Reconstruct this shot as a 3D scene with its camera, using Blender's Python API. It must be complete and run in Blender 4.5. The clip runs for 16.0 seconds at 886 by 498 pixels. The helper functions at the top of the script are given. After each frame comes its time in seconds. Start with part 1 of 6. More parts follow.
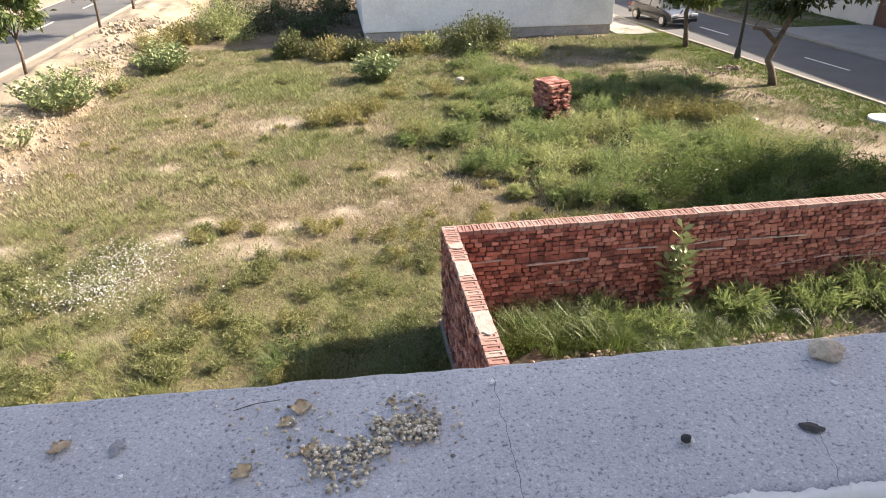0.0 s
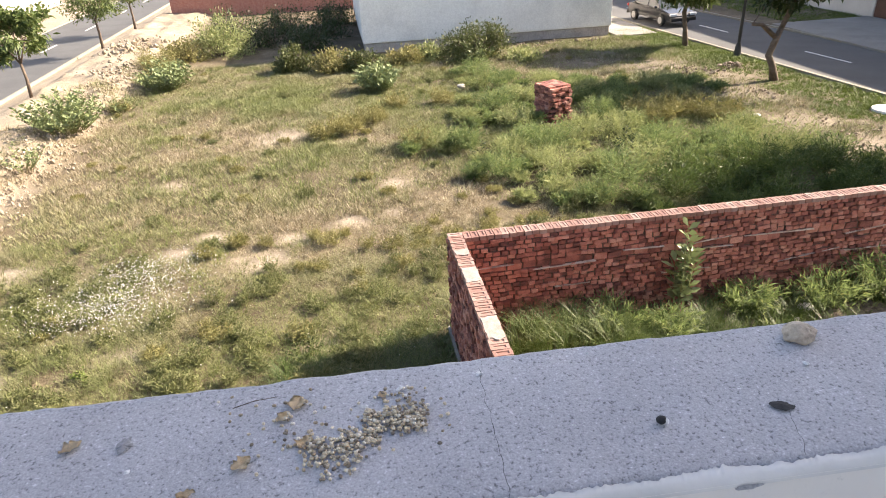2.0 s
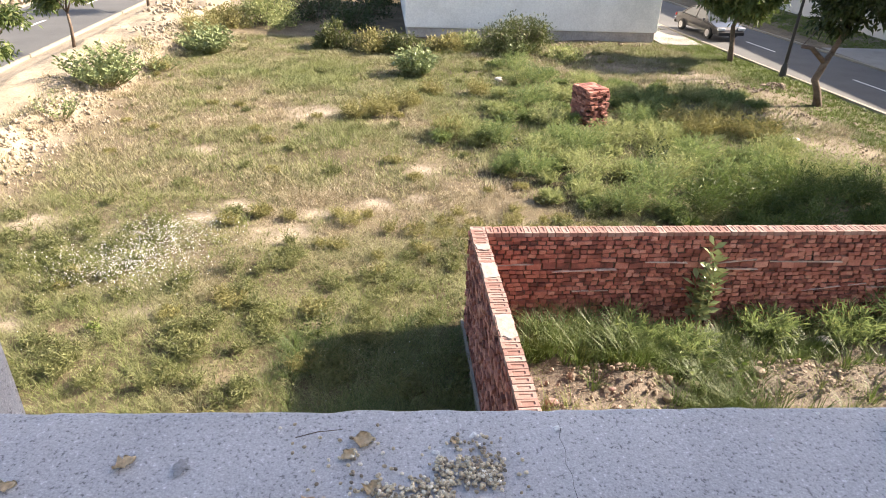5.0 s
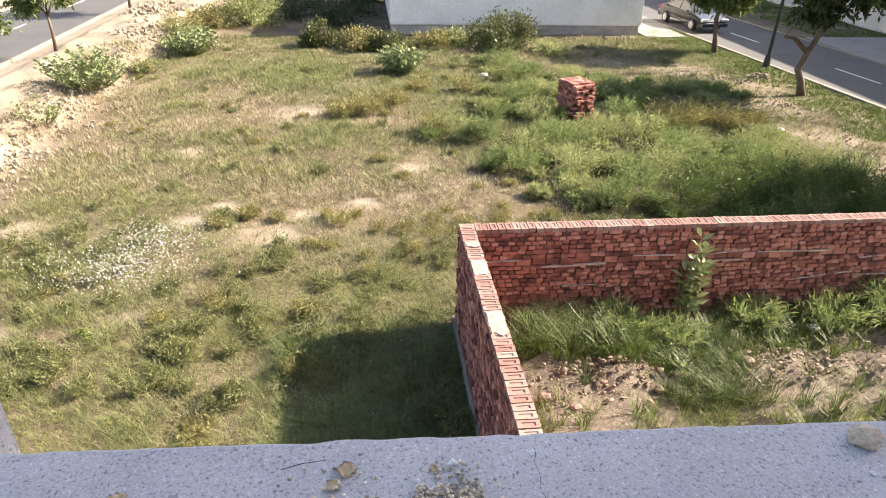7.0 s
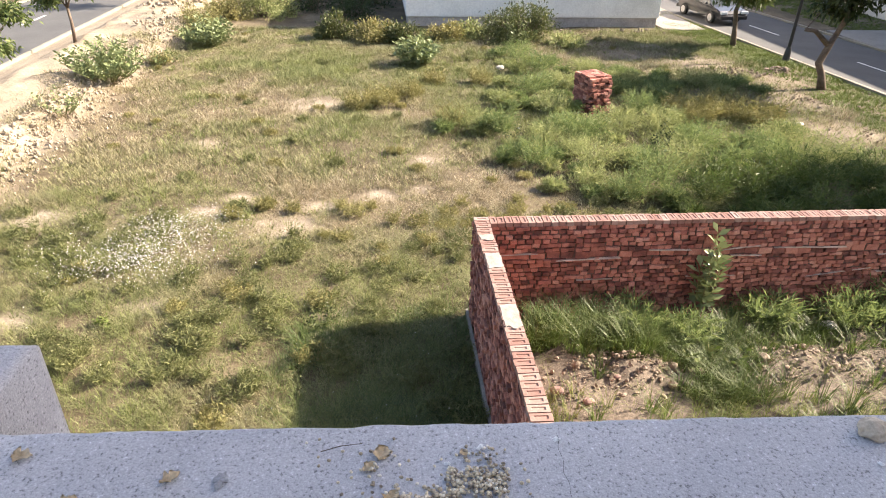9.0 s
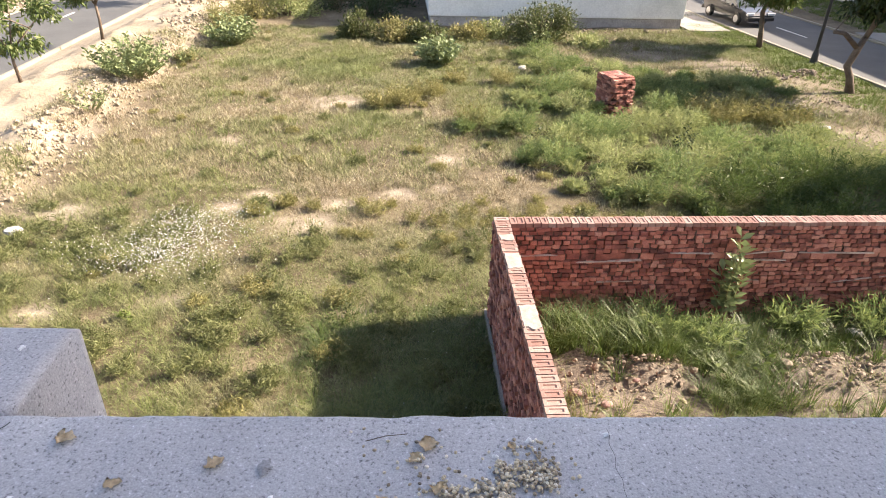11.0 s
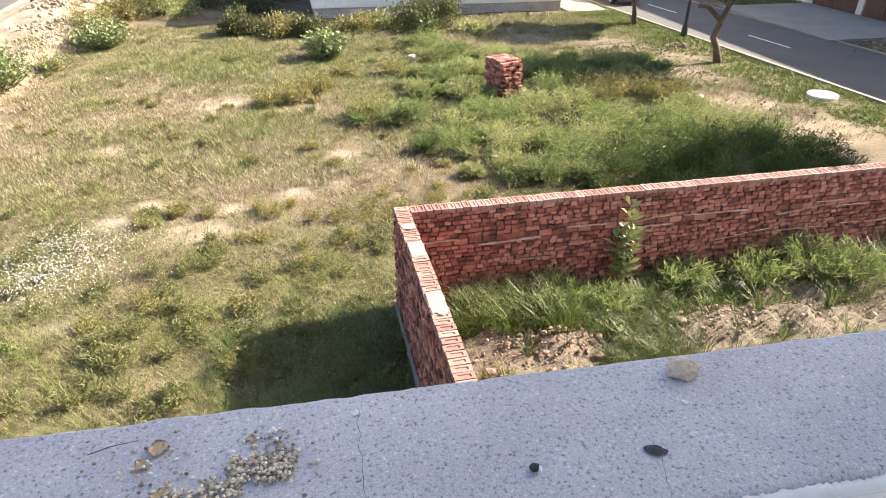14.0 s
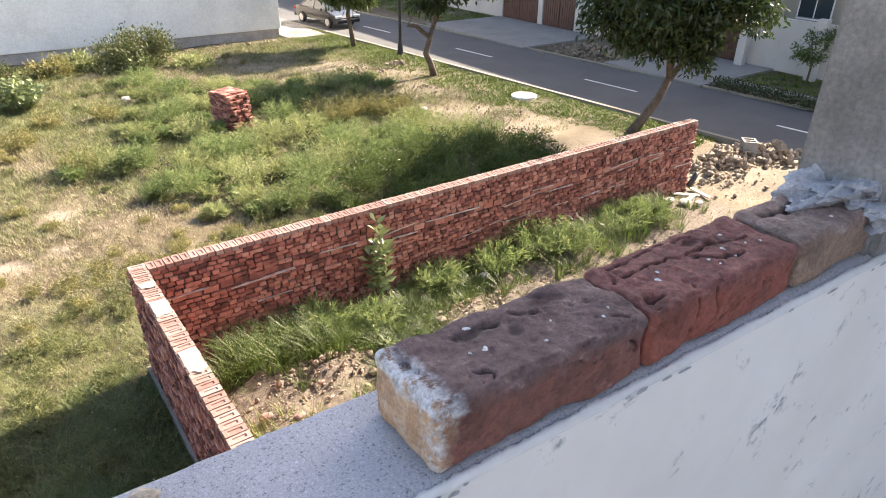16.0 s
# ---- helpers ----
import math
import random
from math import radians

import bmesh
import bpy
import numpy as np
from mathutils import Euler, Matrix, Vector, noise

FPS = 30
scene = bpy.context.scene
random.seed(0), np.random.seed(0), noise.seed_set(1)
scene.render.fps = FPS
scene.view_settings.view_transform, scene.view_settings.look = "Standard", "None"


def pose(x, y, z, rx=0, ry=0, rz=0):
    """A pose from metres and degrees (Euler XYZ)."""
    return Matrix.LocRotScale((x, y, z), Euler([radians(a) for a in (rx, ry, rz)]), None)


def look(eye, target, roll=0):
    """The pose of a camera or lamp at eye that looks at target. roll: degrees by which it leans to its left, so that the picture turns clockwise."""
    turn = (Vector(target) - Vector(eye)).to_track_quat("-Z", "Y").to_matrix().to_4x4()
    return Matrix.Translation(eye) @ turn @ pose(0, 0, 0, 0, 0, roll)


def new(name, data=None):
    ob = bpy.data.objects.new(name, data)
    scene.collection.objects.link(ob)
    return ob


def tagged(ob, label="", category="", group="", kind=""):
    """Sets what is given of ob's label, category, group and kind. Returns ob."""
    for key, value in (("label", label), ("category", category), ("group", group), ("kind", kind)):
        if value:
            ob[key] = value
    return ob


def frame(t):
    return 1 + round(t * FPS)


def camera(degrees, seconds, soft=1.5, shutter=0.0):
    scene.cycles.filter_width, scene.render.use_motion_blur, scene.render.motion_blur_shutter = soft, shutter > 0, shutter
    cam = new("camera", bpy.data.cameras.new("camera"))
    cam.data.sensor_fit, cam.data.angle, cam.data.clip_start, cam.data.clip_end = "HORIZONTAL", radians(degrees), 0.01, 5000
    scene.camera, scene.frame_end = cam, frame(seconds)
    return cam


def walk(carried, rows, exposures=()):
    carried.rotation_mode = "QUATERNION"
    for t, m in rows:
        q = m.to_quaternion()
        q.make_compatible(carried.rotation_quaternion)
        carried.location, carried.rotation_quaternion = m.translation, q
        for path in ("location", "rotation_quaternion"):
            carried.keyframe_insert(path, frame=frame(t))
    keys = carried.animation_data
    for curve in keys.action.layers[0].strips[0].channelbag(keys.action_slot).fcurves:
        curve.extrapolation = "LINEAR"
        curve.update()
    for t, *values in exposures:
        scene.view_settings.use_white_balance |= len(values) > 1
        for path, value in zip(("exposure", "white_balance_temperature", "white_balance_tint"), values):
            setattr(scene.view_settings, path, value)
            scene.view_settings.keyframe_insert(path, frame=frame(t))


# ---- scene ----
# ---------- camera ----------
cam = camera(68.53, 16.0, soft=1.0)
PATH = [
    (0, (-1.355, -9.097, 6.462), (-1.0913, -7.3571, 5.5120), -0.55),
    (0.5, (-1.351, -9.114, 6.469), (-1.0899, -7.3626, 5.5386), -1.18),
    (1, (-1.349, -9.127, 6.475), (-1.1083, -7.3658, 5.5571), -2.08),
    (1.5, (-1.345, -9.122, 6.465), (-1.1191, -7.3760, 5.5172), -3.26),
    (2, (-1.344, -9.119, 6.467), (-1.0996, -7.3650, 5.5370), -2.89),
    (2.5, (-1.359, -9.112, 6.472), (-1.1067, -7.3409, 5.5780), 0.63),
    (3, (-1.389, -9.090, 6.472), (-1.2291, -7.3087, 5.5766), 3.62),
    (3.5, (-1.391, -9.080, 6.475), (-1.2527, -7.2999, 5.5751), 2.41),
    (4, (-1.393, -9.074, 6.466), (-1.2474, -7.3057, 5.5432), 2.81),
    (6.5, (-1.361, -9.080, 6.502), (-1.1213, -7.3478, 5.5322), 1.07),
    (7, (-1.374, -9.079, 6.505), (-1.1571, -7.3418, 5.5384), 1.63),
    (7.5, (-1.380, -9.085, 6.515), (-1.1647, -7.3659, 5.5150), 2.00),
    (8, (-1.383, -9.085, 6.511), (-1.1855, -7.3712, 5.4999), 1.97),
    (8.5, (-1.388, -9.089, 6.513), (-1.2024, -7.3685, 5.5099), 1.96),
    (9, (-1.387, -9.097, 6.519), (-1.2124, -7.3664, 5.5316), 1.49),
    (11.5, (-1.408, -9.087, 6.504), (-1.3118, -7.3520, 5.5130), 1.01),
    (12, (-1.408, -9.084, 6.503), (-1.3388, -7.3509, 5.5070), 0.05),
    (12.5, (-1.415, -9.084, 6.501), (-1.3738, -7.3494, 5.5060), -0.06),
    (13, (-1.415, -9.073, 6.493), (-1.3583, -7.3537, 5.4718), 0.24),
    (13.5, (-1.368, -9.079, 6.496), (-1.1840, -7.3586, 5.4923), -0.07),
    (14, (-1.297, -9.094, 6.491), (-0.9079, -7.4107, 5.4826), 0.52),
    (14.5, (-1.218, -9.118, 6.492), (-0.5963, -7.5061, 5.4842), 0.74),
    (15, (-1.138, -9.158, 6.505), (-0.2765, -7.6444, 5.5227), 0.55),
    (15.5, (-1.113, -9.174, 6.556), (-0.1352, -7.6916, 5.6361), 1.54),
    (16, (-1.091, -9.180, 6.574), (-0.0518, -7.7552, 5.6313), 0.77),
]
walk(cam, [(t, look(eye, target, roll)) for t, eye, target, roll in PATH], [(0.0, 1.84, 7200, 15), (2.0, 1.96, 7200, 15), (2.5, 2.01, 7200, 15), (3.5, 2.02, 7200, 15), (12.5, 2.02, 7200, 15), (13.0, 1.8, 7200, 15), (13.5, 1.8, 7200, 15), (14.0, 2.14, 7200, 15), (16.0, 2.28, 7200, 15)])

# ---------- light ----------
SUN_TO = Vector((2.82, 0.46, 1.9)).normalized()
world = bpy.data.worlds.new("world")
scene.world = world
world.use_nodes = True
wn = world.node_tree
sky = wn.nodes.new("ShaderNodeTexSky")
sky.sky_type = "NISHITA"
sky.sun_disc = False
sky.sun_elevation = math.asin(SUN_TO.z)
sky.sun_rotation = math.atan2(SUN_TO.x, SUN_TO.y)
sky.air_density, sky.dust_density, sky.ozone_density = 1.0, 2.0, 1.0
wn.links.new(sky.outputs[0], wn.nodes["Background"].inputs[0])
wn.nodes["Background"].inputs[1].default_value = 0.09
sun_data = bpy.data.lights.new("sun", "SUN")
sun_data.energy, sun_data.angle, sun_data.color = 5.0, radians(0.6), (1.0, 0.915, 0.78)
sun = new("sun", sun_data)
sun.matrix_world = look((40, 0, 40), Vector((40, 0, 40)) - SUN_TO)


# ---------- materials ----------
def ramp(nt, fac, stops):
    r = nt.nodes.new("ShaderNodeValToRGB")
    while len(r.color_ramp.elements) < len(stops):
        r.color_ramp.elements.new(0.5)
    for e, (p, c) in zip(r.color_ramp.elements, stops):
        e.position, e.color = p, (*c, 1)
    nt.links.new(fac, r.inputs[0])
    return r.outputs[0]


def noise_tex(nt, scale, detail=5, rough=0.6, vec=None, stretch=None, distort=0.0):
    n = nt.nodes.new("ShaderNodeTexNoise")
    n.inputs["Scale"].default_value, n.inputs["Detail"].default_value = scale, detail
    n.inputs["Roughness"].default_value, n.inputs["Distortion"].default_value = rough, distort
    if vec is None:
        vec = nt.nodes.new("ShaderNodeNewGeometry").outputs["Position"]
    if stretch:
        m = nt.nodes.new("ShaderNodeMapping")
        m.inputs["Scale"].default_value = stretch
        nt.links.new(vec, m.inputs[0])
        vec = m.outputs[0]
    nt.links.new(vec, n.inputs["Vector"])
    return n.outputs[0]


def mix(nt, fac, a, b, mode="MIX"):
    m = nt.nodes.new("ShaderNodeMix")
    m.data_type, m.blend_type = "RGBA", mode
    for sock, val in ((m.inputs[0], fac), (m.inputs[6], a), (m.inputs[7], b)):
        if hasattr(val, "links"):
            nt.links.new(val, sock)
        elif isinstance(val, (int, float)):
            sock.default_value = val
        else:
            sock.default_value = (*val, 1)
    return m.outputs[2]


def base_mat(name, rough=0.8, metal=0.0):
    m = bpy.data.materials.new(name)
    m.use_nodes = True
    b = m.node_tree.nodes["Principled BSDF"]
    b.inputs["Roughness"].default_value, b.inputs["Metallic"].default_value = rough, metal
    return m, m.node_tree, b


def bump(nt, b, height, dist, strength=1.0):
    n = nt.nodes.new("ShaderNodeBump")
    n.inputs["Distance"].default_value, n.inputs["Strength"].default_value = dist, strength
    nt.links.new(height, n.inputs["Height"])
    nt.links.new(n.outputs[0], b.inputs["Normal"])


def surface(name, stops, scale=3.0, fine=60.0, rough=0.85, metal=0.0, relief=0.003, vary=0.25, coords="world", by=None):
    """Base colour from a broad noise ramp, broken by a fine noise; by: 'object' or 'island' for piece to piece variation."""
    m, nt, b = base_mat(name, rough, metal)
    vec = None
    if coords == "object":
        vec = nt.nodes.new("ShaderNodeTexCoord").outputs["Object"]
    broad = noise_tex(nt, scale, 6, 0.65, vec)
    fine_n = noise_tex(nt, fine, 4, 0.6, vec)
    fac = broad
    if by:
        rnd = nt.nodes.new("ShaderNodeObjectInfo").outputs["Random"] if by == "object" else nt.nodes.new("ShaderNodeNewGeometry").outputs["Random Per Island"]
        mm = nt.nodes.new("ShaderNodeMath")
        mm.operation = "MULTIPLY_ADD"
        nt.links.new(rnd, mm.inputs[0])
        mm.inputs[1].default_value = 0.7
        nt.links.new(broad, mm.inputs[2])
        m2 = nt.nodes.new("ShaderNodeMath")
        m2.operation = "SUBTRACT"
        nt.links.new(mm.outputs[0], m2.inputs[0])
        m2.inputs[1].default_value = 0.35
        fac = m2.outputs[0]
    col = ramp(nt, fac, stops)
    speck = ramp(nt, fine_n, [(0.3, (1 - vary,) * 3), (0.7, (1 + vary * 0.6,) * 3)])
    nt.links.new(mix(nt, 1.0, col, speck, "MULTIPLY"), b.inputs["Base Color"])
    if relief:
        bump(nt, b, fine_n, relief)
    return m


def leafy(name, dark, light, dry=None, trans=0.35, rough=0.55, patch=0.35, straw=None):
    """Foliage: colour by leaf and by broad patches, some light through the leaf."""
    m, nt, b = base_mat(name, rough)
    rnd = nt.nodes.new("ShaderNodeNewGeometry").outputs["Random Per Island"]
    broad = noise_tex(nt, patch, 4, 0.6)
    stops = [(0.0, dark), (0.75, light)] + ([(0.97, dry)] if dry else [])
    col = mix(nt, 0.5, ramp(nt, rnd, stops), ramp(nt, broad, [(0.3, dark), (0.7, light)]))
    if straw:
        att = nt.nodes.new("ShaderNodeAttribute")
        att.attribute_name = "dryness"
        col = mix(nt, att.outputs["Fac"], col, ramp(nt, rnd, [(0.0, straw[0]), (0.6, straw[1]), (1.0, straw[2])]))
    nt.links.new(col, b.inputs["Base Color"])
    t = nt.nodes.new("ShaderNodeBsdfTranslucent")
    nt.links.new(col, t.inputs[0])
    mx = nt.nodes.new("ShaderNodeMixShader")
    mx.inputs[0].default_value = trans
    nt.links.new(b.outputs[0], mx.inputs[1])
    nt.links.new(t.outputs[0], mx.inputs[2])
    nt.links.new(mx.outputs[0], nt.nodes["Material Output"].inputs[0])
    return m


M_BRICK = surface("fired_brick", [(0.08, (0.09, 0.034, 0.03)), (0.35, (0.24, 0.085, 0.068)), (0.65, (0.38, 0.155, 0.12)), (0.95, (0.47, 0.25, 0.2))],
                  scale=6, fine=90, relief=0.006, vary=0.35, by="object")
M_BRICK_ISLE = surface("fired_brick_rows", [(0.08, (0.09, 0.034, 0.03)), (0.35, (0.24, 0.085, 0.068)), (0.65, (0.38, 0.155, 0.12)), (0.95, (0.47, 0.25, 0.2))],
                       scale=6, fine=90, relief=0.006, vary=0.35, by="island")
M_COPING = surface("coping_brick", [(0.1, (0.19, 0.0976, 0.0832)), (0.5, (0.242, 0.144, 0.124)), (0.9, (0.299, 0.225, 0.202))], scale=6, fine=80, relief=0.004, vary=0.2, by="object")
M_MORTAR = surface("mud_mortar", [(0.3, (0.045, 0.03, 0.025)), (0.7, (0.11, 0.08, 0.065))], scale=4, fine=70, relief=0.006)
M_RENDER = surface("grey_cement_render", [(0.3, (0.7, 0.685, 0.665)), (0.5, (0.84, 0.82, 0.8)), (0.7, (0.9, 0.885, 0.86))], scale=0.5, fine=14, relief=0.003, vary=0.12)
M_COLUMN = surface("rough_column_cement", [(0.28, (0.128, 0.126, 0.124)), (0.5, (0.208, 0.204, 0.2)), (0.72, (0.288, 0.28, 0.272))], scale=9, fine=150, relief=0.003, vary=0.25)
M_PLINTH = surface("dirty_plinth", [(0.3, (0.34, 0.3, 0.275)), (0.7, (0.54, 0.49, 0.46))], scale=1.5, fine=20, relief=0.01)
M_ASPHALT = surface("asphalt", [(0.3, (0.0634, 0.0645, 0.068)), (0.7, (0.092, 0.0936, 0.0968))], scale=0.5, fine=120, relief=0.002, vary=0.15)
M_ROADPAINT = surface("road_paint", [(0.3, (0.6, 0.6, 0.58)), (0.7, (0.75, 0.75, 0.72))], scale=2, fine=40, relief=0)
M_PAVING = surface("pale_concrete", [(0.3, (0.19, 0.178, 0.164)), (0.7, (0.254, 0.242, 0.225))], scale=0.8, fine=40, relief=0.002)
M_KERB = surface("kerb_concrete", [(0.3, (0.207, 0.19, 0.15)), (0.7, (0.277, 0.254, 0.207))], scale=1.5, fine=40, relief=0.002)
M_WHITE = surface("white_paint", [(0.3, (0.6, 0.6, 0.58)), (0.7, (0.74, 0.73, 0.71))], scale=5, fine=60, relief=0.001, vary=0.06)


def cement_material():
    """Sandy cement: grey-blue, with dark pits and pale grains."""
    m, nt, b = base_mat("parapet_cement", 0.9)
    broad, grit, fine_n = noise_tex(nt, 9, 6, 0.65), noise_tex(nt, 430, 3, 0.55), noise_tex(nt, 800, 3, 0.6)
    col = ramp(nt, broad, [(0.3, (0.37, 0.37, 0.395)), (0.7, (0.49, 0.49, 0.515))])
    col = mix(nt, 1.0, col, ramp(nt, grit, [(0.3, (0.4,) * 3), (0.42, (0.95,) * 3), (0.62, (1.02,) * 3), (0.74, (1.5,) * 3)]), "MULTIPLY")
    col = mix(nt, 1.0, col, ramp(nt, fine_n, [(0.3, (0.75,) * 3), (0.7, (1.15,) * 3)]), "MULTIPLY")
    nt.links.new(col, b.inputs["Base Color"])
    bump(nt, b, grit, 0.0007)
    return m


M_PARAPET = cement_material()


def ground_material():
    m, nt, b = base_mat("ground_soil", 0.95)
    pos = nt.nodes.new("ShaderNodeNewGeometry").outputs["Position"]
    sep = nt.nodes.new("ShaderNodeSeparateXYZ")
    nt.links.new(pos, sep.inputs[0])
    n1 = noise_tex(nt, 0.6, 7, 0.65)
    n2 = noise_tex(nt, 14, 6, 0.7)
    soil = ramp(nt, n1, [(0.3, (0.0651, 0.0474, 0.0266)), (0.5, (0.113, 0.0856, 0.0503)), (0.68, (0.183, 0.148, 0.0976))])
    sand = ramp(nt, n1, [(0.3, (0.234, 0.189, 0.137)), (0.7, (0.343, 0.289, 0.223))])
    bare = nt.nodes.new("ShaderNodeAttribute")
    bare.attribute_name = "bare"
    pale = ramp(nt, n2, [(0.3, (0.27, 0.22, 0.165)), (0.7, (0.42, 0.36, 0.29))])
    soil = mix(nt, bare.outputs["Fac"], soil, pale)
    dug = nt.nodes.new("ShaderNodeAttribute")
    dug.attribute_name = "dug"
    soil = mix(nt, dug.outputs["Fac"], soil, ramp(nt, n2, [(0.3, (0.078, 0.0593, 0.0445)), (0.7, (0.183, 0.148, 0.117))]))
    # the sandy verge begins along an uneven line
    e = nt.nodes.new("ShaderNodeMath")
    e.operation = "MULTIPLY_ADD"
    nt.links.new(n1, e.inputs[0])
    e.inputs[1].default_value = 3.0
    nt.links.new(sep.outputs[0], e.inputs[2])
    r = nt.nodes.new("ShaderNodeMapRange")
    r.inputs[1].default_value, r.inputs[2].default_value = -8.3, -9.4
    nt.links.new(e.outputs[0], r.inputs[0])
    col = mix(nt, r.outputs[0], soil, sand)
    speck = ramp(nt, n2, [(0.25, (0.6,) * 3), (0.7, (1.2,) * 3)])
    nt.links.new(mix(nt, 1.0, col, speck, "MULTIPLY"), b.inputs["Base Color"])
    bump(nt, b, n2, 0.03)
    return m


M_GROUND = ground_material()


# ---------- mesh helpers ----------
def mesh_ob(name, bm, mat, parent=None, label="", smooth=False):
    me = bpy.data.meshes.new(name)
    bm.to_mesh(me)
    bm.free()
    if smooth:
        me.shade_smooth()
    for k in mat if isinstance(mat, (list, tuple)) else [mat]:
        me.materials.append(k)
    ob = new(name, me)
    if parent is not None:
        ob.parent = parent
    if label:
        tagged(ob, label)
    return ob


part = mesh_ob


def raw_ob(name, verts, faces, mat, parent=None, smooth=False):
    """A mesh from arrays: verts (n, 3), faces (m, 3 or 4)."""
    me = bpy.data.meshes.new(name)
    verts, faces = np.asarray(verts, np.float32), np.asarray(faces, np.int32)
    n, k = faces.shape
    me.vertices.add(len(verts))
    me.vertices.foreach_set("co", verts.ravel())
    me.loops.add(n * k)
    me.loops.foreach_set("vertex_index", faces.ravel())
    me.polygons.add(n)
    me.polygons.foreach_set("loop_start", np.arange(0, n * k, k, dtype=np.int32))
    me.update(calc_edges=True)
    if smooth:
        me.shade_smooth()
    else:
        me.shade_flat()
    for q in mat if isinstance(mat, (list, tuple)) else [mat]:
        me.materials.append(q)
    ob = new(name, me)
    if parent is not None:
        ob.parent = parent
    return ob


def box(bm, lo, hi, mi=0):
    lo, hi = Vector(lo), Vector(hi)
    r = bmesh.ops.create_cube(bm, size=1, matrix=Matrix.Translation((lo + hi) / 2) @ Matrix.Diagonal((*(hi - lo), 1)))
    for f in {f for v in r["verts"] for f in v.link_faces}:
        f.material_index = mi
    return r["verts"]


def boxed(name, lo, hi, mat, parent=None, label="", bevel=0.0):
    bm = bmesh.new()
    box(bm, lo, hi)
    if bevel:
        bmesh.ops.bevel(bm, geom=bm.edges[:], offset=bevel, segments=2, affect="EDGES", profile=0.6)
    return mesh_ob(name, bm, mat, parent, label)


def empty(name, at=(0, 0, 0)):
    ob = new(name)
    ob.location = at
    ob.empty_display_size = 0.1
    return ob


def tube(bm, pts, radii, sides=8, cap=True):
    """A tapered tube along points."""
    rings = []
    for i, p in enumerate(pts):
        a = Vector(pts[max(i - 1, 0)])
        c = Vector(pts[min(i + 1, len(pts) - 1)])
        d = (c - a).normalized()
        u = d.cross(Vector((0.31, 0.87, 0.11))).normalized()
        w = d.cross(u)
        rings.append([bm.verts.new(Vector(p) + (u * math.cos(k * math.tau / sides) + w * math.sin(k * math.tau / sides)) * radii[i]) for k in range(sides)])
    for r0, r1 in zip(rings, rings[1:]):
        for k in range(sides):
            bm.faces.new((r0[k], r0[(k + 1) % sides], r1[(k + 1) % sides], r1[k]))
    if cap:
        bm.faces.new(rings[-1])
        bm.faces.new(rings[0][::-1])


# ---------- ground ----------
def road_x(y):
    """Centre line of the road beyond the brick wall."""
    return 20.3 - 0.085 * (y - 7.2)


def smooth01(a):
    a = np.clip(a, 0, 1)
    return a * a * (3 - 2 * a)


def wobble(x, y, s, seed):
    r = np.random.RandomState(seed)
    z = 0
    for k in range(7):
        a, p, q = r.uniform(0, math.tau), r.uniform(0, math.tau), s * (0.5 + 1.6 * r.rand())
        z = z + np.sin((x * math.cos(a) + y * math.sin(a)) * q + p) / 7
    return z


LATTICE = {}


def value_noise(x, y, seed):
    """Smooth value noise on a unit lattice, about -1 to 1."""
    x, y = np.asarray(x, float), np.asarray(y, float)
    if seed not in LATTICE:
        LATTICE[seed] = np.random.RandomState(seed).uniform(-1, 1, (64, 64))
    table = LATTICE[seed]
    i, j = np.floor(x).astype(int), np.floor(y).astype(int)
    a, c = x - i, y - j
    a, c = a * a * (3 - 2 * a), c * c * (3 - 2 * c)
    g = lambda p, q: table[p % 64, q % 64]
    return (g(i, j) * (1 - a) + g(i + 1, j) * a) * (1 - c) + (g(i, j + 1) * (1 - a) + g(i + 1, j + 1) * a) * c


def fbm(x, y, s, seed, octaves=4):
    """Layered value noise; s: lattice cells a metre."""
    z, amp, tot = 0.0, 1.0, 0.0
    for k in range(octaves):
        ca, sa = math.cos(0.7 * k + seed), math.sin(0.7 * k + seed)
        z = z + amp * value_noise((x * ca - y * sa) * s + 17.3 * k, (x * sa + y * ca) * s - 9.1 * k, seed + k)
        tot += amp
        amp, s = amp * 0.55, s * 2.1
    return z / tot * 1.6


def dryness(x, y):
    """0 where the growth is green, 1 where it is straw."""
    d = 0.43 + 0.4 * fbm(x, y, 0.32, 301) + 0.3 * fbm(x, y, 1.5, 305)
    for px, py, sx, sy, a in ((-2.5, 5.0, 3.5, 1.7, 0.35), (1.8, 5.6, 2.0, 1.5, 0.45), (-9.8, 11.0, 1.5, 6.0, 0.5), (-4.2, 12.5, 3.0, 1.2, 0.2), (-5.5, -1.0, 3.5, 2.2, -0.25), (-8.0, 3.5, 2.0, 1.6, -0.2),
                              # The -0.55 entry greens the west wall's shadow strip, which darkens its colour.
                              (-5.5, 17.0, 3.0, 2.5, -0.25), (-1.3, -2.5, 1.6, 3.0, -0.55), (-3.0, 1.2, 2.0, 1.0, -0.1), (6.5, 9.0, 5.0, 6.0, -0.5)):
        d = d + a * np.exp(-((x - px) / sx) ** 2 - ((y - py) / sy) ** 2)
    return np.clip(d, 0, 1)


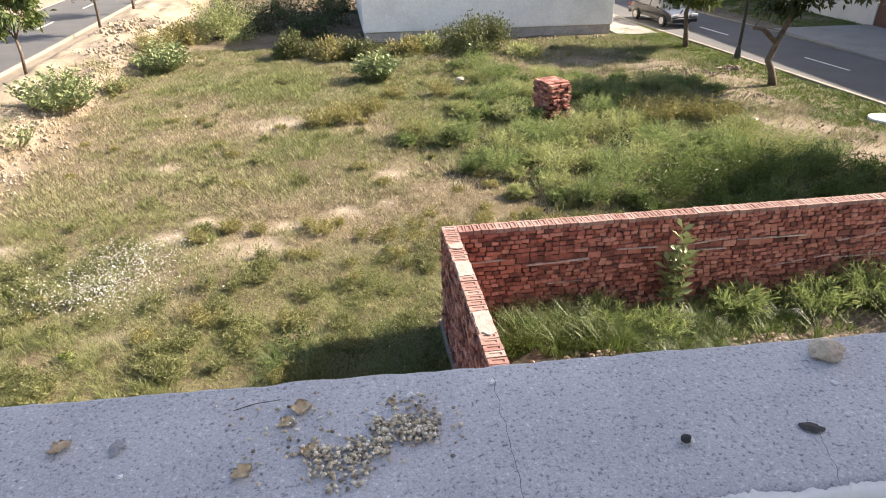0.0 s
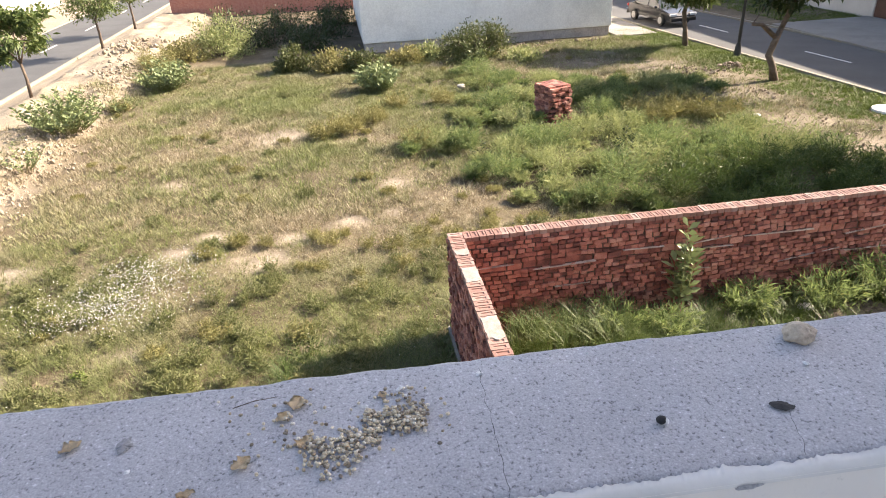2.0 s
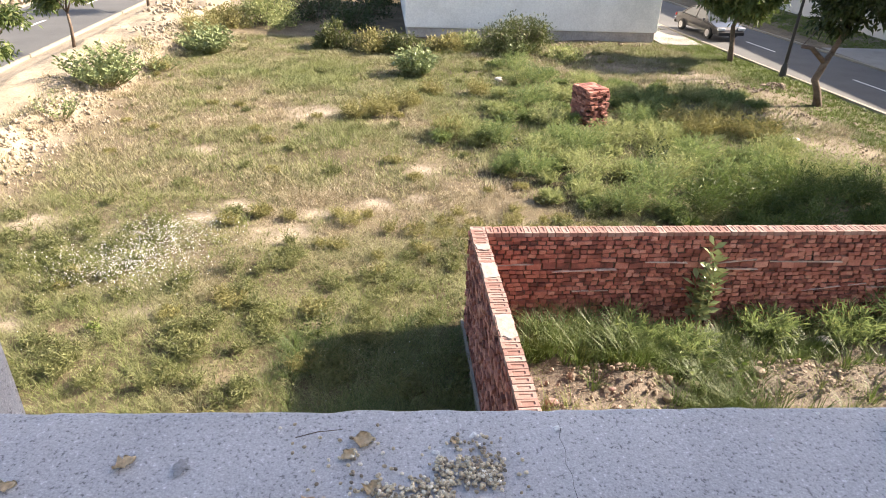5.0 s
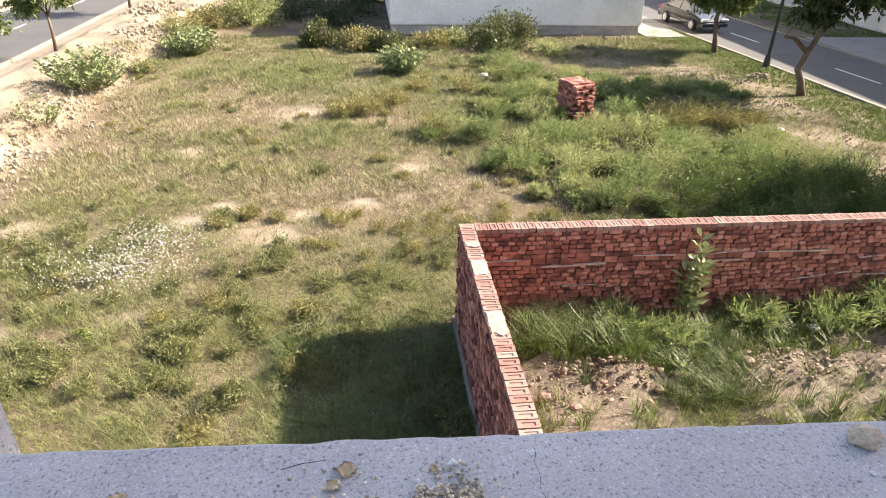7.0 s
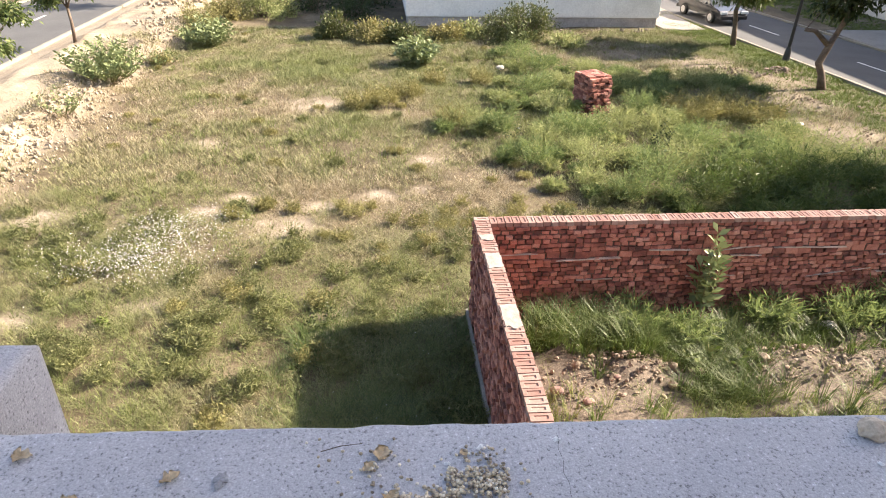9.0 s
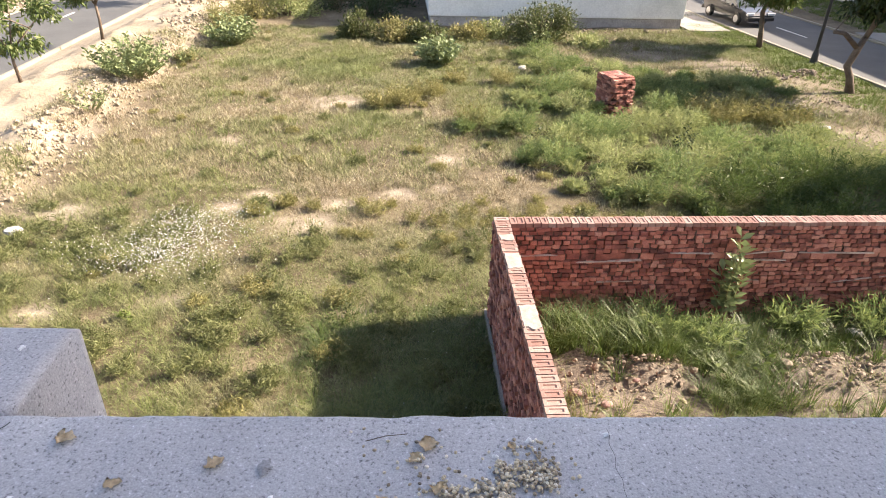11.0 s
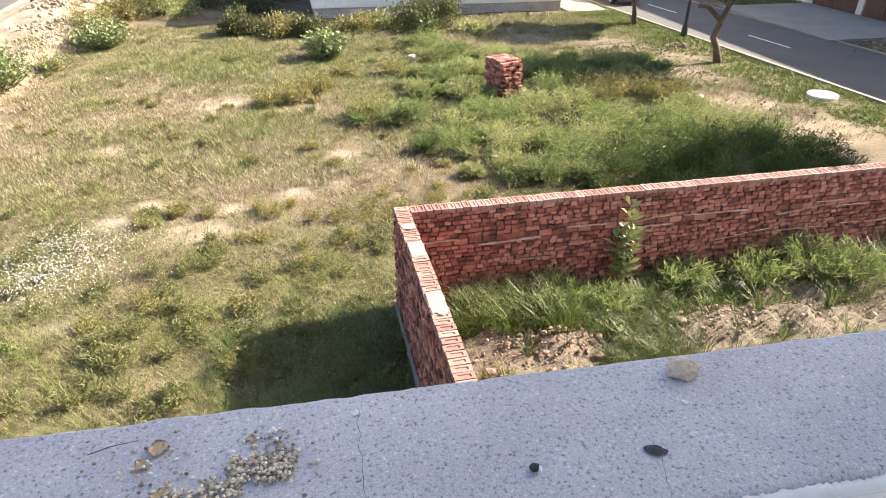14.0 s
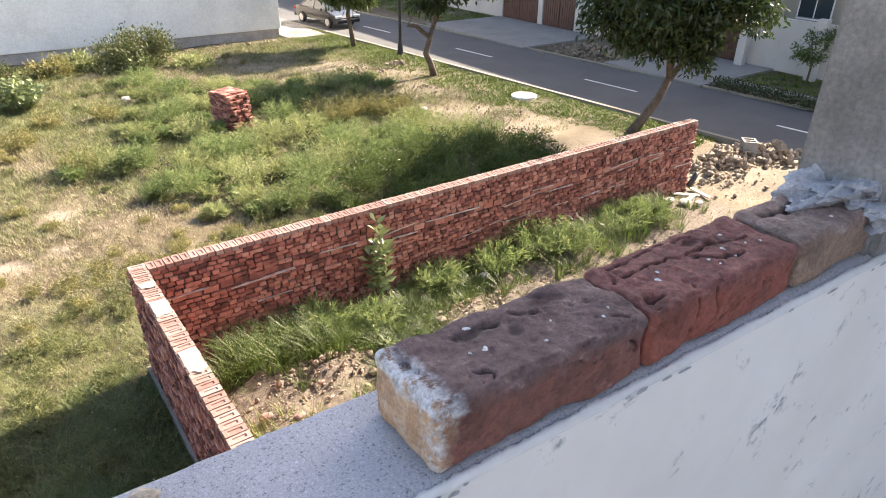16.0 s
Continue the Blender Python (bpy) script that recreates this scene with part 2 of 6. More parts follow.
def ground_z(x, y):
    x, y = np.asarray(x, float), np.asarray(y, float)
    lot = smooth01((x + 12) / 2) * smooth01((16.5 - x) / 2)
    z = (0.07 * wobble(x, y, 0.8, 1) + 0.04 * wobble(x, y, 3.0, 2)) * (0.25 + 0.75 * lot)
    edge = -10.2 + 0.5 * wobble(x, y, 0.9, 5) + 0.4 * fbm(x, y, 0.6, 147)
    berm = smooth01((edge - x) / 1.1) * smooth01((x + 15.2) / 1.4)
    z = z + berm * (0.36 + 0.1 * wobble(x, y, 2.2, 3) + 0.16 * fbm(x, y, 0.9, 141) + 0.05 * fbm(x, y, 3.0, 143, 2))
    z = z - 0.12 * smooth01((-15.0 - x) / 1.0)
    # soil heaped inside the brick enclosure
    inside = smooth01((x - 0.3) / 0.5) * smooth01((-0.25 - y) / 0.3) * smooth01((14 - x) / 3)
    z = z + inside * (0.22 + 0.1 * wobble(x, y, 1.7, 4) + 0.09 * wobble(x, y, 5.5, 6))
    heaps = 0
    for hx_, hy_, sx, sy, hh in ((2.1, -1.8, 0.5, 0.28, 0.3), (4.8, -1.95, 0.9, 0.3, 0.24), (6.3, -2.1, 0.7, 0.35, 0.26), (1.1, -2.4, 0.3, 0.3, 0.12)):
        heaps = heaps + hh * np.exp(-((x - hx_) / sx) ** 2 - ((y - hy_) / sy) ** 2)
    return z + heaps * (0.8 + 0.7 * fbm(x, y, 2.4, 161, 3))


def axis(lo, hi, step, far):
    a = list(np.arange(lo, hi + 1e-6, step))
    d, out_l, out_r = step, [], []
    p, q = lo, hi
    while p > -far:
        d *= 1.45
        p -= d
        q += d
        out_l.append(p)
        out_r.append(q)
    return np.array(out_l[::-1] + a + out_r)


gx, gy = axis(-24, 30, 0.2, 2500), axis(-10, 45, 0.2, 2500)
GX, GY = np.meshgrid(gx, gy)
GZ = ground_z(GX, GY) - 0.02
# the roads lie in a shallow bed
GZ = np.where(np.abs(GX - road_x(GY)) < 3.2, -0.12, GZ)
GZ = np.where((GX < -15.6) & (GX > -21.8), -0.14, GZ)
nx, ny = len(gx), len(gy)
ii = (np.arange(ny - 1)[:, None] * nx + np.arange(nx - 1)[None, :]).ravel()
ground = raw_ob("ground", np.stack([GX, GY, GZ], -1).reshape(-1, 3), np.stack([ii, ii + 1, ii + nx + 1, ii + nx], 1), M_GROUND, smooth=True)
PATCHES = [(-3.5, 3.5, 0.75), (-2.9, 4.5, 0.42), (-1.5, 5.1, 0.5), (-0.5, 5.3, 0.3), (-0.2, 7.1, 0.45), (-3.6, 12.4, 1.1), (-2.2, 0.1, 0.4), (-8.9, 4.1, 0.8), (-5.3, 4.2, 0.5),
           (-5.6, 0.6, 0.4), (-4.7, 4.9, 0.4), (9.2, 19.3, 1.8), (12.3, 17.6, 1.8), (13.2, 12.5, 1.7), (12.9, 9.0, 1.5), (13.5, 6.2, 1.6), (11.0, 21.0, 1.0), (8.6, 21.5, 0.9), (14.5, 3.0, 1.8),
           (13.9, 15.2, 1.3), (-7.6, 0.3, 0.4), (-6.3, 8.5, 0.5), (15.5, -0.5, 2.5), (18, 0, 1.5)]
bare_w = np.zeros(GX.shape)
for px, py, pr in PATCHES:
    bare_w = np.maximum(bare_w, np.exp(-(((GX - px) / pr) ** 2 + ((GY - py) / (pr * 0.75)) ** 2) ** 1.5))
bare_w = bare_w * np.where(GX > 7, 0.42, 0.95) * (0.75 + 0.5 * wobble(GX, GY, 5.0, 77))
ground.data.attributes.new("bare", "FLOAT", "POINT").data.foreach_set("value", np.clip(bare_w, 0, 1).astype(np.float32).ravel())
dug_w = np.where((GX > 0.2) & (GX < 13.2) & (GY < -0.2) & (GY > -8), 1.0, 0.0)
ground.data.attributes.new("dug", "FLOAT", "POINT").data.foreach_set("value", dug_w.astype(np.float32).ravel())
tagged(ground, "dry sandy soil of an open building plot", "ground", kind="structure")


def strip(name, xa, xb, z0, z1, mat, y0=-60, y1=160, n=40):
    """A band along y between two edge functions, with thickness."""
    vs, fs = [], []
    for k in range(n + 1):
        y = y0 + (y1 - y0) * k / n
        a, c = xa(y), xb(y)
        vs += [(a, y, z0), (c, y, z0), (c, y, z1), (a, y, z1)]
    for k in range(n):
        o = 4 * k
        for j in range(4):
            fs.append((o + j, o + (j + 1) % 4, o + 4 + (j + 1) % 4, o + 4 + j))
    fs += [(0, 3, 2, 1), (4 * n, 4 * n + 1, 4 * n + 2, 4 * n + 3)]
    return raw_ob(name, vs, fs, mat)


RW = 2.75
road_r = tagged(strip("road", lambda y: road_x(y) - RW, lambda y: road_x(y) + RW, -0.2, -0.02, M_ASPHALT), "grey asphalt lane with a dashed centre line", "road", kind="structure")
road_l = tagged(strip("road", lambda y: -21.4, lambda y: -15.9, -0.2, -0.05, M_ASPHALT), "sunlit grey asphalt lane with a dashed centre line", "road", kind="structure")
kerb_r = tagged(strip("kerb", lambda y: road_x(y) - RW - 0.16, lambda y: road_x(y) - RW, -0.2, 0.06, M_KERB), "pale concrete kerb", "kerb", kind="structure")
kerb_f = tagged(strip("kerb", lambda y: road_x(y) + RW, lambda y: road_x(y) + RW + 0.16, -0.2, 0.06, M_KERB), "pale concrete kerb", "kerb", kind="structure")
kerb_l = tagged(strip("kerb", lambda y: -15.9, lambda y: -15.8, -0.2, -0.01, M_KERB), "pale concrete kerb", "kerb", kind="structure")
kerb_l2 = tagged(strip("kerb", lambda y: -21.6, lambda y: -21.4, -0.2, 0.04, M_KERB), "pale concrete kerb", "kerb", kind="structure")


# ---------- vegetation helpers ----------
def leaf_quads(base, dirs, length, width, rs):
    """Pointed four-sided leaves, slightly folded."""
    n = len(base)
    dirs = dirs / np.linalg.norm(dirs, axis=1, keepdims=True)
    side = np.cross(dirs, rs.normal(size=(n, 3)))
    side /= np.linalg.norm(side, axis=1, keepdims=True) + 1e-9
    mid = base + dirs * (length * 0.5)[:, None] + np.array([0, 0, 1.0]) * (length * 0.06)[:, None]
    v = np.stack([base, mid + side * (width * 0.5)[:, None], base + dirs * length[:, None], mid - side * (width * 0.5)[:, None]], 1).reshape(-1, 3)
    return v, np.arange(4 * n).reshape(n, 4)


def blade_quads(base, h, w, az, lean):
    """Bent grass blades of two segments."""
    n = len(base)
    out = np.stack([np.cos(az), np.sin(az), 0 * az], 1)
    side = np.stack([-np.sin(az), np.cos(az), 0 * az], 1)
    vs = []
    for s in (0.0, 0.55, 1.0):
        c = base + out * (lean * s * s)[:, None] + np.array([0, 0, 1.0]) * (h * s * (1 - 0.25 * s))[:, None]
        d = side * (w * (0.5 - 0.44 * s))[:, None]
        vs += [c - d, c + d]
    v = np.stack(vs, 1).reshape(-1, 3)
    o = np.arange(n)[:, None] * 6
    f = np.concatenate([o + np.array([0, 1, 3, 2]), o + np.array([2, 3, 5, 4])])
    return v, f


def blade_tris(base, h, w, az, lean):
    out = np.stack([np.cos(az), np.sin(az), 0 * az], 1)
    side = np.stack([-np.sin(az), np.cos(az), 0 * az], 1)
    tip = base + out * lean[:, None] + np.array([0, 0, 1.0]) * h[:, None]
    v = np.stack([base - side * (w / 2)[:, None], base + side * (w / 2)[:, None], tip], 1).reshape(-1, 3)
    return v, np.arange(3 * len(base)).reshape(-1, 3)


def join(parts):
    vs, fs, o = [], [], 0
    for v, f in parts:
        vs.append(v)
        fs.append(f + o)
        o += len(v)
    return np.concatenate(vs), np.concatenate(fs)


M_GRASS = leafy("dry_grass", (0.0672, 0.0866, 0.0259), (0.242, 0.269, 0.103), (0.34, 0.328, 0.184), trans=0.28, rough=0.7, patch=0.5, straw=((0.125, 0.0958, 0.054), (0.34, 0.283, 0.178), (0.502, 0.438, 0.335)))
M_GRASS_GREEN = leafy("green_grass", (0.0748, 0.101, 0.0229), (0.22, 0.251, 0.078), (0.317, 0.299, 0.146), trans=0.35, rough=0.6, patch=0.6)
M_FORB = leafy("low_weed_leaves", (0.056, 0.072, 0.022), (0.208, 0.22, 0.085), (0.272, 0.256, 0.15), trans=0.3, rough=0.6, patch=0.8)
M_WEED = leafy("feathery_weed", (0.0717, 0.105, 0.027), (0.369, 0.4, 0.178), (0.471, 0.44, 0.227), trans=0.42, rough=0.65, patch=0.5)
M_WEED_DEEP = leafy("deep_green_weed", (0.0324, 0.06, 0.0173), (0.248, 0.32, 0.119), (0.346, 0.36, 0.14), trans=0.4, rough=0.65, patch=0.7)
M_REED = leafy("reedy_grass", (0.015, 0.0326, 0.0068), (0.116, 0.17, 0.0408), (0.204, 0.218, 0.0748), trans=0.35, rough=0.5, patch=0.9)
M_LAWN = leafy("mown_lawn", (0.0573, 0.0874, 0.0143), (0.14, 0.187, 0.0345), None, trans=0.25, rough=0.7, patch=0.5)
M_TREE = leafy("tree_leaves", (0.0144, 0.0288, 0.00808), (0.0403, 0.0662, 0.0162), (0.092, 0.115, 0.0288), trans=0.3, rough=0.42, patch=0.8)
M_TREE_PALE = leafy("pale_tree_leaves", (0.0432, 0.0735, 0.0173), (0.112, 0.156, 0.0432), (0.216, 0.216, 0.0692), trans=0.3, rough=0.6, patch=0.8)
M_SHRUB = leafy("waxy_grey_green_leaves", (0.0928, 0.126, 0.0468), (0.236, 0.29, 0.128), (0.344, 0.392, 0.202), trans=0.2, rough=0.5, patch=1.5)
M_BUSH = leafy("bush_leaves", (0.0346, 0.0518, 0.0144), (0.11, 0.126, 0.0403), (0.173, 0.155, 0.0634), trans=0.3, rough=0.6, patch=0.7)
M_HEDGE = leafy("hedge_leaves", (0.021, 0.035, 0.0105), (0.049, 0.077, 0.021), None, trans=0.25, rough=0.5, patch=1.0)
M_FLOWER = surface("white_petals", [(0.3, (0.52, 0.52, 0.5)), (0.7, (0.66, 0.66, 0.63))], scale=8, fine=40, relief=0)
M_BARK = surface("bark", [(0.3, (0.075, 0.0525, 0.0374)), (0.7, (0.18, 0.133, 0.102))], scale=5, fine=40, relief=0.012, vary=0.35)
M_STEM = surface("weed_stem", [(0.3, (0.13, 0.15, 0.06)), (0.7, (0.27, 0.27, 0.12))], scale=5, fine=30, relief=0)


def in_lot(x, y):
    """How densely the plot is grown over, 0 to 1."""
    d = smooth01((x + 10.5 - 0.5 * np.exp(-((y - 5.5) / 4.5) ** 2) + 0.9 * fbm(x, y, 0.5, 151)) / 1.1) * smooth01((15.2 - x) / 1.5) * smooth01((25.1 - y) / 0.4)
    for px, py, pr in PATCHES:
        d = d * (1 - 0.9 * np.exp(-(((x - px) / pr) ** 2 + ((y - py) / (pr * 0.75)) ** 2) ** 1.5))
    d = d * np.where((x > -0.06) & (y < 0.06), 0, 1)
    for px, py, pr in ((5.5, 11.5, 0.75),):
        d = d * np.where(np.hypot(x - px, y - py) < pr, 0, 1)
    return d


def grow(n, xr, yr, rs, field=in_lot, noise_s=1.1, seed=11, contrast=1.0):
    """Points in a rectangle, kept by the field and by clumpy noise."""
    x, y = rs.uniform(*xr, n), rs.uniform(*yr, n)
    k = 0.5 + contrast * 0.55 * fbm(x, y, noise_s * 0.8, seed)
    keep = rs.rand(n) < field(x, y) * np.clip(k + 0.25, 0.06, 1)
    return x[keep], y[keep]


def tufts(n, xr, yr, rs, blades, height, width, field=in_lot, near=True, seed=11, spread=0.09, contrast=1.0, bend=(0.3, 1.6)):
    x, y = grow(n, xr, yr, rs, field, seed=seed, contrast=contrast)
    tall = np.clip(0.8 + 0.6 * fbm(x, y, 0.7, seed + 3), 0.35, 1.7)
    x, y, tall = np.repeat(x, blades), np.repeat(y, blades), np.repeat(tall, blades)
    m = len(x)
    az = rs.uniform(0, math.tau, m)
    r = spread * np.sqrt(rs.rand(m))
    bx, by = x + r * np.cos(az), y + r * np.sin(az)
    h = tall * rs.uniform(height[0], height[1], m)
    lean = h * rs.uniform(*bend, m)
    base = np.stack([bx, by, ground_z(bx, by) - 0.03], 1)
    f = blade_quads if near else blade_tris
    return f(base, h, rs.uniform(width[0], width[1], m), az + rs.normal(0, 0.5, m), lean)


def meadow(name, v, f, mat, label, category):
    """Growth whose colour follows the dry and the green parts of the plot."""
    ob = raw_ob(name, v, f, mat)
    ob.data.attributes.new("dryness", "FLOAT", "POINT").data.foreach_set("value", dryness(v[:, 0], v[:, 1]).astype(np.float32))
    return tagged(ob, label, category, kind="stuff")


rs = np.random.RandomState(7)
v, f = join([tufts(17000, (-11, 0.3), (-8.2, 5.5), rs, 17, (0.07, 0.24), (0.006, 0.013), contrast=0.9), tufts(5500, (0.2, 9), (0.1, 5.5), rs, 13, (0.1, 0.27), (0.006, 0.011))])
meadow("grass", v, f, M_GRASS, "sparse dry olive and straw-coloured grass over sandy soil", "grass")
v, f = tufts(60000, (-11, 14.5), (5.3, 25.0), rs, 10, (0.05, 0.19), (0.012, 0.024), near=False, spread=0.16, contrast=0.7)
meadow("grass", v, f, M_GRASS, "patchy dry grass across the open plot", "grass")
v, f = join([tufts(4600, (-11, 0.2), (-8.2, 5.5), rs, 15, (0.12, 0.32), (0.006, 0.012), seed=41, contrast=2.0, field=lambda x, y: in_lot(x, y) * (1.1 - dryness(x, y)))])
tagged(raw_ob("grass", v, f, M_GRASS_GREEN), "fresh green grass tufts among the dry grass", "grass", kind="stuff")
v, f = tufts(14000, (-10.5, 14), (5.3, 24.6), rs, 10, (0.08, 0.22), (0.012, 0.024), near=False, spread=0.16, seed=41, contrast=1.6, field=lambda x, y: in_lot(x, y) * (1.1 - dryness(x, y)))
tagged(raw_ob("grass", v, f, M_GRASS_GREEN), "fresh green grass tufts among the dry grass", "grass", kind="stuff")

# low mounds of mixed weeds, thicker towards the terrace
mr = np.random.RandomState(14)
mx, my = grow(2600, (-10.4, 12), (-7.5, 23), mr, seed=33, contrast=1.4)
mounds = [(a, c, mr.uniform(0.12, 0.4), mr.uniform(0.08, 0.2) * (1.0 if c < 5 else 0.55)) for a, c in zip(mx, my) if c < 4.5 or mr.rand() < 0.12]
dry_at = dryness(np.array([m[0] for m in mounds]), np.array([m[1] for m in mounds])) + mr.normal(0, 0.15, len(mounds))
LOWDRY = [m for m, d in zip(mounds, dry_at) if d > 0.55]
LOWGREEN = [m for m, d in zip(mounds, dry_at) if d <= 0.55]


# low broad-leaved weeds between the grass
x, y = grow(6500, (-11, 0.0), (-8.2, 7), rs, seed=23, contrast=1.8)
x, y = np.repeat(x, 9), np.repeat(y, 9)
n = len(x)
base = np.stack([x + rs.normal(0, 0.06, n), y + rs.normal(0, 0.06, n), rs.uniform(0.02, 0.2, n)], 1)
base[:, 2] += ground_z(base[:, 0], base[:, 1])
v, f = leaf_quads(base, rs.normal(size=(n, 3)) * [1, 1, 0.5] + [0, 0, 0.15], rs.uniform(0.02, 0.05, n), rs.uniform(0.009, 0.02, n), rs)
tagged(raw_ob("low_weeds", v, f, M_FORB), "low olive-green broad-leaved weeds in the grass", "weeds", kind="stuff")

# tiny white flowers
n = 2700
q = rs.rand(n) < 0.6
fx = np.where(q, rs.normal(-6.1, 0.75, n), rs.normal(-5.6, 0.6, n))
fy = np.where(q, rs.normal(1.9, 0.45, n), rs.normal(3.0, 0.45, n))
base = np.stack([fx, fy, ground_z(fx, fy) + rs.uniform(0.16, 0.34, n)], 1)
v, f = leaf_quads(base, rs.normal(size=(n, 3)) * [1, 1, 0.3], rs.uniform(0.02, 0.034, n), rs.uniform(0.014, 0.024, n), rs)
tagged(raw_ob("wild_flowers", v, f, M_FLOWER), "patch of tiny white wild flowers in the grass", "flowers", kind="stuff")
n = 260
fx, fy = rs.uniform(-9.5, -0.4, n), rs.uniform(-5, 5, n)
base = np.stack([fx, fy, ground_z(fx, fy) + rs.uniform(0.1, 0.25, n)], 1)
v, f = leaf_quads(base, rs.normal(size=(n, 3)) * [1, 1, 0.3], rs.uniform(0.015, 0.026, n), rs.uniform(0.012, 0.02, n), rs)
tagged(raw_ob("wild_flowers", v, f, M_FLOWER), "scattered tiny white wild flowers", "flowers", kind="stuff")


def feathery(clumps, rs, dens=1.0, leaf=(0.05, 0.12), wid=(0.007, 0.016)):
    """Airy weeds: many leaning stems set with narrow leaflets."""
    out = []
    for cx, cy, cr, ch in clumps:
        cr, ch = cr * 0.85, ch * rs.uniform(0.85, 1.35)
        n = int(110 * dens * cr * cr / 0.6) + 30
        az, rr = rs.uniform(0, math.tau, n), cr * np.sqrt(rs.rand(n)) * 0.75
        bx, by = cx + rr * np.cos(az), cy + rr * np.sin(az)
        h = 1.45 * ch * rs.uniform(0.45, 1.1, n) * (1.05 - 0.8 * (rr / cr) ** 2)
        lean = rs.uniform(0.15, 0.6, n) * h
        az2 = az + rs.normal(0, 0.7, n)
        k = 9
        s = np.tile(np.linspace(0.18, 1.0, k), n)
        R = lambda a: np.repeat(a, k)
        px = R(bx) + np.cos(R(az2)) * R(lean) * s * s
        py = R(by) + np.sin(R(az2)) * R(lean) * s * s
        pz = R(ground_z(bx, by)) + R(h) * s
        m = n * k
        d = rs.normal(size=(m, 3)) * [1, 1, 0.6] + [0, 0, 0.75]
        out.append(leaf_quads(np.stack([px, py, pz], 1), d, rs.uniform(*leaf, m), rs.uniform(*wid, m), rs))
    return join(out)


clumps = [(1.3, 9.6, 0.9, 0.55), (2.3, 9.0, 0.8, 0.6), (3.2, 8.3, 0.9, 0.6), (4.4, 8.6, 1.0, 0.7), (5.6, 9.4, 1.0, 0.6), (2.6, 7.0, 0.8, 0.45), (4.0, 6.4, 1.0, 0.6), (5.2, 5.0, 1.1, 0.75),
          (6.4, 6.2, 1.1, 0.7), (7.5, 7.6, 1.1, 0.65), (6.2, 4.0, 1.0, 0.75), (7.4, 4.6, 1.1, 0.8), (8.7, 5.4, 1.2, 0.8), (10.0, 6.0, 1.2, 0.75), (11.2, 5.5, 1.1, 0.7), (8.9, 3.9, 1.0, 0.8),
          (10.3, 4.2, 1.1, 0.8), (11.6, 4.0, 0.9, 0.75), (7.1, 9.2, 1.0, 0.55), (6.9, 11.0, 0.9, 0.55), (4.0, 11.0, 0.8, 0.5), (3.9, 13.4, 1.1, 0.55), (5.2, 14.0, 1.0, 0.5), (6.8, 13.2, 1.0, 0.5),
          (2.7, 12.0, 0.8, 0.45), (5.0, 16.2, 1.2, 0.6), (6.5, 15.6, 1.0, 0.5), (8.3, 13.6, 1.0, 0.45), (9.8, 8.0, 1.1, 0.55), (9.1, 7.0, 0.9, 0.55), (8.0, 14.8, 0.9, 0.4), (4.2, 18.2, 1.0, 0.5),
          (10.4, 14.6, 1.2, 0.35), (11.6, 14.0, 1.0, 0.35), (3.4, 5.2, 0.7, 0.35), (7.9, 12.0, 0.8, 0.5), (8.2, 2.6, 0.9, 0.7), (6.9, 2.5, 0.8, 0.65), (9.6, 2.7, 0.9, 0.7), (11.0, 2.6, 0.8, 0.65)]


def plumes(clumps, rs):
    """Fountains of thin arching stems, feathered with narrow leaflets that thicken towards the drooping tips."""
    out = []
    for cx, cy, cr, ch in clumps:
        n, k = int(70 + 120 * cr), 13
        az = rs.uniform(0, math.tau, n)
        r0 = cr * 0.3 * np.sqrt(rs.rand(n))
        bx, by = cx + r0 * np.cos(az), cy + r0 * np.sin(az)
        reach = cr * np.sqrt(rs.rand(n)) * rs.uniform(0.6, 1.15, n)
        h = ch * rs.uniform(0.6, 1.15, n) * (1.05 - 0.55 * np.clip(reach / cr, 0, 1) ** 2)
        az2 = az + rs.normal(0, 0.5, n)
        s = np.tile(np.linspace(0.12, 1.0, k) ** 0.8, n)
        R = lambda a: np.repeat(a, k)
        px = R(bx) + np.cos(R(az2)) * R(reach) * s ** 1.7
        py = R(by) + np.sin(R(az2)) * R(reach) * s ** 1.7
        pz = R(ground_z(bx, by)) + R(h) * (s - 0.18 * s ** 4)
        m = n * k
        d = np.stack([np.cos(R(az2)), np.sin(R(az2)), 0.5 + 0 * s], 1) * 0.8 + rs.normal(0, 0.75, (m, 3)) + [0, 0, 0.3]
        L = rs.uniform(0.07, 0.17, m) * (0.75 + 0.4 * s)
        out.append(leaf_quads(np.stack([px, py, pz], 1), d, L, L * rs.uniform(0.09, 0.17, m), rs))
    return join(out)


wr = np.random.RandomState(77)
bushy, low = [], []
for cx, cy, cr, ch in clumps:
    bushy.append((cx + wr.normal(0, 0.12), cy + wr.normal(0, 0.12), cr * wr.uniform(0.62, 0.85), 1.35 * ch * wr.uniform(0.85, 1.3)))
    for k in range(3):
        a = wr.uniform(0, math.tau)
        low.append((cx + cr * math.cos(a), cy + cr * math.sin(a), cr * wr.uniform(0.28, 0.5), ch * wr.uniform(0.35, 1.0)))
bushy = [c for c in bushy + low if math.hypot(c[0] - 5.5, c[1] - 11.5) > 0.75 and c[1] > 0.3 + 0.6 * c[2]]
# Clumps under the leaning tree's shadow take the dark reed leaf: shade by colour.
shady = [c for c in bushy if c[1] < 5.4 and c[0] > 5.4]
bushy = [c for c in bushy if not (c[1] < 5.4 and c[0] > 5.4)]
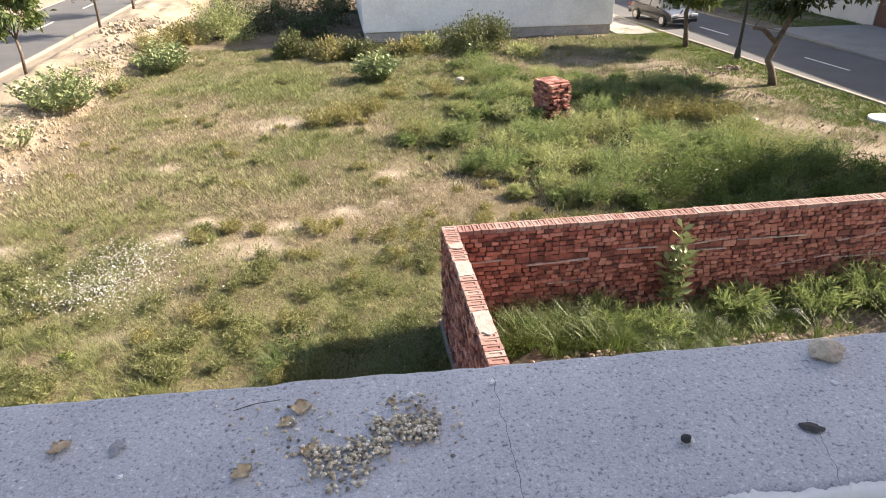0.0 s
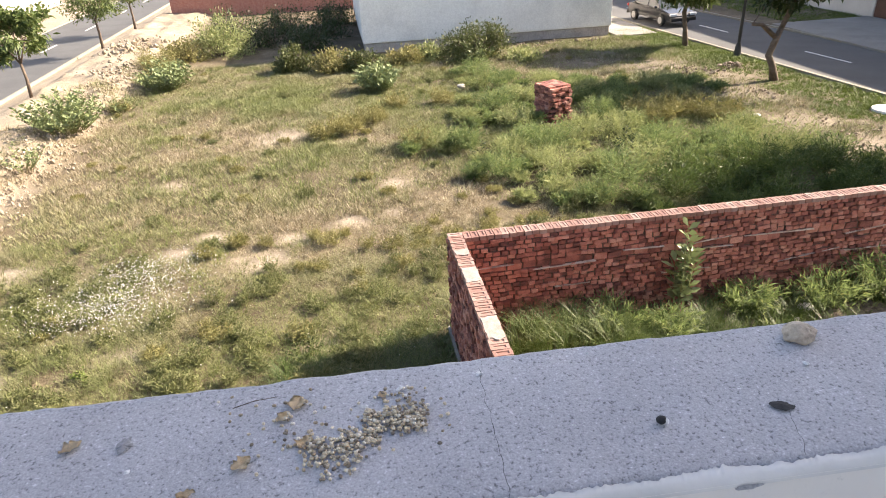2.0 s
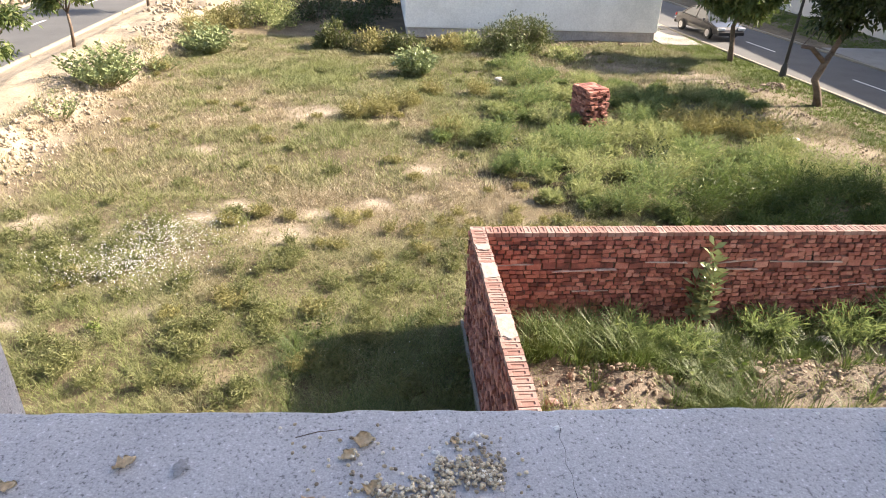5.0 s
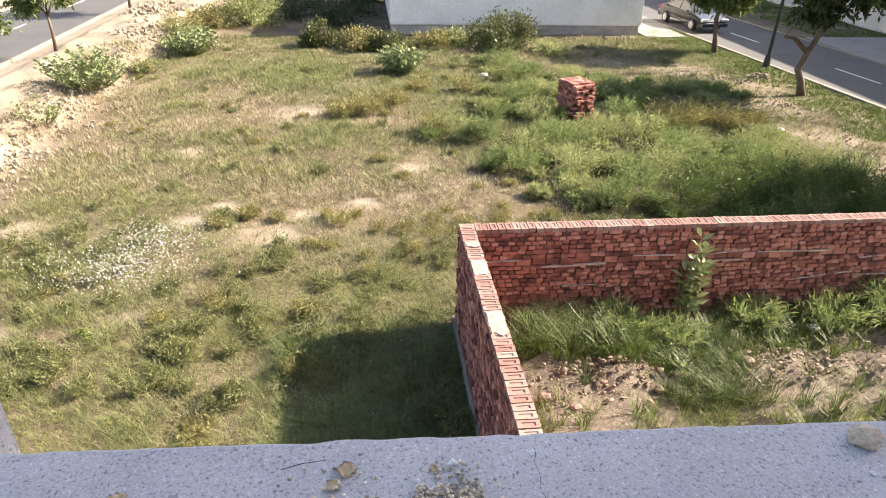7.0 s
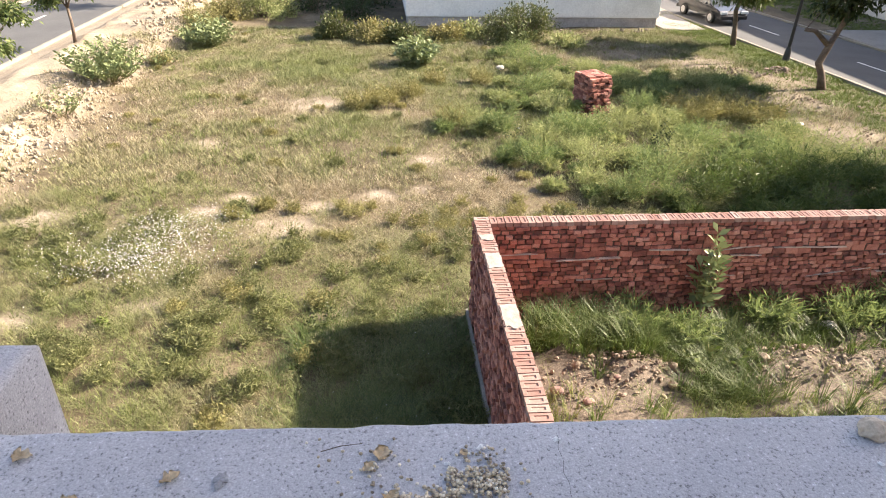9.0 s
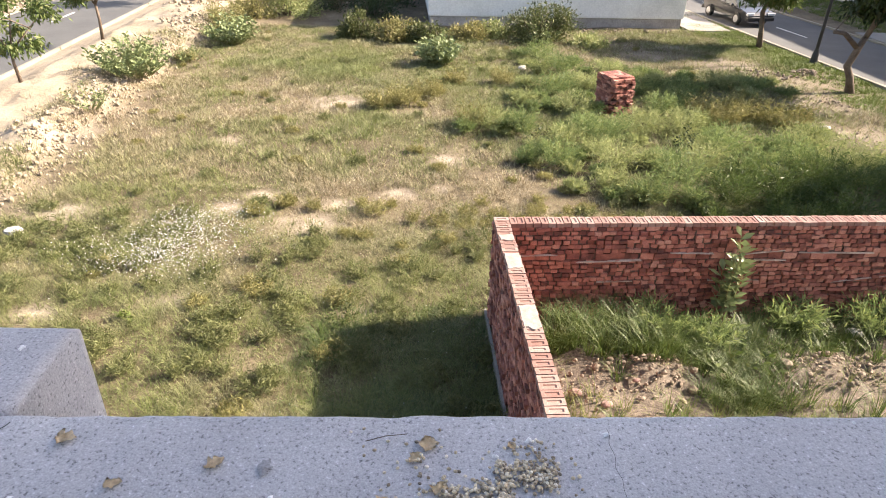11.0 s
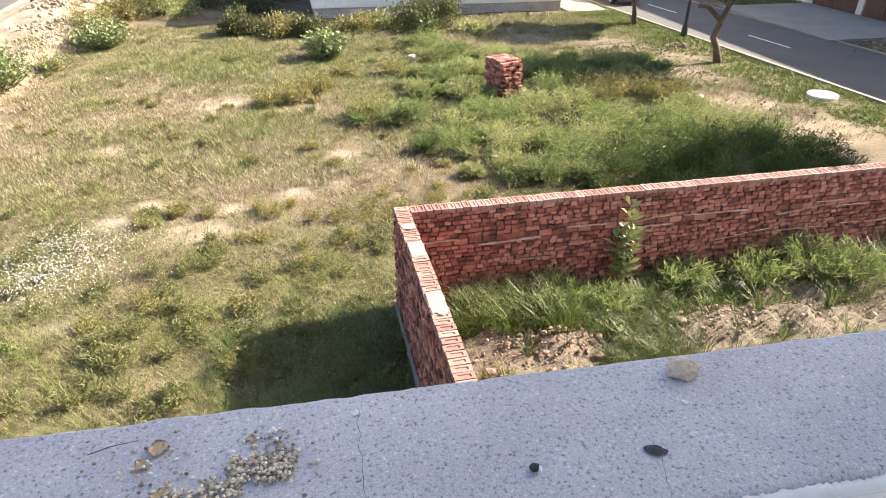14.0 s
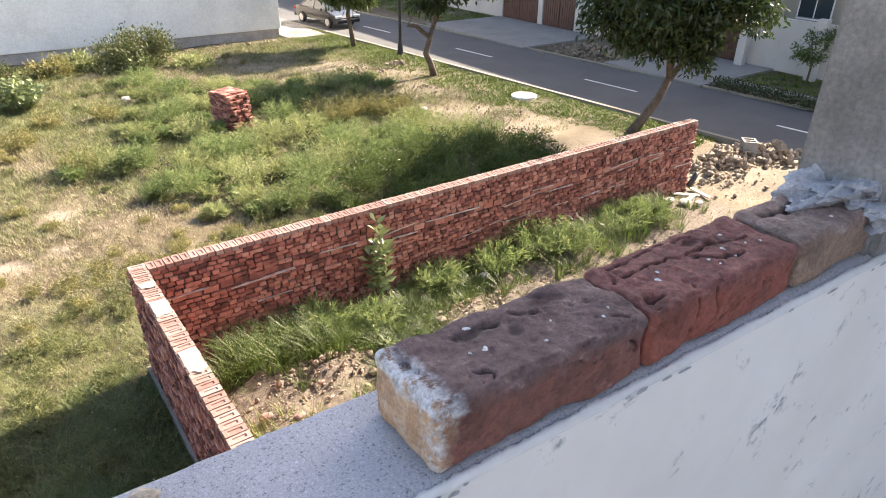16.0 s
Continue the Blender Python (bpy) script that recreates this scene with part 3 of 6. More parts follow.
for name, pick, mat, label in (("tall_weeds", shady, M_REED, "bushy weeds behind the brick wall, leaf colour darkened for tree shade"), ("tall_weeds", bushy[::2], M_WEED, "feathery bright green tall weeds in thick clumps"), ("tall_weeds", bushy[1::2], M_WEED_DEEP, "deeper green feathery weeds between the bright clumps")):
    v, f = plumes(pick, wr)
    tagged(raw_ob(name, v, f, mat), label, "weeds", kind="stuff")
dry = [(8.4, 10.4, 1.2, 0.5), (9.6, 10.8, 1.1, 0.5), (10.6, 10.0, 1.0, 0.45), (-1.4, 12.2, 0.9, 0.45), (-0.5, 12.9, 0.7, 0.35), (-2.2, 11.7, 0.6, 0.35), (0.6, 9.9, 0.6, 0.4), (0.5, 14.6, 0.6, 0.3), (2.2, 14.5, 0.6, 0.35),
       (-10.0, 24.5, 1.2, 0.6), (-9.4, 22.6, 0.9, 0.5), (-10.0, 17.6, 0.5, 0.3)]
M_DRYWEED = leafy("dry_weed", (0.104, 0.104, 0.0333), (0.291, 0.27, 0.104), (0.437, 0.354, 0.177), trans=0.3, rough=0.75, patch=0.6)
v, f = feathery(dry, rs, 1.3, leaf=(0.1, 0.22), wid=(0.014, 0.032))
tagged(raw_ob("tall_weeds", v, f, M_DRYWEED), "yellowing dry weed clumps on the plot", "weeds", kind="stuff")

v, f = feathery(LOWDRY, mr, 2.2, leaf=(0.05, 0.13), wid=(0.008, 0.02))
tagged(raw_ob("low_weeds", v, f, M_DRYWEED), "low mounds of dry yellowish weeds on the plot", "weeds", kind="stuff")
v, f = feathery(LOWGREEN, mr, 2.2, leaf=(0.05, 0.13), wid=(0.008, 0.02))
tagged(raw_ob("low_weeds", v, f, M_FORB), "low mounds of olive-green weeds on the plot", "weeds", kind="stuff")

# reedy growth inside the brick enclosure and by the outer wall foot
def enclosure(x, y):
    d = np.where((x > 0.35) & (y < -0.3), 1.0, 0)
    lane = np.exp(-((y + 0.95 - 0.2 * np.sin(x * 1.3)) / 0.55) ** 2) * smooth01((13.0 - x) / 2)
    lane2 = np.exp(-((y + 3.3) / 0.6) ** 2) * (0.55 + 0.45 * np.sin(x * 2.1)) * smooth01((9 - x) / 2)
    gap = 0.35 + 0.65 * smooth01(0.6 + wobble(x, y, 1.6, 31) * 2.5)
    return d * np.clip(lane + 0.35 * lane2 + 0.02, 0, 1) * gap


v, f = tufts(4400, (0.35, 13), (-5.5, -0.3), rs, 34, (0.3, 0.66), (0.01, 0.02), field=enclosure, seed=51, spread=0.1, contrast=1.3, bend=(0.15, 0.9))
tagged(raw_ob("reed_grass", v, f, M_REED), "lush long-bladed green grass inside the brick enclosure", "grass", kind="stuff")
v, f = tufts(2600, (0.35, 13), (-6, -0.3), rs, 16, (0.1, 0.25), (0.006, 0.012), field=lambda x, y: 0.3 * np.where((x > 0.35) & (y < -0.3), 1, 0) + 0.6 * enclosure(x, y), seed=61)
tagged(raw_ob("grass", v, f, M_GRASS_GREEN), "thin yellow-green grass on the enclosure's soil", "grass", kind="stuff")
v, f = tufts(900, (0.35, 9), (-4.6, -2.4), rs, 24, (0.16, 0.4), (0.008, 0.015), field=lambda x, y: np.exp(-((y + 3.0) / 0.5) ** 2) * np.clip(0.45 + fbm(x, y, 0.9, 171), 0, 1) * np.where(x > 0.4, 1, 0), seed=173, bend=(0.2, 1.0))
tagged(raw_ob("grass", v, f, M_GRASS_GREEN), "loose yellow-green grass before the dug soil", "grass", kind="stuff")
v, f = tufts(260, (2.7, 4.6), (-2.6, -1.2), rs, 26, (0.2, 0.42), (0.009, 0.016), field=lambda x, y: np.exp(-((x - 3.5) / 0.5) ** 2), seed=175, bend=(0.2, 1.0))
tagged(raw_ob("grass", v, f, M_REED), "green grass tuft between the heaps of dug soil", "grass", kind="stuff")
enc = [(6.3, -0.9, 0.6, 0.6), (7.4, -0.8, 0.7, 0.7), (8.0, -1.2, 0.6, 0.65), (5.0, -0.7, 0.5, 0.5), (9.9, -0.9, 0.7, 0.55), (10.6, -1.1, 0.6, 0.5), (2.6, -0.8, 0.5, 0.5), (3.4, -1.1, 0.5, 0.45)]
v, f = plumes(enc, rs)
tagged(raw_ob("tall_weeds", v, f, M_WEED_DEEP), "feathery light green weeds along the brick wall", "weeds", kind="stuff")
v, f = tufts(420, (-2.9, -0.15), (-3.4, -1.6), rs, 20, (0.25, 0.5), (0.007, 0.013), field=lambda x, y: np.exp(-((x + 1.9) / 0.5) ** 2 - ((y + 2.5) / 0.3) ** 2) + 0.25, seed=71)
tagged(raw_ob("reed_grass", v, f, M_GRASS_GREEN), "tall green grass at the foot of the brick wall", "grass", kind="stuff")

# Dark reed blades fill the strip the wall shadows, deepening it by colour.
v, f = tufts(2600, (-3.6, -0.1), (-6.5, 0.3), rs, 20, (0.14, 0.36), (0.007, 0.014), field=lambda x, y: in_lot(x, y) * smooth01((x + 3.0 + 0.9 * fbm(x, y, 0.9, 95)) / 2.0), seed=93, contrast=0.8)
tagged(raw_ob("grass", v, f, M_REED), "thick green grass at the brick wall's foot, coloured dark for shade", "grass", kind="stuff")



def bank(x, y):
    return smooth01((x + 13.2 + 0.8 * fbm(x, y, 0.5, 131)) / 2.2) * smooth01((-9.4 - x) / 0.8) * np.clip(0.25 + 0.8 * fbm(x, y, 0.8, 133), 0, 1)


v, f = tufts(9000, (-13.5, -9.3), (-2, 27), rs, 12, (0.1, 0.32), (0.01, 0.02), field=bank, near=False, seed=135, contrast=0.6, spread=0.14)
meadow("grass", v, f, M_GRASS, "straw-coloured dry grass creeping up the sandy bank", "grass")

def lawn_field(x, y):
    edge = road_x(y) - RW - 0.2
    d = smooth01((edge - x) / 0.15) * smooth01((x - (edge - 3.0) + 0.8 * wobble(x, y, 1.2, 8)) / 0.6)
    return d * np.where((y > 1.8) & (y < 32), 1, 0) * np.where(np.hypot(x - 16, y - 9.1) < 0.55, 0, 1) * (1 - 0.9 * np.exp(-((y - 15.6) / 2.6) ** 2 - ((x - 14.4) / 2.2) ** 2)) * (0.55 + 0.6 * smooth01(0.5 + fbm(x, y, 0.6, 121)))


v, f = tufts(52000, (11.5, 18.2), (1.8, 32), rs, 9, (0.06, 0.14), (0.02, 0.036), field=lawn_field, near=False, seed=81, contrast=0.5)
tagged(raw_ob("lawn", v, f, M_LAWN), "short bright green lawn strip beside the kerb", "lawn", kind="stuff")


# ---------- trees and shrubs ----------
def tree(at, trunk, limbs, crown, leaf_n, leaf, mat, rs, label, clumps=70, droop=0.3, tight=0.12):
    """trunk, limbs: lists of (points, radii) relative to the foot; crown: centre and half-sizes."""
    root = tagged(empty("tree", (at[0], at[1], float(ground_z(at[0], at[1])) - 0.05)), label, "tree", group="street trees")
    bm = bmesh.new()
    tube(bm, *trunk, sides=10)
    part("trunk", bm, M_BARK, root, smooth=True)
    for pts, rad in limbs:
        bm = bmesh.new()
        tube(bm, pts, rad, sides=7)
        part("limb", bm, M_BARK, root, smooth=True)
    (cx, cy, cz), (ax, ay, az_) = crown
    d = rs.normal(size=(clumps, 3))
    d /= np.linalg.norm(d, axis=1, keepdims=True)
    cc = d * (rs.uniform(0.25, 1.0, clumps) ** 0.5)[:, None] * (0.78 + 0.3 * rs.rand(clumps))[:, None]
    bm = bmesh.new()
    for c in cc[::2]:
        tip = Vector((cx + c[0] * ax, cy + c[1] * ay, cz + c[2] * az_))
        foot = min((Vector(q[0][-1]) for q in limbs), key=lambda w: (w - tip).length)
        tube(bm, [foot, foot.lerp(tip, 0.55) + Vector((0, 0, 0.1)), tip], [0.022, 0.014, 0.006], sides=4, cap=False)
    tagged(part("twig_frame", bm, M_BARK, root), kind="stuff")
    k = rs.randint(0, clumps, leaf_n)
    p = cc[k] + rs.normal(0, tight, (leaf_n, 3))
    base = np.array([cx, cy, cz]) + p * [ax, ay, az_]
    dd = rs.normal(size=(leaf_n, 3)) + p * 0.6 - [0, 0, droop]
    v, f = leaf_quads(base, dd, rs.uniform(leaf[0], leaf[1], leaf_n), rs.uniform(leaf[0], leaf[1], leaf_n) * 0.36, rs)
    raw_ob("crown", v, f, mat, root)
    return root


tr = np.random.RandomState(21)
SAPLING = "young street tree with thin trunk and round leafy crown"
tree((-14.1, 20.0), ([(0, 0, 0), (0.05, 0, 0.8), (0.02, 0, 1.5)], [0.075, 0.06, 0.05]),
     [([(0.02, 0, 1.4), (-0.4, 0.1, 2.1)], [0.04, 0.02]), ([(0.02, 0, 1.4), (0.45, -0.1, 2.2)], [0.04, 0.02]), ([(0.02, 0, 1.4), (0, 0.3, 2.6)], [0.045, 0.02])],
     ((0.05, 0, 2.55), (1.45, 1.4, 1.05)), 4600, (0.16, 0.32), M_TREE_PALE, tr, SAPLING, clumps=30, droop=0.5)
tree((-13.9, 12.85), ([(0, 0, 0), (-0.05, 0, 0.6), (-0.02, 0, 1.1)], [0.065, 0.05, 0.045]),
     [([(-0.02, 0, 1.0), (0.7, 0.1, 1.7)], [0.035, 0.015]), ([(-0.02, 0, 1.0), (-0.6, 0.1, 1.8)], [0.035, 0.015]), ([(-0.02, 0, 1.0), (0.1, 0.3, 2.1)], [0.035, 0.015])],
     ((0.1, 0, 1.85), (1.5, 1.4, 1.0)), 2600, (0.13, 0.27), M_TREE_PALE, tr, "small sparse young tree with drooping leaves on the sandy verge", clumps=15, droop=0.9, tight=0.12)
tree((-14.4, 31.0), ([(0, 0, 0), (0.04, 0, 1.0), (0, 0, 1.8)], [0.09, 0.07, 0.055]),
     [([(0, 0, 1.7), (-0.5, 0, 2.5)], [0.04, 0.02]), ([(0, 0, 1.7), (0.5, 0, 2.6)], [0.04, 0.02])], ((0, 0, 3.0), (1.6, 1.5, 1.3)), 3600, (0.12, 0.24), M_TREE_PALE, tr, SAPLING)
tree((-14.5, 38.5), ([(0, 0, 0), (0.04, 0, 1.0), (0, 0, 1.8)], [0.09, 0.07, 0.055]),
     [([(0, 0, 1.7), (-0.5, 0, 2.5)], [0.04, 0.02]), ([(0, 0, 1.7), (0.5, 0, 2.6)], [0.04, 0.02])], ((0, 0, 3.0), (1.6, 1.5, 1.3)), 2600, (0.14, 0.26), M_TREE_PALE, tr, SAPLING)
tree((-24.5, 31.5), ([(0, 0, 0), (0.05, 0, 1.2), (0, 0, 2.2)], [0.13, 0.1, 0.08]),
     [([(0, 0, 2.1), (-0.7, 0, 3.2)], [0.06, 0.03]), ([(0, 0, 2.1), (0.6, 0, 3.2)], [0.06, 0.03])], ((0, 0, 3.8), (1.9, 1.9, 1.4)), 3000, (0.14, 0.26), M_TREE_PALE, tr, "leafy tree across the sunlit lane")
# the leaning tree behind the end of the brick wall
tree((15.88, 3.83), ([(0, 0, 0), (0.3, -0.2, 0.55), (0.62, -0.42, 1.2), (0.8, -0.55, 1.85)], [0.19, 0.145, 0.125, 0.11]),
     [([(0.8, -0.55, 1.75), (0.65, -0.5, 2.6), (0.2, -0.1, 3.7)], [0.1, 0.075, 0.04]), ([(0.8, -0.55, 1.75), (1.15, -0.8, 2.5), (1.9, -1.3, 3.6)], [0.1, 0.07, 0.04]),
      ([(0.8, -0.55, 1.75), (0.95, -0.5, 2.7), (1.0, -0.2, 4.2)], [0.08, 0.06, 0.035])],
     ((0.6, -0.42, 4.75), (2.8, 2.75, 2.65)), 30000, (0.16, 0.3), M_TREE, tr, "leaning tree with a dense dark green crown by the kerb", clumps=170, droop=0.6, tight=0.085)
# the twisted forked tree beside the lamp
tree((15.08, 13.82), ([(0, 0, 0), (-0.16, 0, 0.55), (-0.42, 0, 1.0), (-0.2, 0, 1.7), (-0.1, 0, 2.0)], [0.17, 0.13, 0.13, 0.12, 0.1]),
     [([(-0.2, 0, 1.6), (-0.9, 0, 2.15), (-1.3, 0.0, 2.2)], [0.1, 0.08, 0.07]), ([(-0.12, 0, 1.9), (0.3, 0.1, 2.9), (0.6, 0.2, 4.0), (0.8, 0.2, 4.8)], [0.1, 0.085, 0.06, 0.03]),
      ([(0.5, 0.15, 3.6), (-0.3, 0, 4.6)], [0.055, 0.03])],
     ((0.5, 0.1, 4.5), (2.7, 2.4, 1.7)), 11500, (0.2, 0.36), M_TREE, tr, "tree with a twisted forked trunk and dark crown beside the lamp", clumps=62, droop=0.5, tight=0.1)
tree((15.25, 21.2), ([(0, 0, 0), (-0.1, 0, 0.8), (-0.25, 0, 1.6), (-0.1, 0, 2.2)], [0.14, 0.11, 0.1, 0.08]),
     [([(-0.1, 0, 2.1), (-0.8, 0, 3.0)], [0.06, 0.03]), ([(-0.1, 0, 2.1), (0.7, 0, 3.1)], [0.06, 0.03]), ([(-0.1, 0, 2.1), (0, 0.4, 3.6)], [0.06, 0.03])],
     ((-0.1, 0, 3.6), (2.4, 2.3, 1.8)), 10000, (0.2, 0.36), M_TREE_PALE, tr, "leafy street tree on the green verge near the parked car", clumps=60, droop=0.5, tight=0.1)
tree((27.6, 4.2), ([(0, 0, 0), (0.03, 0, 0.7), (0.0, 0, 1.1)], [0.05, 0.04, 0.03]), [([(0, 0, 1.0), (0.4, 0, 1.6)], [0.02, 0.01]), ([(0, 0, 1.0), (-0.4, 0, 1.7)], [0.02, 0.01])],
     ((0, 0, 1.6), (1.0, 1.0, 0.75)), 1100, (0.12, 0.22), M_TREE_PALE, tr, "small bright green garden sapling across the lane", clumps=24)


def shrub(at, r, h, stems, rs, label, mat=M_SHRUB, leaf=(0.08, 0.15), per=15, name="shrub", wide=0.5):
    """Upright stems set with broad leaves."""
    root = tagged(empty(name, (at[0], at[1], float(ground_z(at[0], at[1])) - 0.03)), label, "shrub")
    bm = bmesh.new()
    base, dirs = [], []
    for k in range(stems):
        a, q = rs.uniform(0, math.tau), r * math.sqrt(rs.rand())
        hh = h * rs.uniform(0.55, 1.05) * (1.05 - 0.4 * (q / r) ** 2)
        p0 = Vector((0.4 * q * math.cos(a), 0.4 * q * math.sin(a), 0))
        p1 = Vector((0.75 * q * math.cos(a), 0.75 * q * math.sin(a), hh * 0.5))
        p2 = Vector((q * math.cos(a), q * math.sin(a), hh))
        tube(bm, [p0, p1, p2], [0.014, 0.01, 0.005], sides=4, cap=False)
        for j in range(per):
            s = 0.25 + 0.75 * j / (per - 1)
            p = p0.lerp(p1, s * 2) if s < 0.5 else p1.lerp(p2, s * 2 - 1)
            b = j * 1.57 + rs.uniform(-0.4, 0.4)
            base.append(p)
            dirs.append((math.cos(b), math.sin(b), rs.uniform(0.2, 0.9)))
    tagged(part("stalk_frame", bm, M_STEM, root), kind="stuff")
    n = len(base)
    L = rs.uniform(leaf[0], leaf[1], n)
    v, f = leaf_quads(np.array([tuple(b) for b in base]), np.array(dirs), L, L * wide, rs)
    raw_ob("foliage", v, f, mat, root)
    return root


WAXY = "waxy grey-green broad-leaved shrub with upright stems on the plot's edge"
shrub((-10.9, 14.6), 1.5, 1.3, 130, tr, WAXY, leaf=(0.1, 0.2))
shrub((-8.9, 20.9), 1.25, 1.25, 100, tr, WAXY, leaf=(0.11, 0.22))
shrub((-10.9, 10.6), 0.8, 0.8, 16, tr, "sparse grey-green shrub at the foot of the sand bank", per=9)
shrub((-10.0, 17.6), 0.8, 0.6, 22, tr, "low sparse grey-green shrub in dry grass", per=9)
shrub((0.05, 17.5), 0.95, 1.15, 75, tr, "waxy grey-green broad-leaved shrub amid low grass", leaf=(0.13, 0.24))
shrub((4.9, 21.4), 1.0, 1.0, 30, tr, "pale-leaved shrub among yellow-green bushes", leaf=(0.09, 0.16))
shrub((-2.5, -0.1), 0.35, 0.35, 14, tr, "small dark weed beside the wall's shadow", mat=M_BUSH, leaf=(0.04, 0.08), per=12, name="weed")
shrub((-6.05, 0.0), 0.22, 0.25, 9, tr, "small bright green weed in the grass", mat=M_LAWN, leaf=(0.06, 0.1), per=8, name="weed")
shrub((6.6, 8.0), 0.4, 0.75, 12, tr, "dark green leafy weed in the tall growth", mat=M_HEDGE, leaf=(0.07, 0.12), per=12, name="weed")
shrub((2.4, 8.6), 0.4, 0.5, 12, tr, "dark green leafy weed in the tall growth", mat=M_HEDGE, leaf=(0.06, 0.1), per=12, name="weed")
# the broad-leaved plant against the wall
wp = shrub((3.85, -0.5), 0.16, 1.9, 5, tr, "tall broad-leaved plant with big pale leaves against the brick wall", leaf=(0.18, 0.3), per=22, name="wall_plant", wide=0.42)
shrub((3.1, -1.1), 0.5, 0.4, 12, tr, "low broad-leaved plant in the enclosure grass", mat=M_REED, leaf=(0.1, 0.18), per=9, name="weed", wide=0.4)
shrub((3.6, -1.7), 0.5, 0.35, 12, tr, "low broad-leaved plant in the enclosure grass", mat=M_REED, leaf=(0.1, 0.18), per=9, name="weed", wide=0.4)


def bush(at, r, h, n, rs, label, mat=M_BUSH, leaf=(0.1, 0.2)):
    root = tagged(empty("bush", (at[0], at[1], float(ground_z(at[0], at[1])) - 0.05)), label, "bush")
    bm = bmesh.new()
    for k in range(26):
        a, q = rs.uniform(0, math.tau), r * math.sqrt(rs.rand())
        tube(bm, [(0.2 * q * math.cos(a), 0.2 * q * math.sin(a), 0), (q * math.cos(a) * 0.8, q * math.sin(a) * 0.8, h * rs.uniform(0.5, 0.9))], [0.018, 0.006], sides=4, cap=False)
    tagged(part("branch_frame", bm, M_BARK, root), kind="stuff")
    c = rs.normal(size=(45, 3))
    c /= np.linalg.norm(c, axis=1, keepdims=True)
    c[:, 2] = np.abs(c[:, 2])
    c *= rs.uniform(0.35, 1.0, (45, 1))
    k = rs.randint(0, 45, n)
    p = c[k] + rs.normal(0, 0.13, (n, 3))
    base = p * [r, r, h]
    base[:, 2] = np.maximum(base[:, 2], 0.03)
    v, f = leaf_quads(base, rs.normal(size=(n, 3)) + p * 0.8 + [0, 0, 0.3], rs.uniform(*leaf, n), rs.uniform(*leaf, n) * 0.4, rs)
    raw_ob("foliage", v, f, mat, root)
    return root


SCRUB = "rounded olive-green scrub bush on the rough plot"
bush((-7.6, 28.0), 1.9, 1.9, 5200, tr, "large sunlit green bush beyond the plot", mat=M_WEED, leaf=(0.1, 0.2))
bush((-9.2, 27.0), 1.3, 1.2, 2600, tr, "yellow-green bush beyond the plot", mat=M_DRYWEED, leaf=(0.1, 0.18))
bush((5.0, 22.2), 1.9, 1.6, 7000, tr, "wide yellow-green bush before the grey building", leaf=(0.1, 0.2))
bush((-3.4, 22.4), 1.0, 1.0, 2600, tr, SCRUB)
bush((-1.6, 21.8), 1.1, 0.9, 2600, tr, SCRUB, mat=M_DRYWEED)
bush((-0.4, 21.4), 1.0, 0.9, 2400, tr, SCRUB)
bush((1.6, 22.4), 1.0, 0.75, 2000, tr, SCRUB, mat=M_DRYWEED)
bush((2.9, 23.0), 0.8, 0.7, 1600, tr, SCRUB, mat=M_WEED)
bush((7.2, 21.2), 1.0, 0.6, 1600, tr, SCRUB, mat=M_WEED)
# Bushes left of the grey building get the dark hedge leaf: shade by colour.
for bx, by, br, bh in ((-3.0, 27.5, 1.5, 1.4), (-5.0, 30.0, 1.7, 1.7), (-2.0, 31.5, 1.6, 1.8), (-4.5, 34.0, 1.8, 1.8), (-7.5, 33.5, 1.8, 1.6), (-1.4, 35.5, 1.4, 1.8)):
    bush((bx, by), br, bh, 2200, tr, "green bush, leaf colour darkened for the building's shade", mat=M_HEDGE, leaf=(0.1, 0.2))


# ---------- road markings and verge ----------
def dash(x0, y0, x1, y1, z):
    bm = bmesh.new()
    d = Vector((y1 - y0, x0 - x1, 0)).normalized() * 0.06
    a, c = Vector((x0, y0, z)), Vector((x1, y1, z))
    vs = [bm.verts.new(p) for p in (a - d, a + d, c + d, c - d)]
    fc = bm.faces.new(vs)
    r = bmesh.ops.extrude_face_region(bm, geom=[fc])
    for e in r["geom"]:
        if isinstance(e, bmesh.types.BMVert):
            e.co.z += 0.004
    bmesh.ops.recalc_face_normals(bm, faces=bm.faces)
    return bm


for k in range(-2, 9):
    y0 = 7.2 + 8.2 * k
    part("lane_dash", dash(road_x(y0), y0, road_x(y0 + 2.6), y0 + 2.6, -0.019), M_ROADPAINT, road_r)
    y0 = 0.6 + 8.2 * k
    part("lane_dash", dash(-18.65, y0, -18.65, y0 + 2.6, -0.049), M_ROADPAINT, road_l)

cover = tagged(empty("manhole_cover", (16.0, 9.1, 0.02)), "round white concrete manhole cover set in the lawn", "manhole cover")
for nm, r0, h0, h1 in (("rim", 0.5, -0.06, 0.035), ("lid", 0.41, 0.035, 0.05)):
    bm = bmesh.new()
    bmesh.ops.create_cone(bm, cap_ends=True, segments=36, radius1=r0, radius2=r0 - 0.012, depth=h1 - h0, matrix=Matrix.Translation((0, 0, (h0 + h1) / 2)))
    part(nm, bm, M_WHITE, cover)


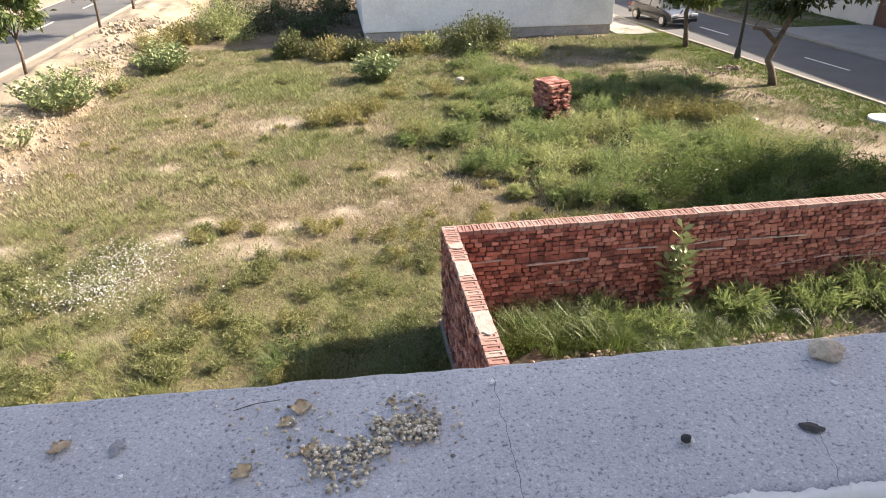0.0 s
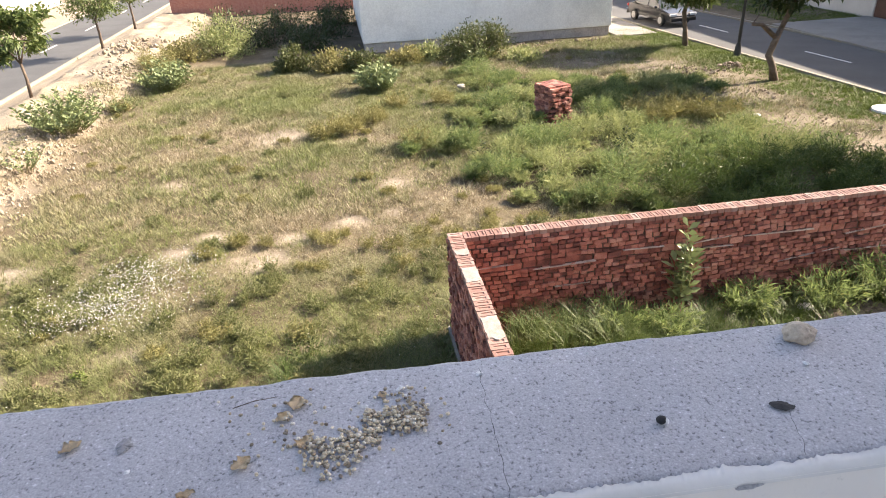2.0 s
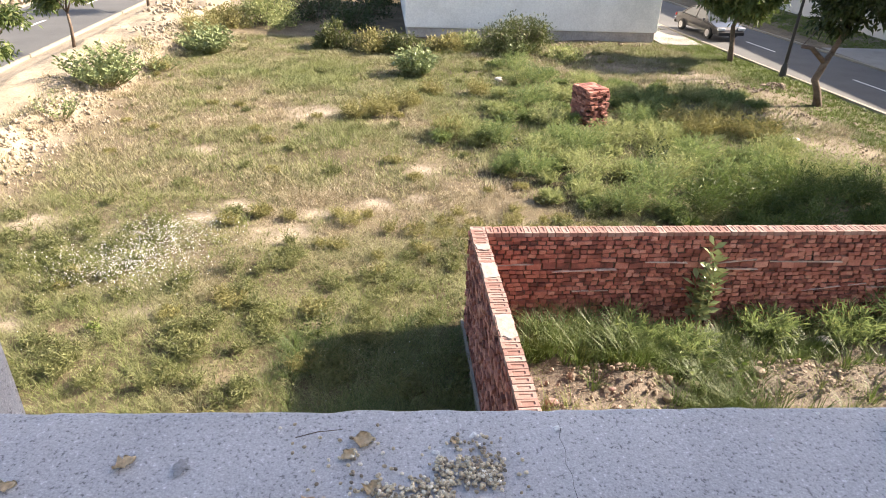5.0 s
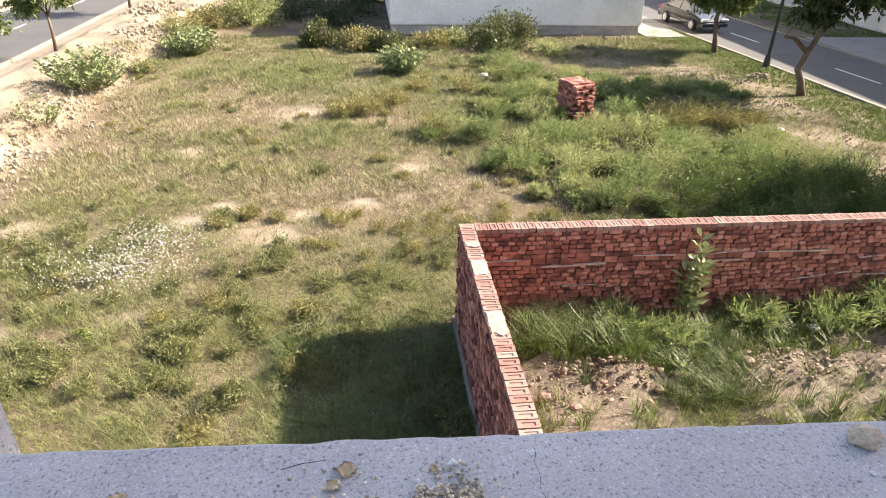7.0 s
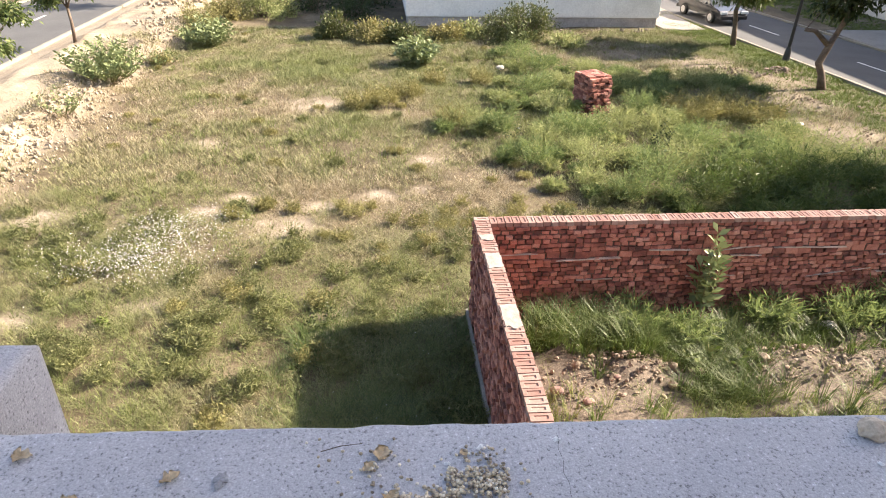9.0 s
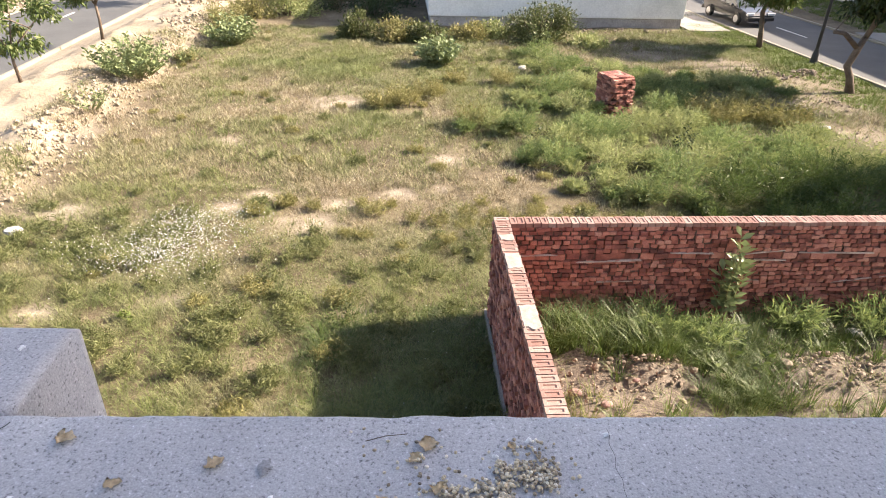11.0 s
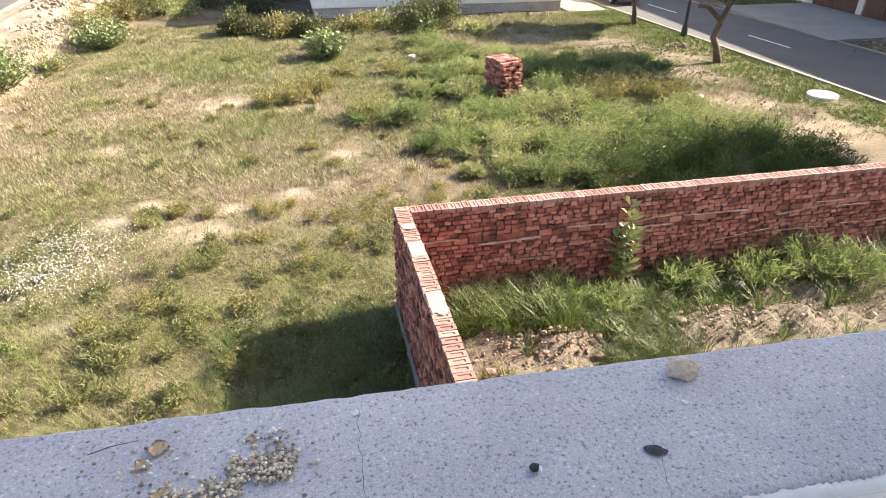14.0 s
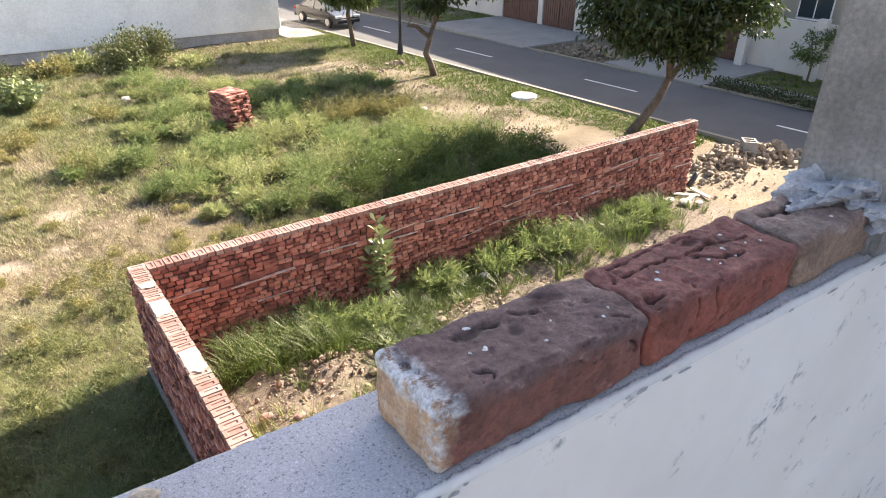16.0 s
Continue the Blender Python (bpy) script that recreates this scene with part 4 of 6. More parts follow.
# ---------- far grey building ----------
house = tagged(empty("grey_building", (0, 0, 0)), "single-storey building with blank grey cement-rendered walls", "building")
bm = bmesh.new()
box(bm, (-0.1, 25.4, 0.45), (13.15, 37.0, 4.4))
bmesh.ops.bevel(bm, geom=bm.edges[:], offset=0.03, segments=2, affect="EDGES")
part("wall", bm, M_RENDER, house)
boxed("plinth", (-0.02, 25.48, -0.3), (13.07, 36.9, 0.45), M_PLINTH, house)
boxed("roof_slab", (-0.3, 25.2, 4.4), (13.35, 37.2, 4.55), M_RENDER, house, bevel=0.01)
apron = tagged(boxed("pavement", (13.25, 24.6, -0.2), (road_x(30) - RW - 0.17, 60, 0.05), M_PAVING), "pale concrete forecourt beside the grey building", "pavement", kind="structure")


def brick_boxes(rows):
    """Bricks as slightly uneven boxes: rows of (centre xyz, size xyz)."""
    rows = np.asarray(rows, float)
    rb = np.random.RandomState(5)
    c, s = rows[:, None, :3], rows[:, None, 3:]
    unit = np.array([(-1, -1, -1), (1, -1, -1), (1, 1, -1), (-1, 1, -1), (-1, -1, 1), (1, -1, 1), (1, 1, 1), (-1, 1, 1)]) / 2
    q = unit[None] * s
    tilt = rb.normal(0, 0.045, (len(rows), 1))
    flat = (s[:, 0, 0] > 0.5 * s[:, 0, 1])[:, None]
    q[:, :, 2] += tilt * np.where(flat, q[:, :, 0], q[:, :, 1])
    v = c + q + rb.uniform(-0.008, 0.008, (len(rows), 8, 3)) + rb.uniform(-0.006, 0.006, (len(rows), 1, 3)) * [0.4, 0.4, 1.0]
    f = np.array([(0, 3, 2, 1), (4, 5, 6, 7), (0, 1, 5, 4), (1, 2, 6, 5), (2, 3, 7, 6), (3, 0, 4, 7)])
    return v.reshape(-1, 3), (np.arange(len(rows))[:, None, None] * 8 + f[None]).reshape(-1, 4)


def courses(length, top, bottom, rb, edge_at=(0.62,)):
    """Course by course from the top: (along, z, length, height) of each brick in a wall face."""
    out, z, k, edges = [], top, 0, list(edge_at)
    while z > bottom:
        on_edge = bool(edges) and z < top - edges[0] + 0.02
        h = 0.108 if on_edge else rb.uniform(0.06, 0.07)
        if on_edge:
            edges.pop(0)
        u = -rb.uniform(0, 0.1)
        while u < length:
            long = on_edge or rb.rand() < (0.16 if k % 5 == 4 else 0.03)
            w = (0.222 if long else 0.108) * rb.uniform(0.94, 1.04)
            a, b2 = max(u, 0.0), min(u + w, length)
            if b2 - a > 0.03:
                out.append(((a + b2) / 2, z - h / 2, b2 - a, h, on_edge))
            u += w + rb.uniform(0.006, 0.034)
        z -= h + 0.017
        k += 1
    return out


# ---------- distant walls, gates and houses ----------
backwall = tagged(empty("boundary_wall", (0, 0, 0)), "old dark red brick boundary wall in the building's shade", "wall")
boxed("wall_body", (-13.2, 44.0, -0.2), (9.0, 44.25, 2.1), M_BRICK_ISLE, backwall)
boxed("coping", (-13.25, 43.95, 2.1), (9.05, 44.3, 2.18), M_PLINTH, backwall)

M_GATE = surface("brown_gate_paint", [(0.3, (0.05, 0.018, 0.014)), (0.7, (0.085, 0.032, 0.024))], scale=2, fine=20, rough=0.45, relief=0.001)
M_HOUSE = surface("beige_house_render", [(0.3, (0.242, 0.207, 0.162)), (0.7, (0.288, 0.254, 0.202))], scale=0.8, fine=20, relief=0.002, vary=0.08)
M_YARD = surface("whitewashed_wall", [(0.3, (0.432, 0.415, 0.397)), (0.7, (0.535, 0.518, 0.492))], scale=0.7, fine=20, relief=0.002, vary=0.1)
m_glass, nt_g, b_g = base_mat("window_glass", 0.05)
b_g.inputs["Base Color"].default_value = (0.03, 0.04, 0.045, 1)
M_GLASS = m_glass
M_FRAME = surface("white_window_frame", [(0.3, (0.6, 0.6, 0.6)), (0.7, (0.7, 0.7, 0.7))], scale=4, fine=30, relief=0)
M_DARKMETAL = surface("black_painted_metal", [(0.3, (0.012, 0.012, 0.014)), (0.7, (0.025, 0.025, 0.028))], scale=5, fine=50, rough=0.4, relief=0)


def gate(y0, y1, x=27.9, h=2.5):
    g = tagged(empty("gate", (x, y0, 0.05)), "closed dark brown metal yard gate", "gate", group="yard gates")
    w = (y1 - y0) / 2
    for k in range(2):
        leaf_ = boxed("gate_leaf", (0, k * w + 0.01, 0.0), (0.05, (k + 1) * w - 0.01, h), M_GATE, g, bevel=0.006)
        n = 7
        for j in range(n):
            a = k * w + 0.04 + j * (w - 0.08) / n
            boxed("slat", (-0.022, a, 0.06), (0.0, a + (w - 0.08) / n - 0.02, h - 0.06), M_GATE, leaf_)
    boxed("handle", (-0.06, w - 0.1, 1.1), (-0.022, w - 0.06, 1.3), M_DARKMETAL, g)
    return g


gate(17.95, 20.65)
gate(21.15, 24.4)
gate(7.75, 11.0, x=28.6)
yard = tagged(empty("yard_wall", (0, 0, 0)), "pale rendered yard wall between the gates", "wall")
for a, c, x in ((-9.0, 7.7, 28.6), (11.05, 17.9, 28.1), (20.7, 21.1, 27.85), (24.45, 60, 27.9)):
    boxed("wall_panel", (x, a, -0.1), (x + 0.22, c, 2.15), M_YARD, yard, bevel=0.01)
    boxed("coping", (x - 0.03, a, 2.15), (x + 0.25, c, 2.22), M_YARD, yard)
for y in (4.3, 7.6, 11.1, 17.8, 24.5):
    boxed("gate_pier", (27.8, y - 0.2, -0.1), (28.15, y + 0.2, 2.5), M_YARD, yard, bevel=0.015)


def house_block(x0, x1, y0, y1, h, mat, label, windows):
    hs = tagged(empty("house", (0, 0, 0)), label, "house")
    boxed("wall", (x0, y0, -0.1), (x1, y1, h), mat, hs, bevel=0.02)
    boxed("roof_slab", (x0 - 0.3, y0 - 0.2, h), (x1 + 0.2, y1 + 0.2, h + 0.15), mat, hs)
    for wy, wz, ww, wh in windows:
        win = empty("window", (x0, wy, wz))
        win.parent = hs
        boxed("pane", (-0.02, 0, 0), (-0.012, ww, wh), M_GLASS, win)
        for a, c in (((-0.05, -0.05, -0.05), (0.0, 0.0, wh + 0.05)), ((-0.05, ww, -0.05), (0.0, ww + 0.05, wh + 0.05)), ((-0.05, ww / 2 - 0.02, 0), (-0.01, ww / 2 + 0.02, wh)),
                     ((-0.05, 0, wh), (0.0, ww, wh + 0.05)), ((-0.09, -0.05, -0.1), (0.02, ww + 0.05, -0.05))):
            boxed("frame", a, c, M_FRAME, win)
    return hs


house_block(31.4, 42, -22, 11.9, 9.0, M_HOUSE, "two-storey beige rendered house behind a yard wall", [(5.7, 2.0, 1.5, 1.2), (0.5, 2.0, 1.5, 1.2), (5.7, 5.4, 1.5, 1.2)])
house_block(31.4, 42, 12.0, 30.4, 9.0, M_HOUSE, "beige rendered house behind brown gates", [(15, 2.3, 1.4, 1.2), (26.5, 2.3, 1.4, 1.2)])
house_block(31.4, 42, 30.5, 70, 9.0, M_YARD, "pale rendered house along the far lane", [(37, 2.3, 1.4, 1.2)])


def drive(y0, y1, x1, label):
    xa = road_x((y0 + y1) / 2) + RW + 0.1
    return tagged(boxed("driveway", (xa, y0, -0.2), (x1, y1, 0.075), M_PAVING, bevel=0.01), label, "driveway", kind="structure")


drive(16.0, 24.6, 27.85, "pale concrete driveway to brown gates")
drive(6.2, 11.4, 28.5, "pale concrete driveway to a brown gate")
walk_strip = tagged(boxed("footpath", (24.6, -20, -0.2), (25.1, 6.1, 0.09), M_PAVING), "narrow pale concrete footpath across a shaded lawn", "footpath", kind="structure")
hr = np.random.RandomState(3)
n = 9000
hx, hy = hr.uniform(23.3, 24.0, n), hr.uniform(-6, 6.0, n)
v, f = leaf_quads(np.stack([hx, hy, hr.uniform(0.02, 0.42, n)], 1), hr.normal(size=(n, 3)) + [0, 0, 0.5], hr.uniform(0.05, 0.11, n), hr.uniform(0.03, 0.06, n), hr)
tagged(raw_ob("hedge", v, f, M_HEDGE), "low dark clipped hedge beside the lane", "hedge", kind="stuff")


def shade_lawn(x, y):
    return np.where(((x > 25.15) & (x < 28.4) & (y < 6.1)) | ((x > 23.2) & (x < 27.7) & (y > 24.7)), 1.0, 0)


v, f = tufts(12000, (23.2, 28.4), (-5, 40), hr, 9, (0.06, 0.14), (0.02, 0.035), field=shade_lawn, near=False, seed=91, contrast=0.4)
tagged(raw_ob("lawn", v, f, M_LAWN), "shaded green lawn before the yard walls", "lawn", kind="stuff")


# ---------- stones and rubble ----------
def stone(name, at, size, mat, seed, label="", category="", rough=0.22, parent=None, sub=2):
    bm = bmesh.new()
    bmesh.ops.create_icosphere(bm, subdivisions=sub, radius=0.5)
    off = Vector((seed * 3.7, seed * 1.3, seed * 2.1))
    for vv in bm.verts:
        nrm = vv.co.normalized()
        vv.co *= 1 + rough * (noise.noise(vv.co * 2.4 + off) + 0.6 * noise.noise(vv.co * 6 + off) + (0.4 * noise.noise(vv.co * 15 + off) + 0.3 * noise.noise(vv.co * 34 + off) if sub > 3 else 0))
        vv.co = Vector((vv.co.x * size[0], vv.co.y * size[1], vv.co.z * size[2]))
    ob = mesh_ob(name, bm, mat, parent, smooth=False)
    ob.location = at
    if label:
        tagged(ob, label, category)
    return ob


M_SANDCLOD = surface("sand_clod", [(0.3, (0.248, 0.2, 0.145)), (0.7, (0.359, 0.305, 0.235))], scale=4, fine=30, relief=0.01)
M_CLOD = surface("dry_clod", [(0.3, (0.16, 0.12, 0.088)), (0.7, (0.33, 0.265, 0.2))], scale=4, fine=30, relief=0.01)
M_PALESTONE = surface("pale_stone", [(0.3, (0.346, 0.322, 0.288)), (0.7, (0.45, 0.432, 0.403))], scale=8, fine=50, relief=0.003)
M_PLASTIC = surface("white_plastic_bag", [(0.3, (0.374, 0.374, 0.38)), (0.7, (0.461, 0.461, 0.461))], scale=6, fine=30, rough=0.4, relief=0.004)


def rubble(spots, rr, mat, label, name="rubble"):
    """Loose lumps in heaps: (x, y, spread x, spread y, count, least, most, heap height)."""
    bm0 = bmesh.new()
    bmesh.ops.create_icosphere(bm0, subdivisions=1, radius=0.5)
    bv = np.array([tuple(q.co) for q in bm0.verts])
    bf = np.array([[w.index for w in q.verts] for q in bm0.faces])
    bm0.free()
    out = []
    for cx, cy, sx, sy, cnt, lo, hi, hh in spots:
        a, b2 = rr.normal(0, 0.5, cnt), rr.normal(0, 0.5, cnt)
        sz = lo + (hi - lo) * rr.rand(cnt) ** 2.2
        x, y = cx + a * sx, cy + b2 * sy
        z = ground_z(x, y) + hh * np.exp(-(a * a + b2 * b2) * 1.6) * rr.rand(cnt) + sz * 0.2
        w = bv[None] * (1 + rr.uniform(-0.28, 0.28, (cnt, len(bv), 1))) * sz[:, None, None] * rr.uniform(0.55, 1.25, (cnt, 1, 3))
        w = w + np.stack([x, y, z], 1)[:, None, :]
        out.append((w.reshape(-1, 3), (np.arange(cnt)[:, None, None] * len(bv) + bf[None]).reshape(-1, bf.shape[1])))
    v, f = join(out)
    return tagged(raw_ob(name, v, f, mat), label, "rubble", kind="stuff")


rr = np.random.RandomState(17)
rubble([(2.1, -1.75, 0.8, 0.5, 420, 0.015, 0.08, 0.1), (1.2, -2.2, 0.4, 0.4, 120, 0.012, 0.06, 0.1), (4.9, -1.9, 1.6, 0.5, 480, 0.015, 0.08, 0.1), (7.0, -2.0, 1.8, 0.5, 320, 0.012, 0.06, 0.15), (10, -1.9, 2, 0.6, 200, 0.012, 0.06, 0.1), (3.6, -2.0, 2.4, 0.7, 26, 0.08, 0.2, 0.1)],
       rr, M_CLOD, "dug-up dry earth clods inside the enclosure")
rubble([(16.2, 0.5, 1.8, 0.8, 420, 0.04, 0.28, 0.3), (17.6, 0.0, 0.8, 0.8, 200, 0.05, 0.3, 0.35), (14.8, -0.4, 1.2, 0.9, 120, 0.03, 0.14, 0.05)], rr, M_CLOD, "heap of broken earth and rubble by the road edge")
rubble([(24.3, 13.6, 1.4, 1.8, 380, 0.06, 0.26, 0.35), (24.8, 11.9, 0.9, 1.0, 150, 0.06, 0.26, 0.3)], rr, M_CLOD, "heap of broken bricks and stones before the gates")
rubble([(-11.2, 8 + 3 * k, 0.9, 2.2, 230, 0.02, 0.16, 0.06) for k in range(-1, 6)] + [(-10.4, 4 + 2.5 * k, 0.9, 1.8, 170, 0.015, 0.12, 0.03) for k in range(4)] + [(-11.6, 24, 1.2, 3, 160, 0.03, 0.22, 0.15), (-12.5, 30, 1.5, 3, 160, 0.05, 0.3, 0.4)], rr, M_SANDCLOD, "pale earth clods along the sandy bank")
rubble([(13.3, 16.0, 1.2, 1.0, 130, 0.03, 0.16, 0.08), (13.4, 12.0, 1.6, 2.0, 160, 0.02, 0.12, 0.02), (13.2, 7.5, 1.6, 2.0, 200, 0.02, 0.11, 0.02), (9.5, 24.3, 4.0, 0.7, 130, 0.03, 0.2, 0.05), (14.8, 16.4, 0.7, 0.5, 90, 0.03, 0.18, 0.12)],
       rr, M_CLOD, "pebbles and earth lumps on bare ground")
rubble([(-22.6, 33, 0.6, 8, 260, 0.08, 0.5, 0.4)], rr, M_SANDCLOD, "sandy earth heaped across the lane")

for x, y, s, c in ((3.3, 16.6, 0.32, 1), (11.25, 9.6, 0.26, 2), (11.6, 9.5, 0.34, 3), (11.0, 9.9, 0.16, 4), (11.35, 9.1, 0.14, 5)):
    stone("broken_stone", (x, y, float(ground_z(x, y)) + s * 0.25), (s, s * 0.8, s * 0.6), M_PALESTONE, c, "lump of whitish broken concrete on the ground", "stone")
for x, y, s, c in ((0.95, -2.35, 0.2, 6), (1.35, -2.55, 0.17, 7), (1.9, -2.1, 0.12, 8), (5.9, -0.95, 0.28, 9), (5.55, -1.2, 0.16, 10)):
    stone("broken_brick", (x, y, float(ground_z(x, y)) + s * 0.25), (s, s * 0.7, s * 0.55), M_COPING if c < 9 else M_PALESTONE, c, "broken chunk of masonry lying on dug earth", "stone")
for x, y, s, c in ((-9.28, 2.96, 0.34, 11), (-9.35, 2.05, 0.3, 12), (-9.9, 3.4, 0.15, 13)):
    stone("plastic_bag", (x, y, float(ground_z(x, y)) + 0.1), (s, s * 0.8, s * 0.5), M_PLASTIC, c, "crumpled white plastic bag lying in the grass", "litter", rough=0.5, sub=3)

# hollow block and boards by the road
block = tagged(empty("concrete_block", (17.1, 0.45, 0.12)), "grey hollow concrete block standing on rubble", "block")
block.rotation_euler = (0, radians(4), radians(40))
boxed("bottom", (-0.3, -0.2, 0), (0.3, 0.2, 0.04), M_PAVING, block)
for nm, a, c in (("shell", (-0.3, -0.2, 0.04), (0.3, -0.14, 0.34)), ("shell", (-0.3, 0.14, 0.04), (0.3, 0.2, 0.34)), ("web", (-0.3, -0.14, 0.04), (-0.23, 0.14, 0.34)), ("web", (0.23, -0.14, 0.04), (0.3, 0.14, 0.34)),
                 ("web", (-0.03, -0.14, 0.04), (0.03, 0.14, 0.34))):
    boxed(nm, a, c, M_PAVING, block, bevel=0.006)
M_PLANK = surface("weathered_board", [(0.3, (0.4, 0.33, 0.25)), (0.7, (0.62, 0.55, 0.45))], scale=3, fine=40, relief=0.003)
for x, y, a, L in ((12.6, -0.75, 20, 0.9), (12.9, -0.45, -35, 0.7), (13.3, -0.6, 70, 0.8)):
    ob = tagged(boxed("board", (-L / 2, -0.06, 0), (L / 2, 0.06, 0.03), M_PLANK, bevel=0.004), "pale broken board lying on the ground", "board")
    ob.matrix_world = pose(x, y, float(ground_z(x, y)) + 0.02, 0, 4, a)
for k, (x, y, s) in enumerate(((12.2, -0.9, 0.35), (12.0, -0.6, 0.3), (12.5, -1.1, 0.25))):
    stone("broken_slab", (x, y, float(ground_z(x, y)) + 0.06), (s, s * 0.8, 0.12), M_PALESTONE, 20 + k, "flat piece of broken whitish slab on the ground", "stone")
bm = bmesh.new()
tube(bm, [(0, 0, 0), (0.18, 0.02, 0.1), (0.34, 0.03, 0.28)], [0.07, 0.07, 0.065], sides=12)
ob = tagged(mesh_ob("pipe", bm, M_DARKMETAL, smooth=True), "short black pipe stub at the wall's end", "pipe")
ob.location = (13.25, -0.25, 0.15)


# ---------- street lamp, cabinet, car ----------
lamp = tagged(empty("street_lamp", (16.1, 18.1, 0.0)), "black cast street lamp post on the verge", "street lamp")
for nm, r0, r1, z0, z1 in (("base", 0.17, 0.13, -0.05, 0.35), ("base_collar", 0.14, 0.09, 0.35, 0.6), ("pole", 0.075, 0.055, 0.6, 4.0), ("collar", 0.09, 0.09, 2.6, 2.68), ("lantern", 0.12, 0.2, 4.0, 4.5), ("cap", 0.22, 0.03, 4.5, 4.7)):
    bm = bmesh.new()
    bmesh.ops.create_cone(bm, cap_ends=True, segments=16, radius1=r0, radius2=r1, depth=z1 - z0, matrix=Matrix.Translation((0, 0, (z0 + z1) / 2)))
    part(nm, bm, M_DARKMETAL, lamp, smooth=False)

M_CABINET = surface("grey_cabinet_paint", [(0.3, (0.3, 0.32, 0.34)), (0.7, (0.4, 0.42, 0.44))], scale=3, fine=20, rough=0.5, relief=0)
cab = tagged(empty("utility_cabinet", (-23.9, 33.0, 0.0)), "grey metal utility cabinet beside the lane", "cabinet")
boxed("body", (-0.45, -0.3, 0.1), (0.45, 0.3, 1.35), M_CABINET, cab, bevel=0.02)
boxed("door", (-0.4, -0.32, 0.15), (0.4, -0.3, 1.3), M_CABINET, cab, bevel=0.005)
boxed("roof", (-0.5, -0.36, 1.35), (0.5, 0.36, 1.42), M_CABINET, cab, bevel=0.01)
boxed("plinth", (-0.47, -0.32, -0.2), (0.47, 0.32, 0.1), M_PLINTH, cab)
lhouse = tagged(empty("house", (0, 0, 0)), "pale house with a brown gate across the sunlit lane", "house")
boxed("wall", (-40, 40, -0.1), (-28.5, 62, 5), M_YARD, lhouse, bevel=0.02)
boxed("yard_wall", (-27.3, 36, -0.1), (-27.0, 62, 1.9), M_YARD, lhouse)
boxed("gate", (-27.0, 44.5, 0), (-26.94, 48, 1.85), M_GATE, lhouse)

m_paint, nt_c, b_c = base_mat("car_paint", 0.3, 0.6)
nt_c.links.new(ramp(nt_c, noise_tex(nt_c, 2.0), [(0.3, (0.055, 0.055, 0.06)), (0.7, (0.08, 0.08, 0.085))]), b_c.inputs["Base Color"])
b_c.inputs["Coat Weight"].default_value = 0.6
M_TYRE = surface("tyre_rubber", [(0.3, (0.02, 0.02, 0.02)), (0.7, (0.035, 0.035, 0.035))], scale=8, fine=40, relief=0.002)
M_RIM = surface("alloy_rim", [(0.3, (0.45, 0.45, 0.46)), (0.7, (0.55, 0.55, 0.56))], scale=8, fine=40, rough=0.35, metal=0.8, relief=0)
m_red, nt_r, b_r = base_mat("tail_light", 0.2)
b_r.inputs["Base Color"].default_value = (0.3, 0.01, 0.01, 1)
m_clear, nt_k, b_k = base_mat("headlight", 0.15)
b_k.inputs["Base Color"].default_value = (0.6, 0.62, 0.65, 1)


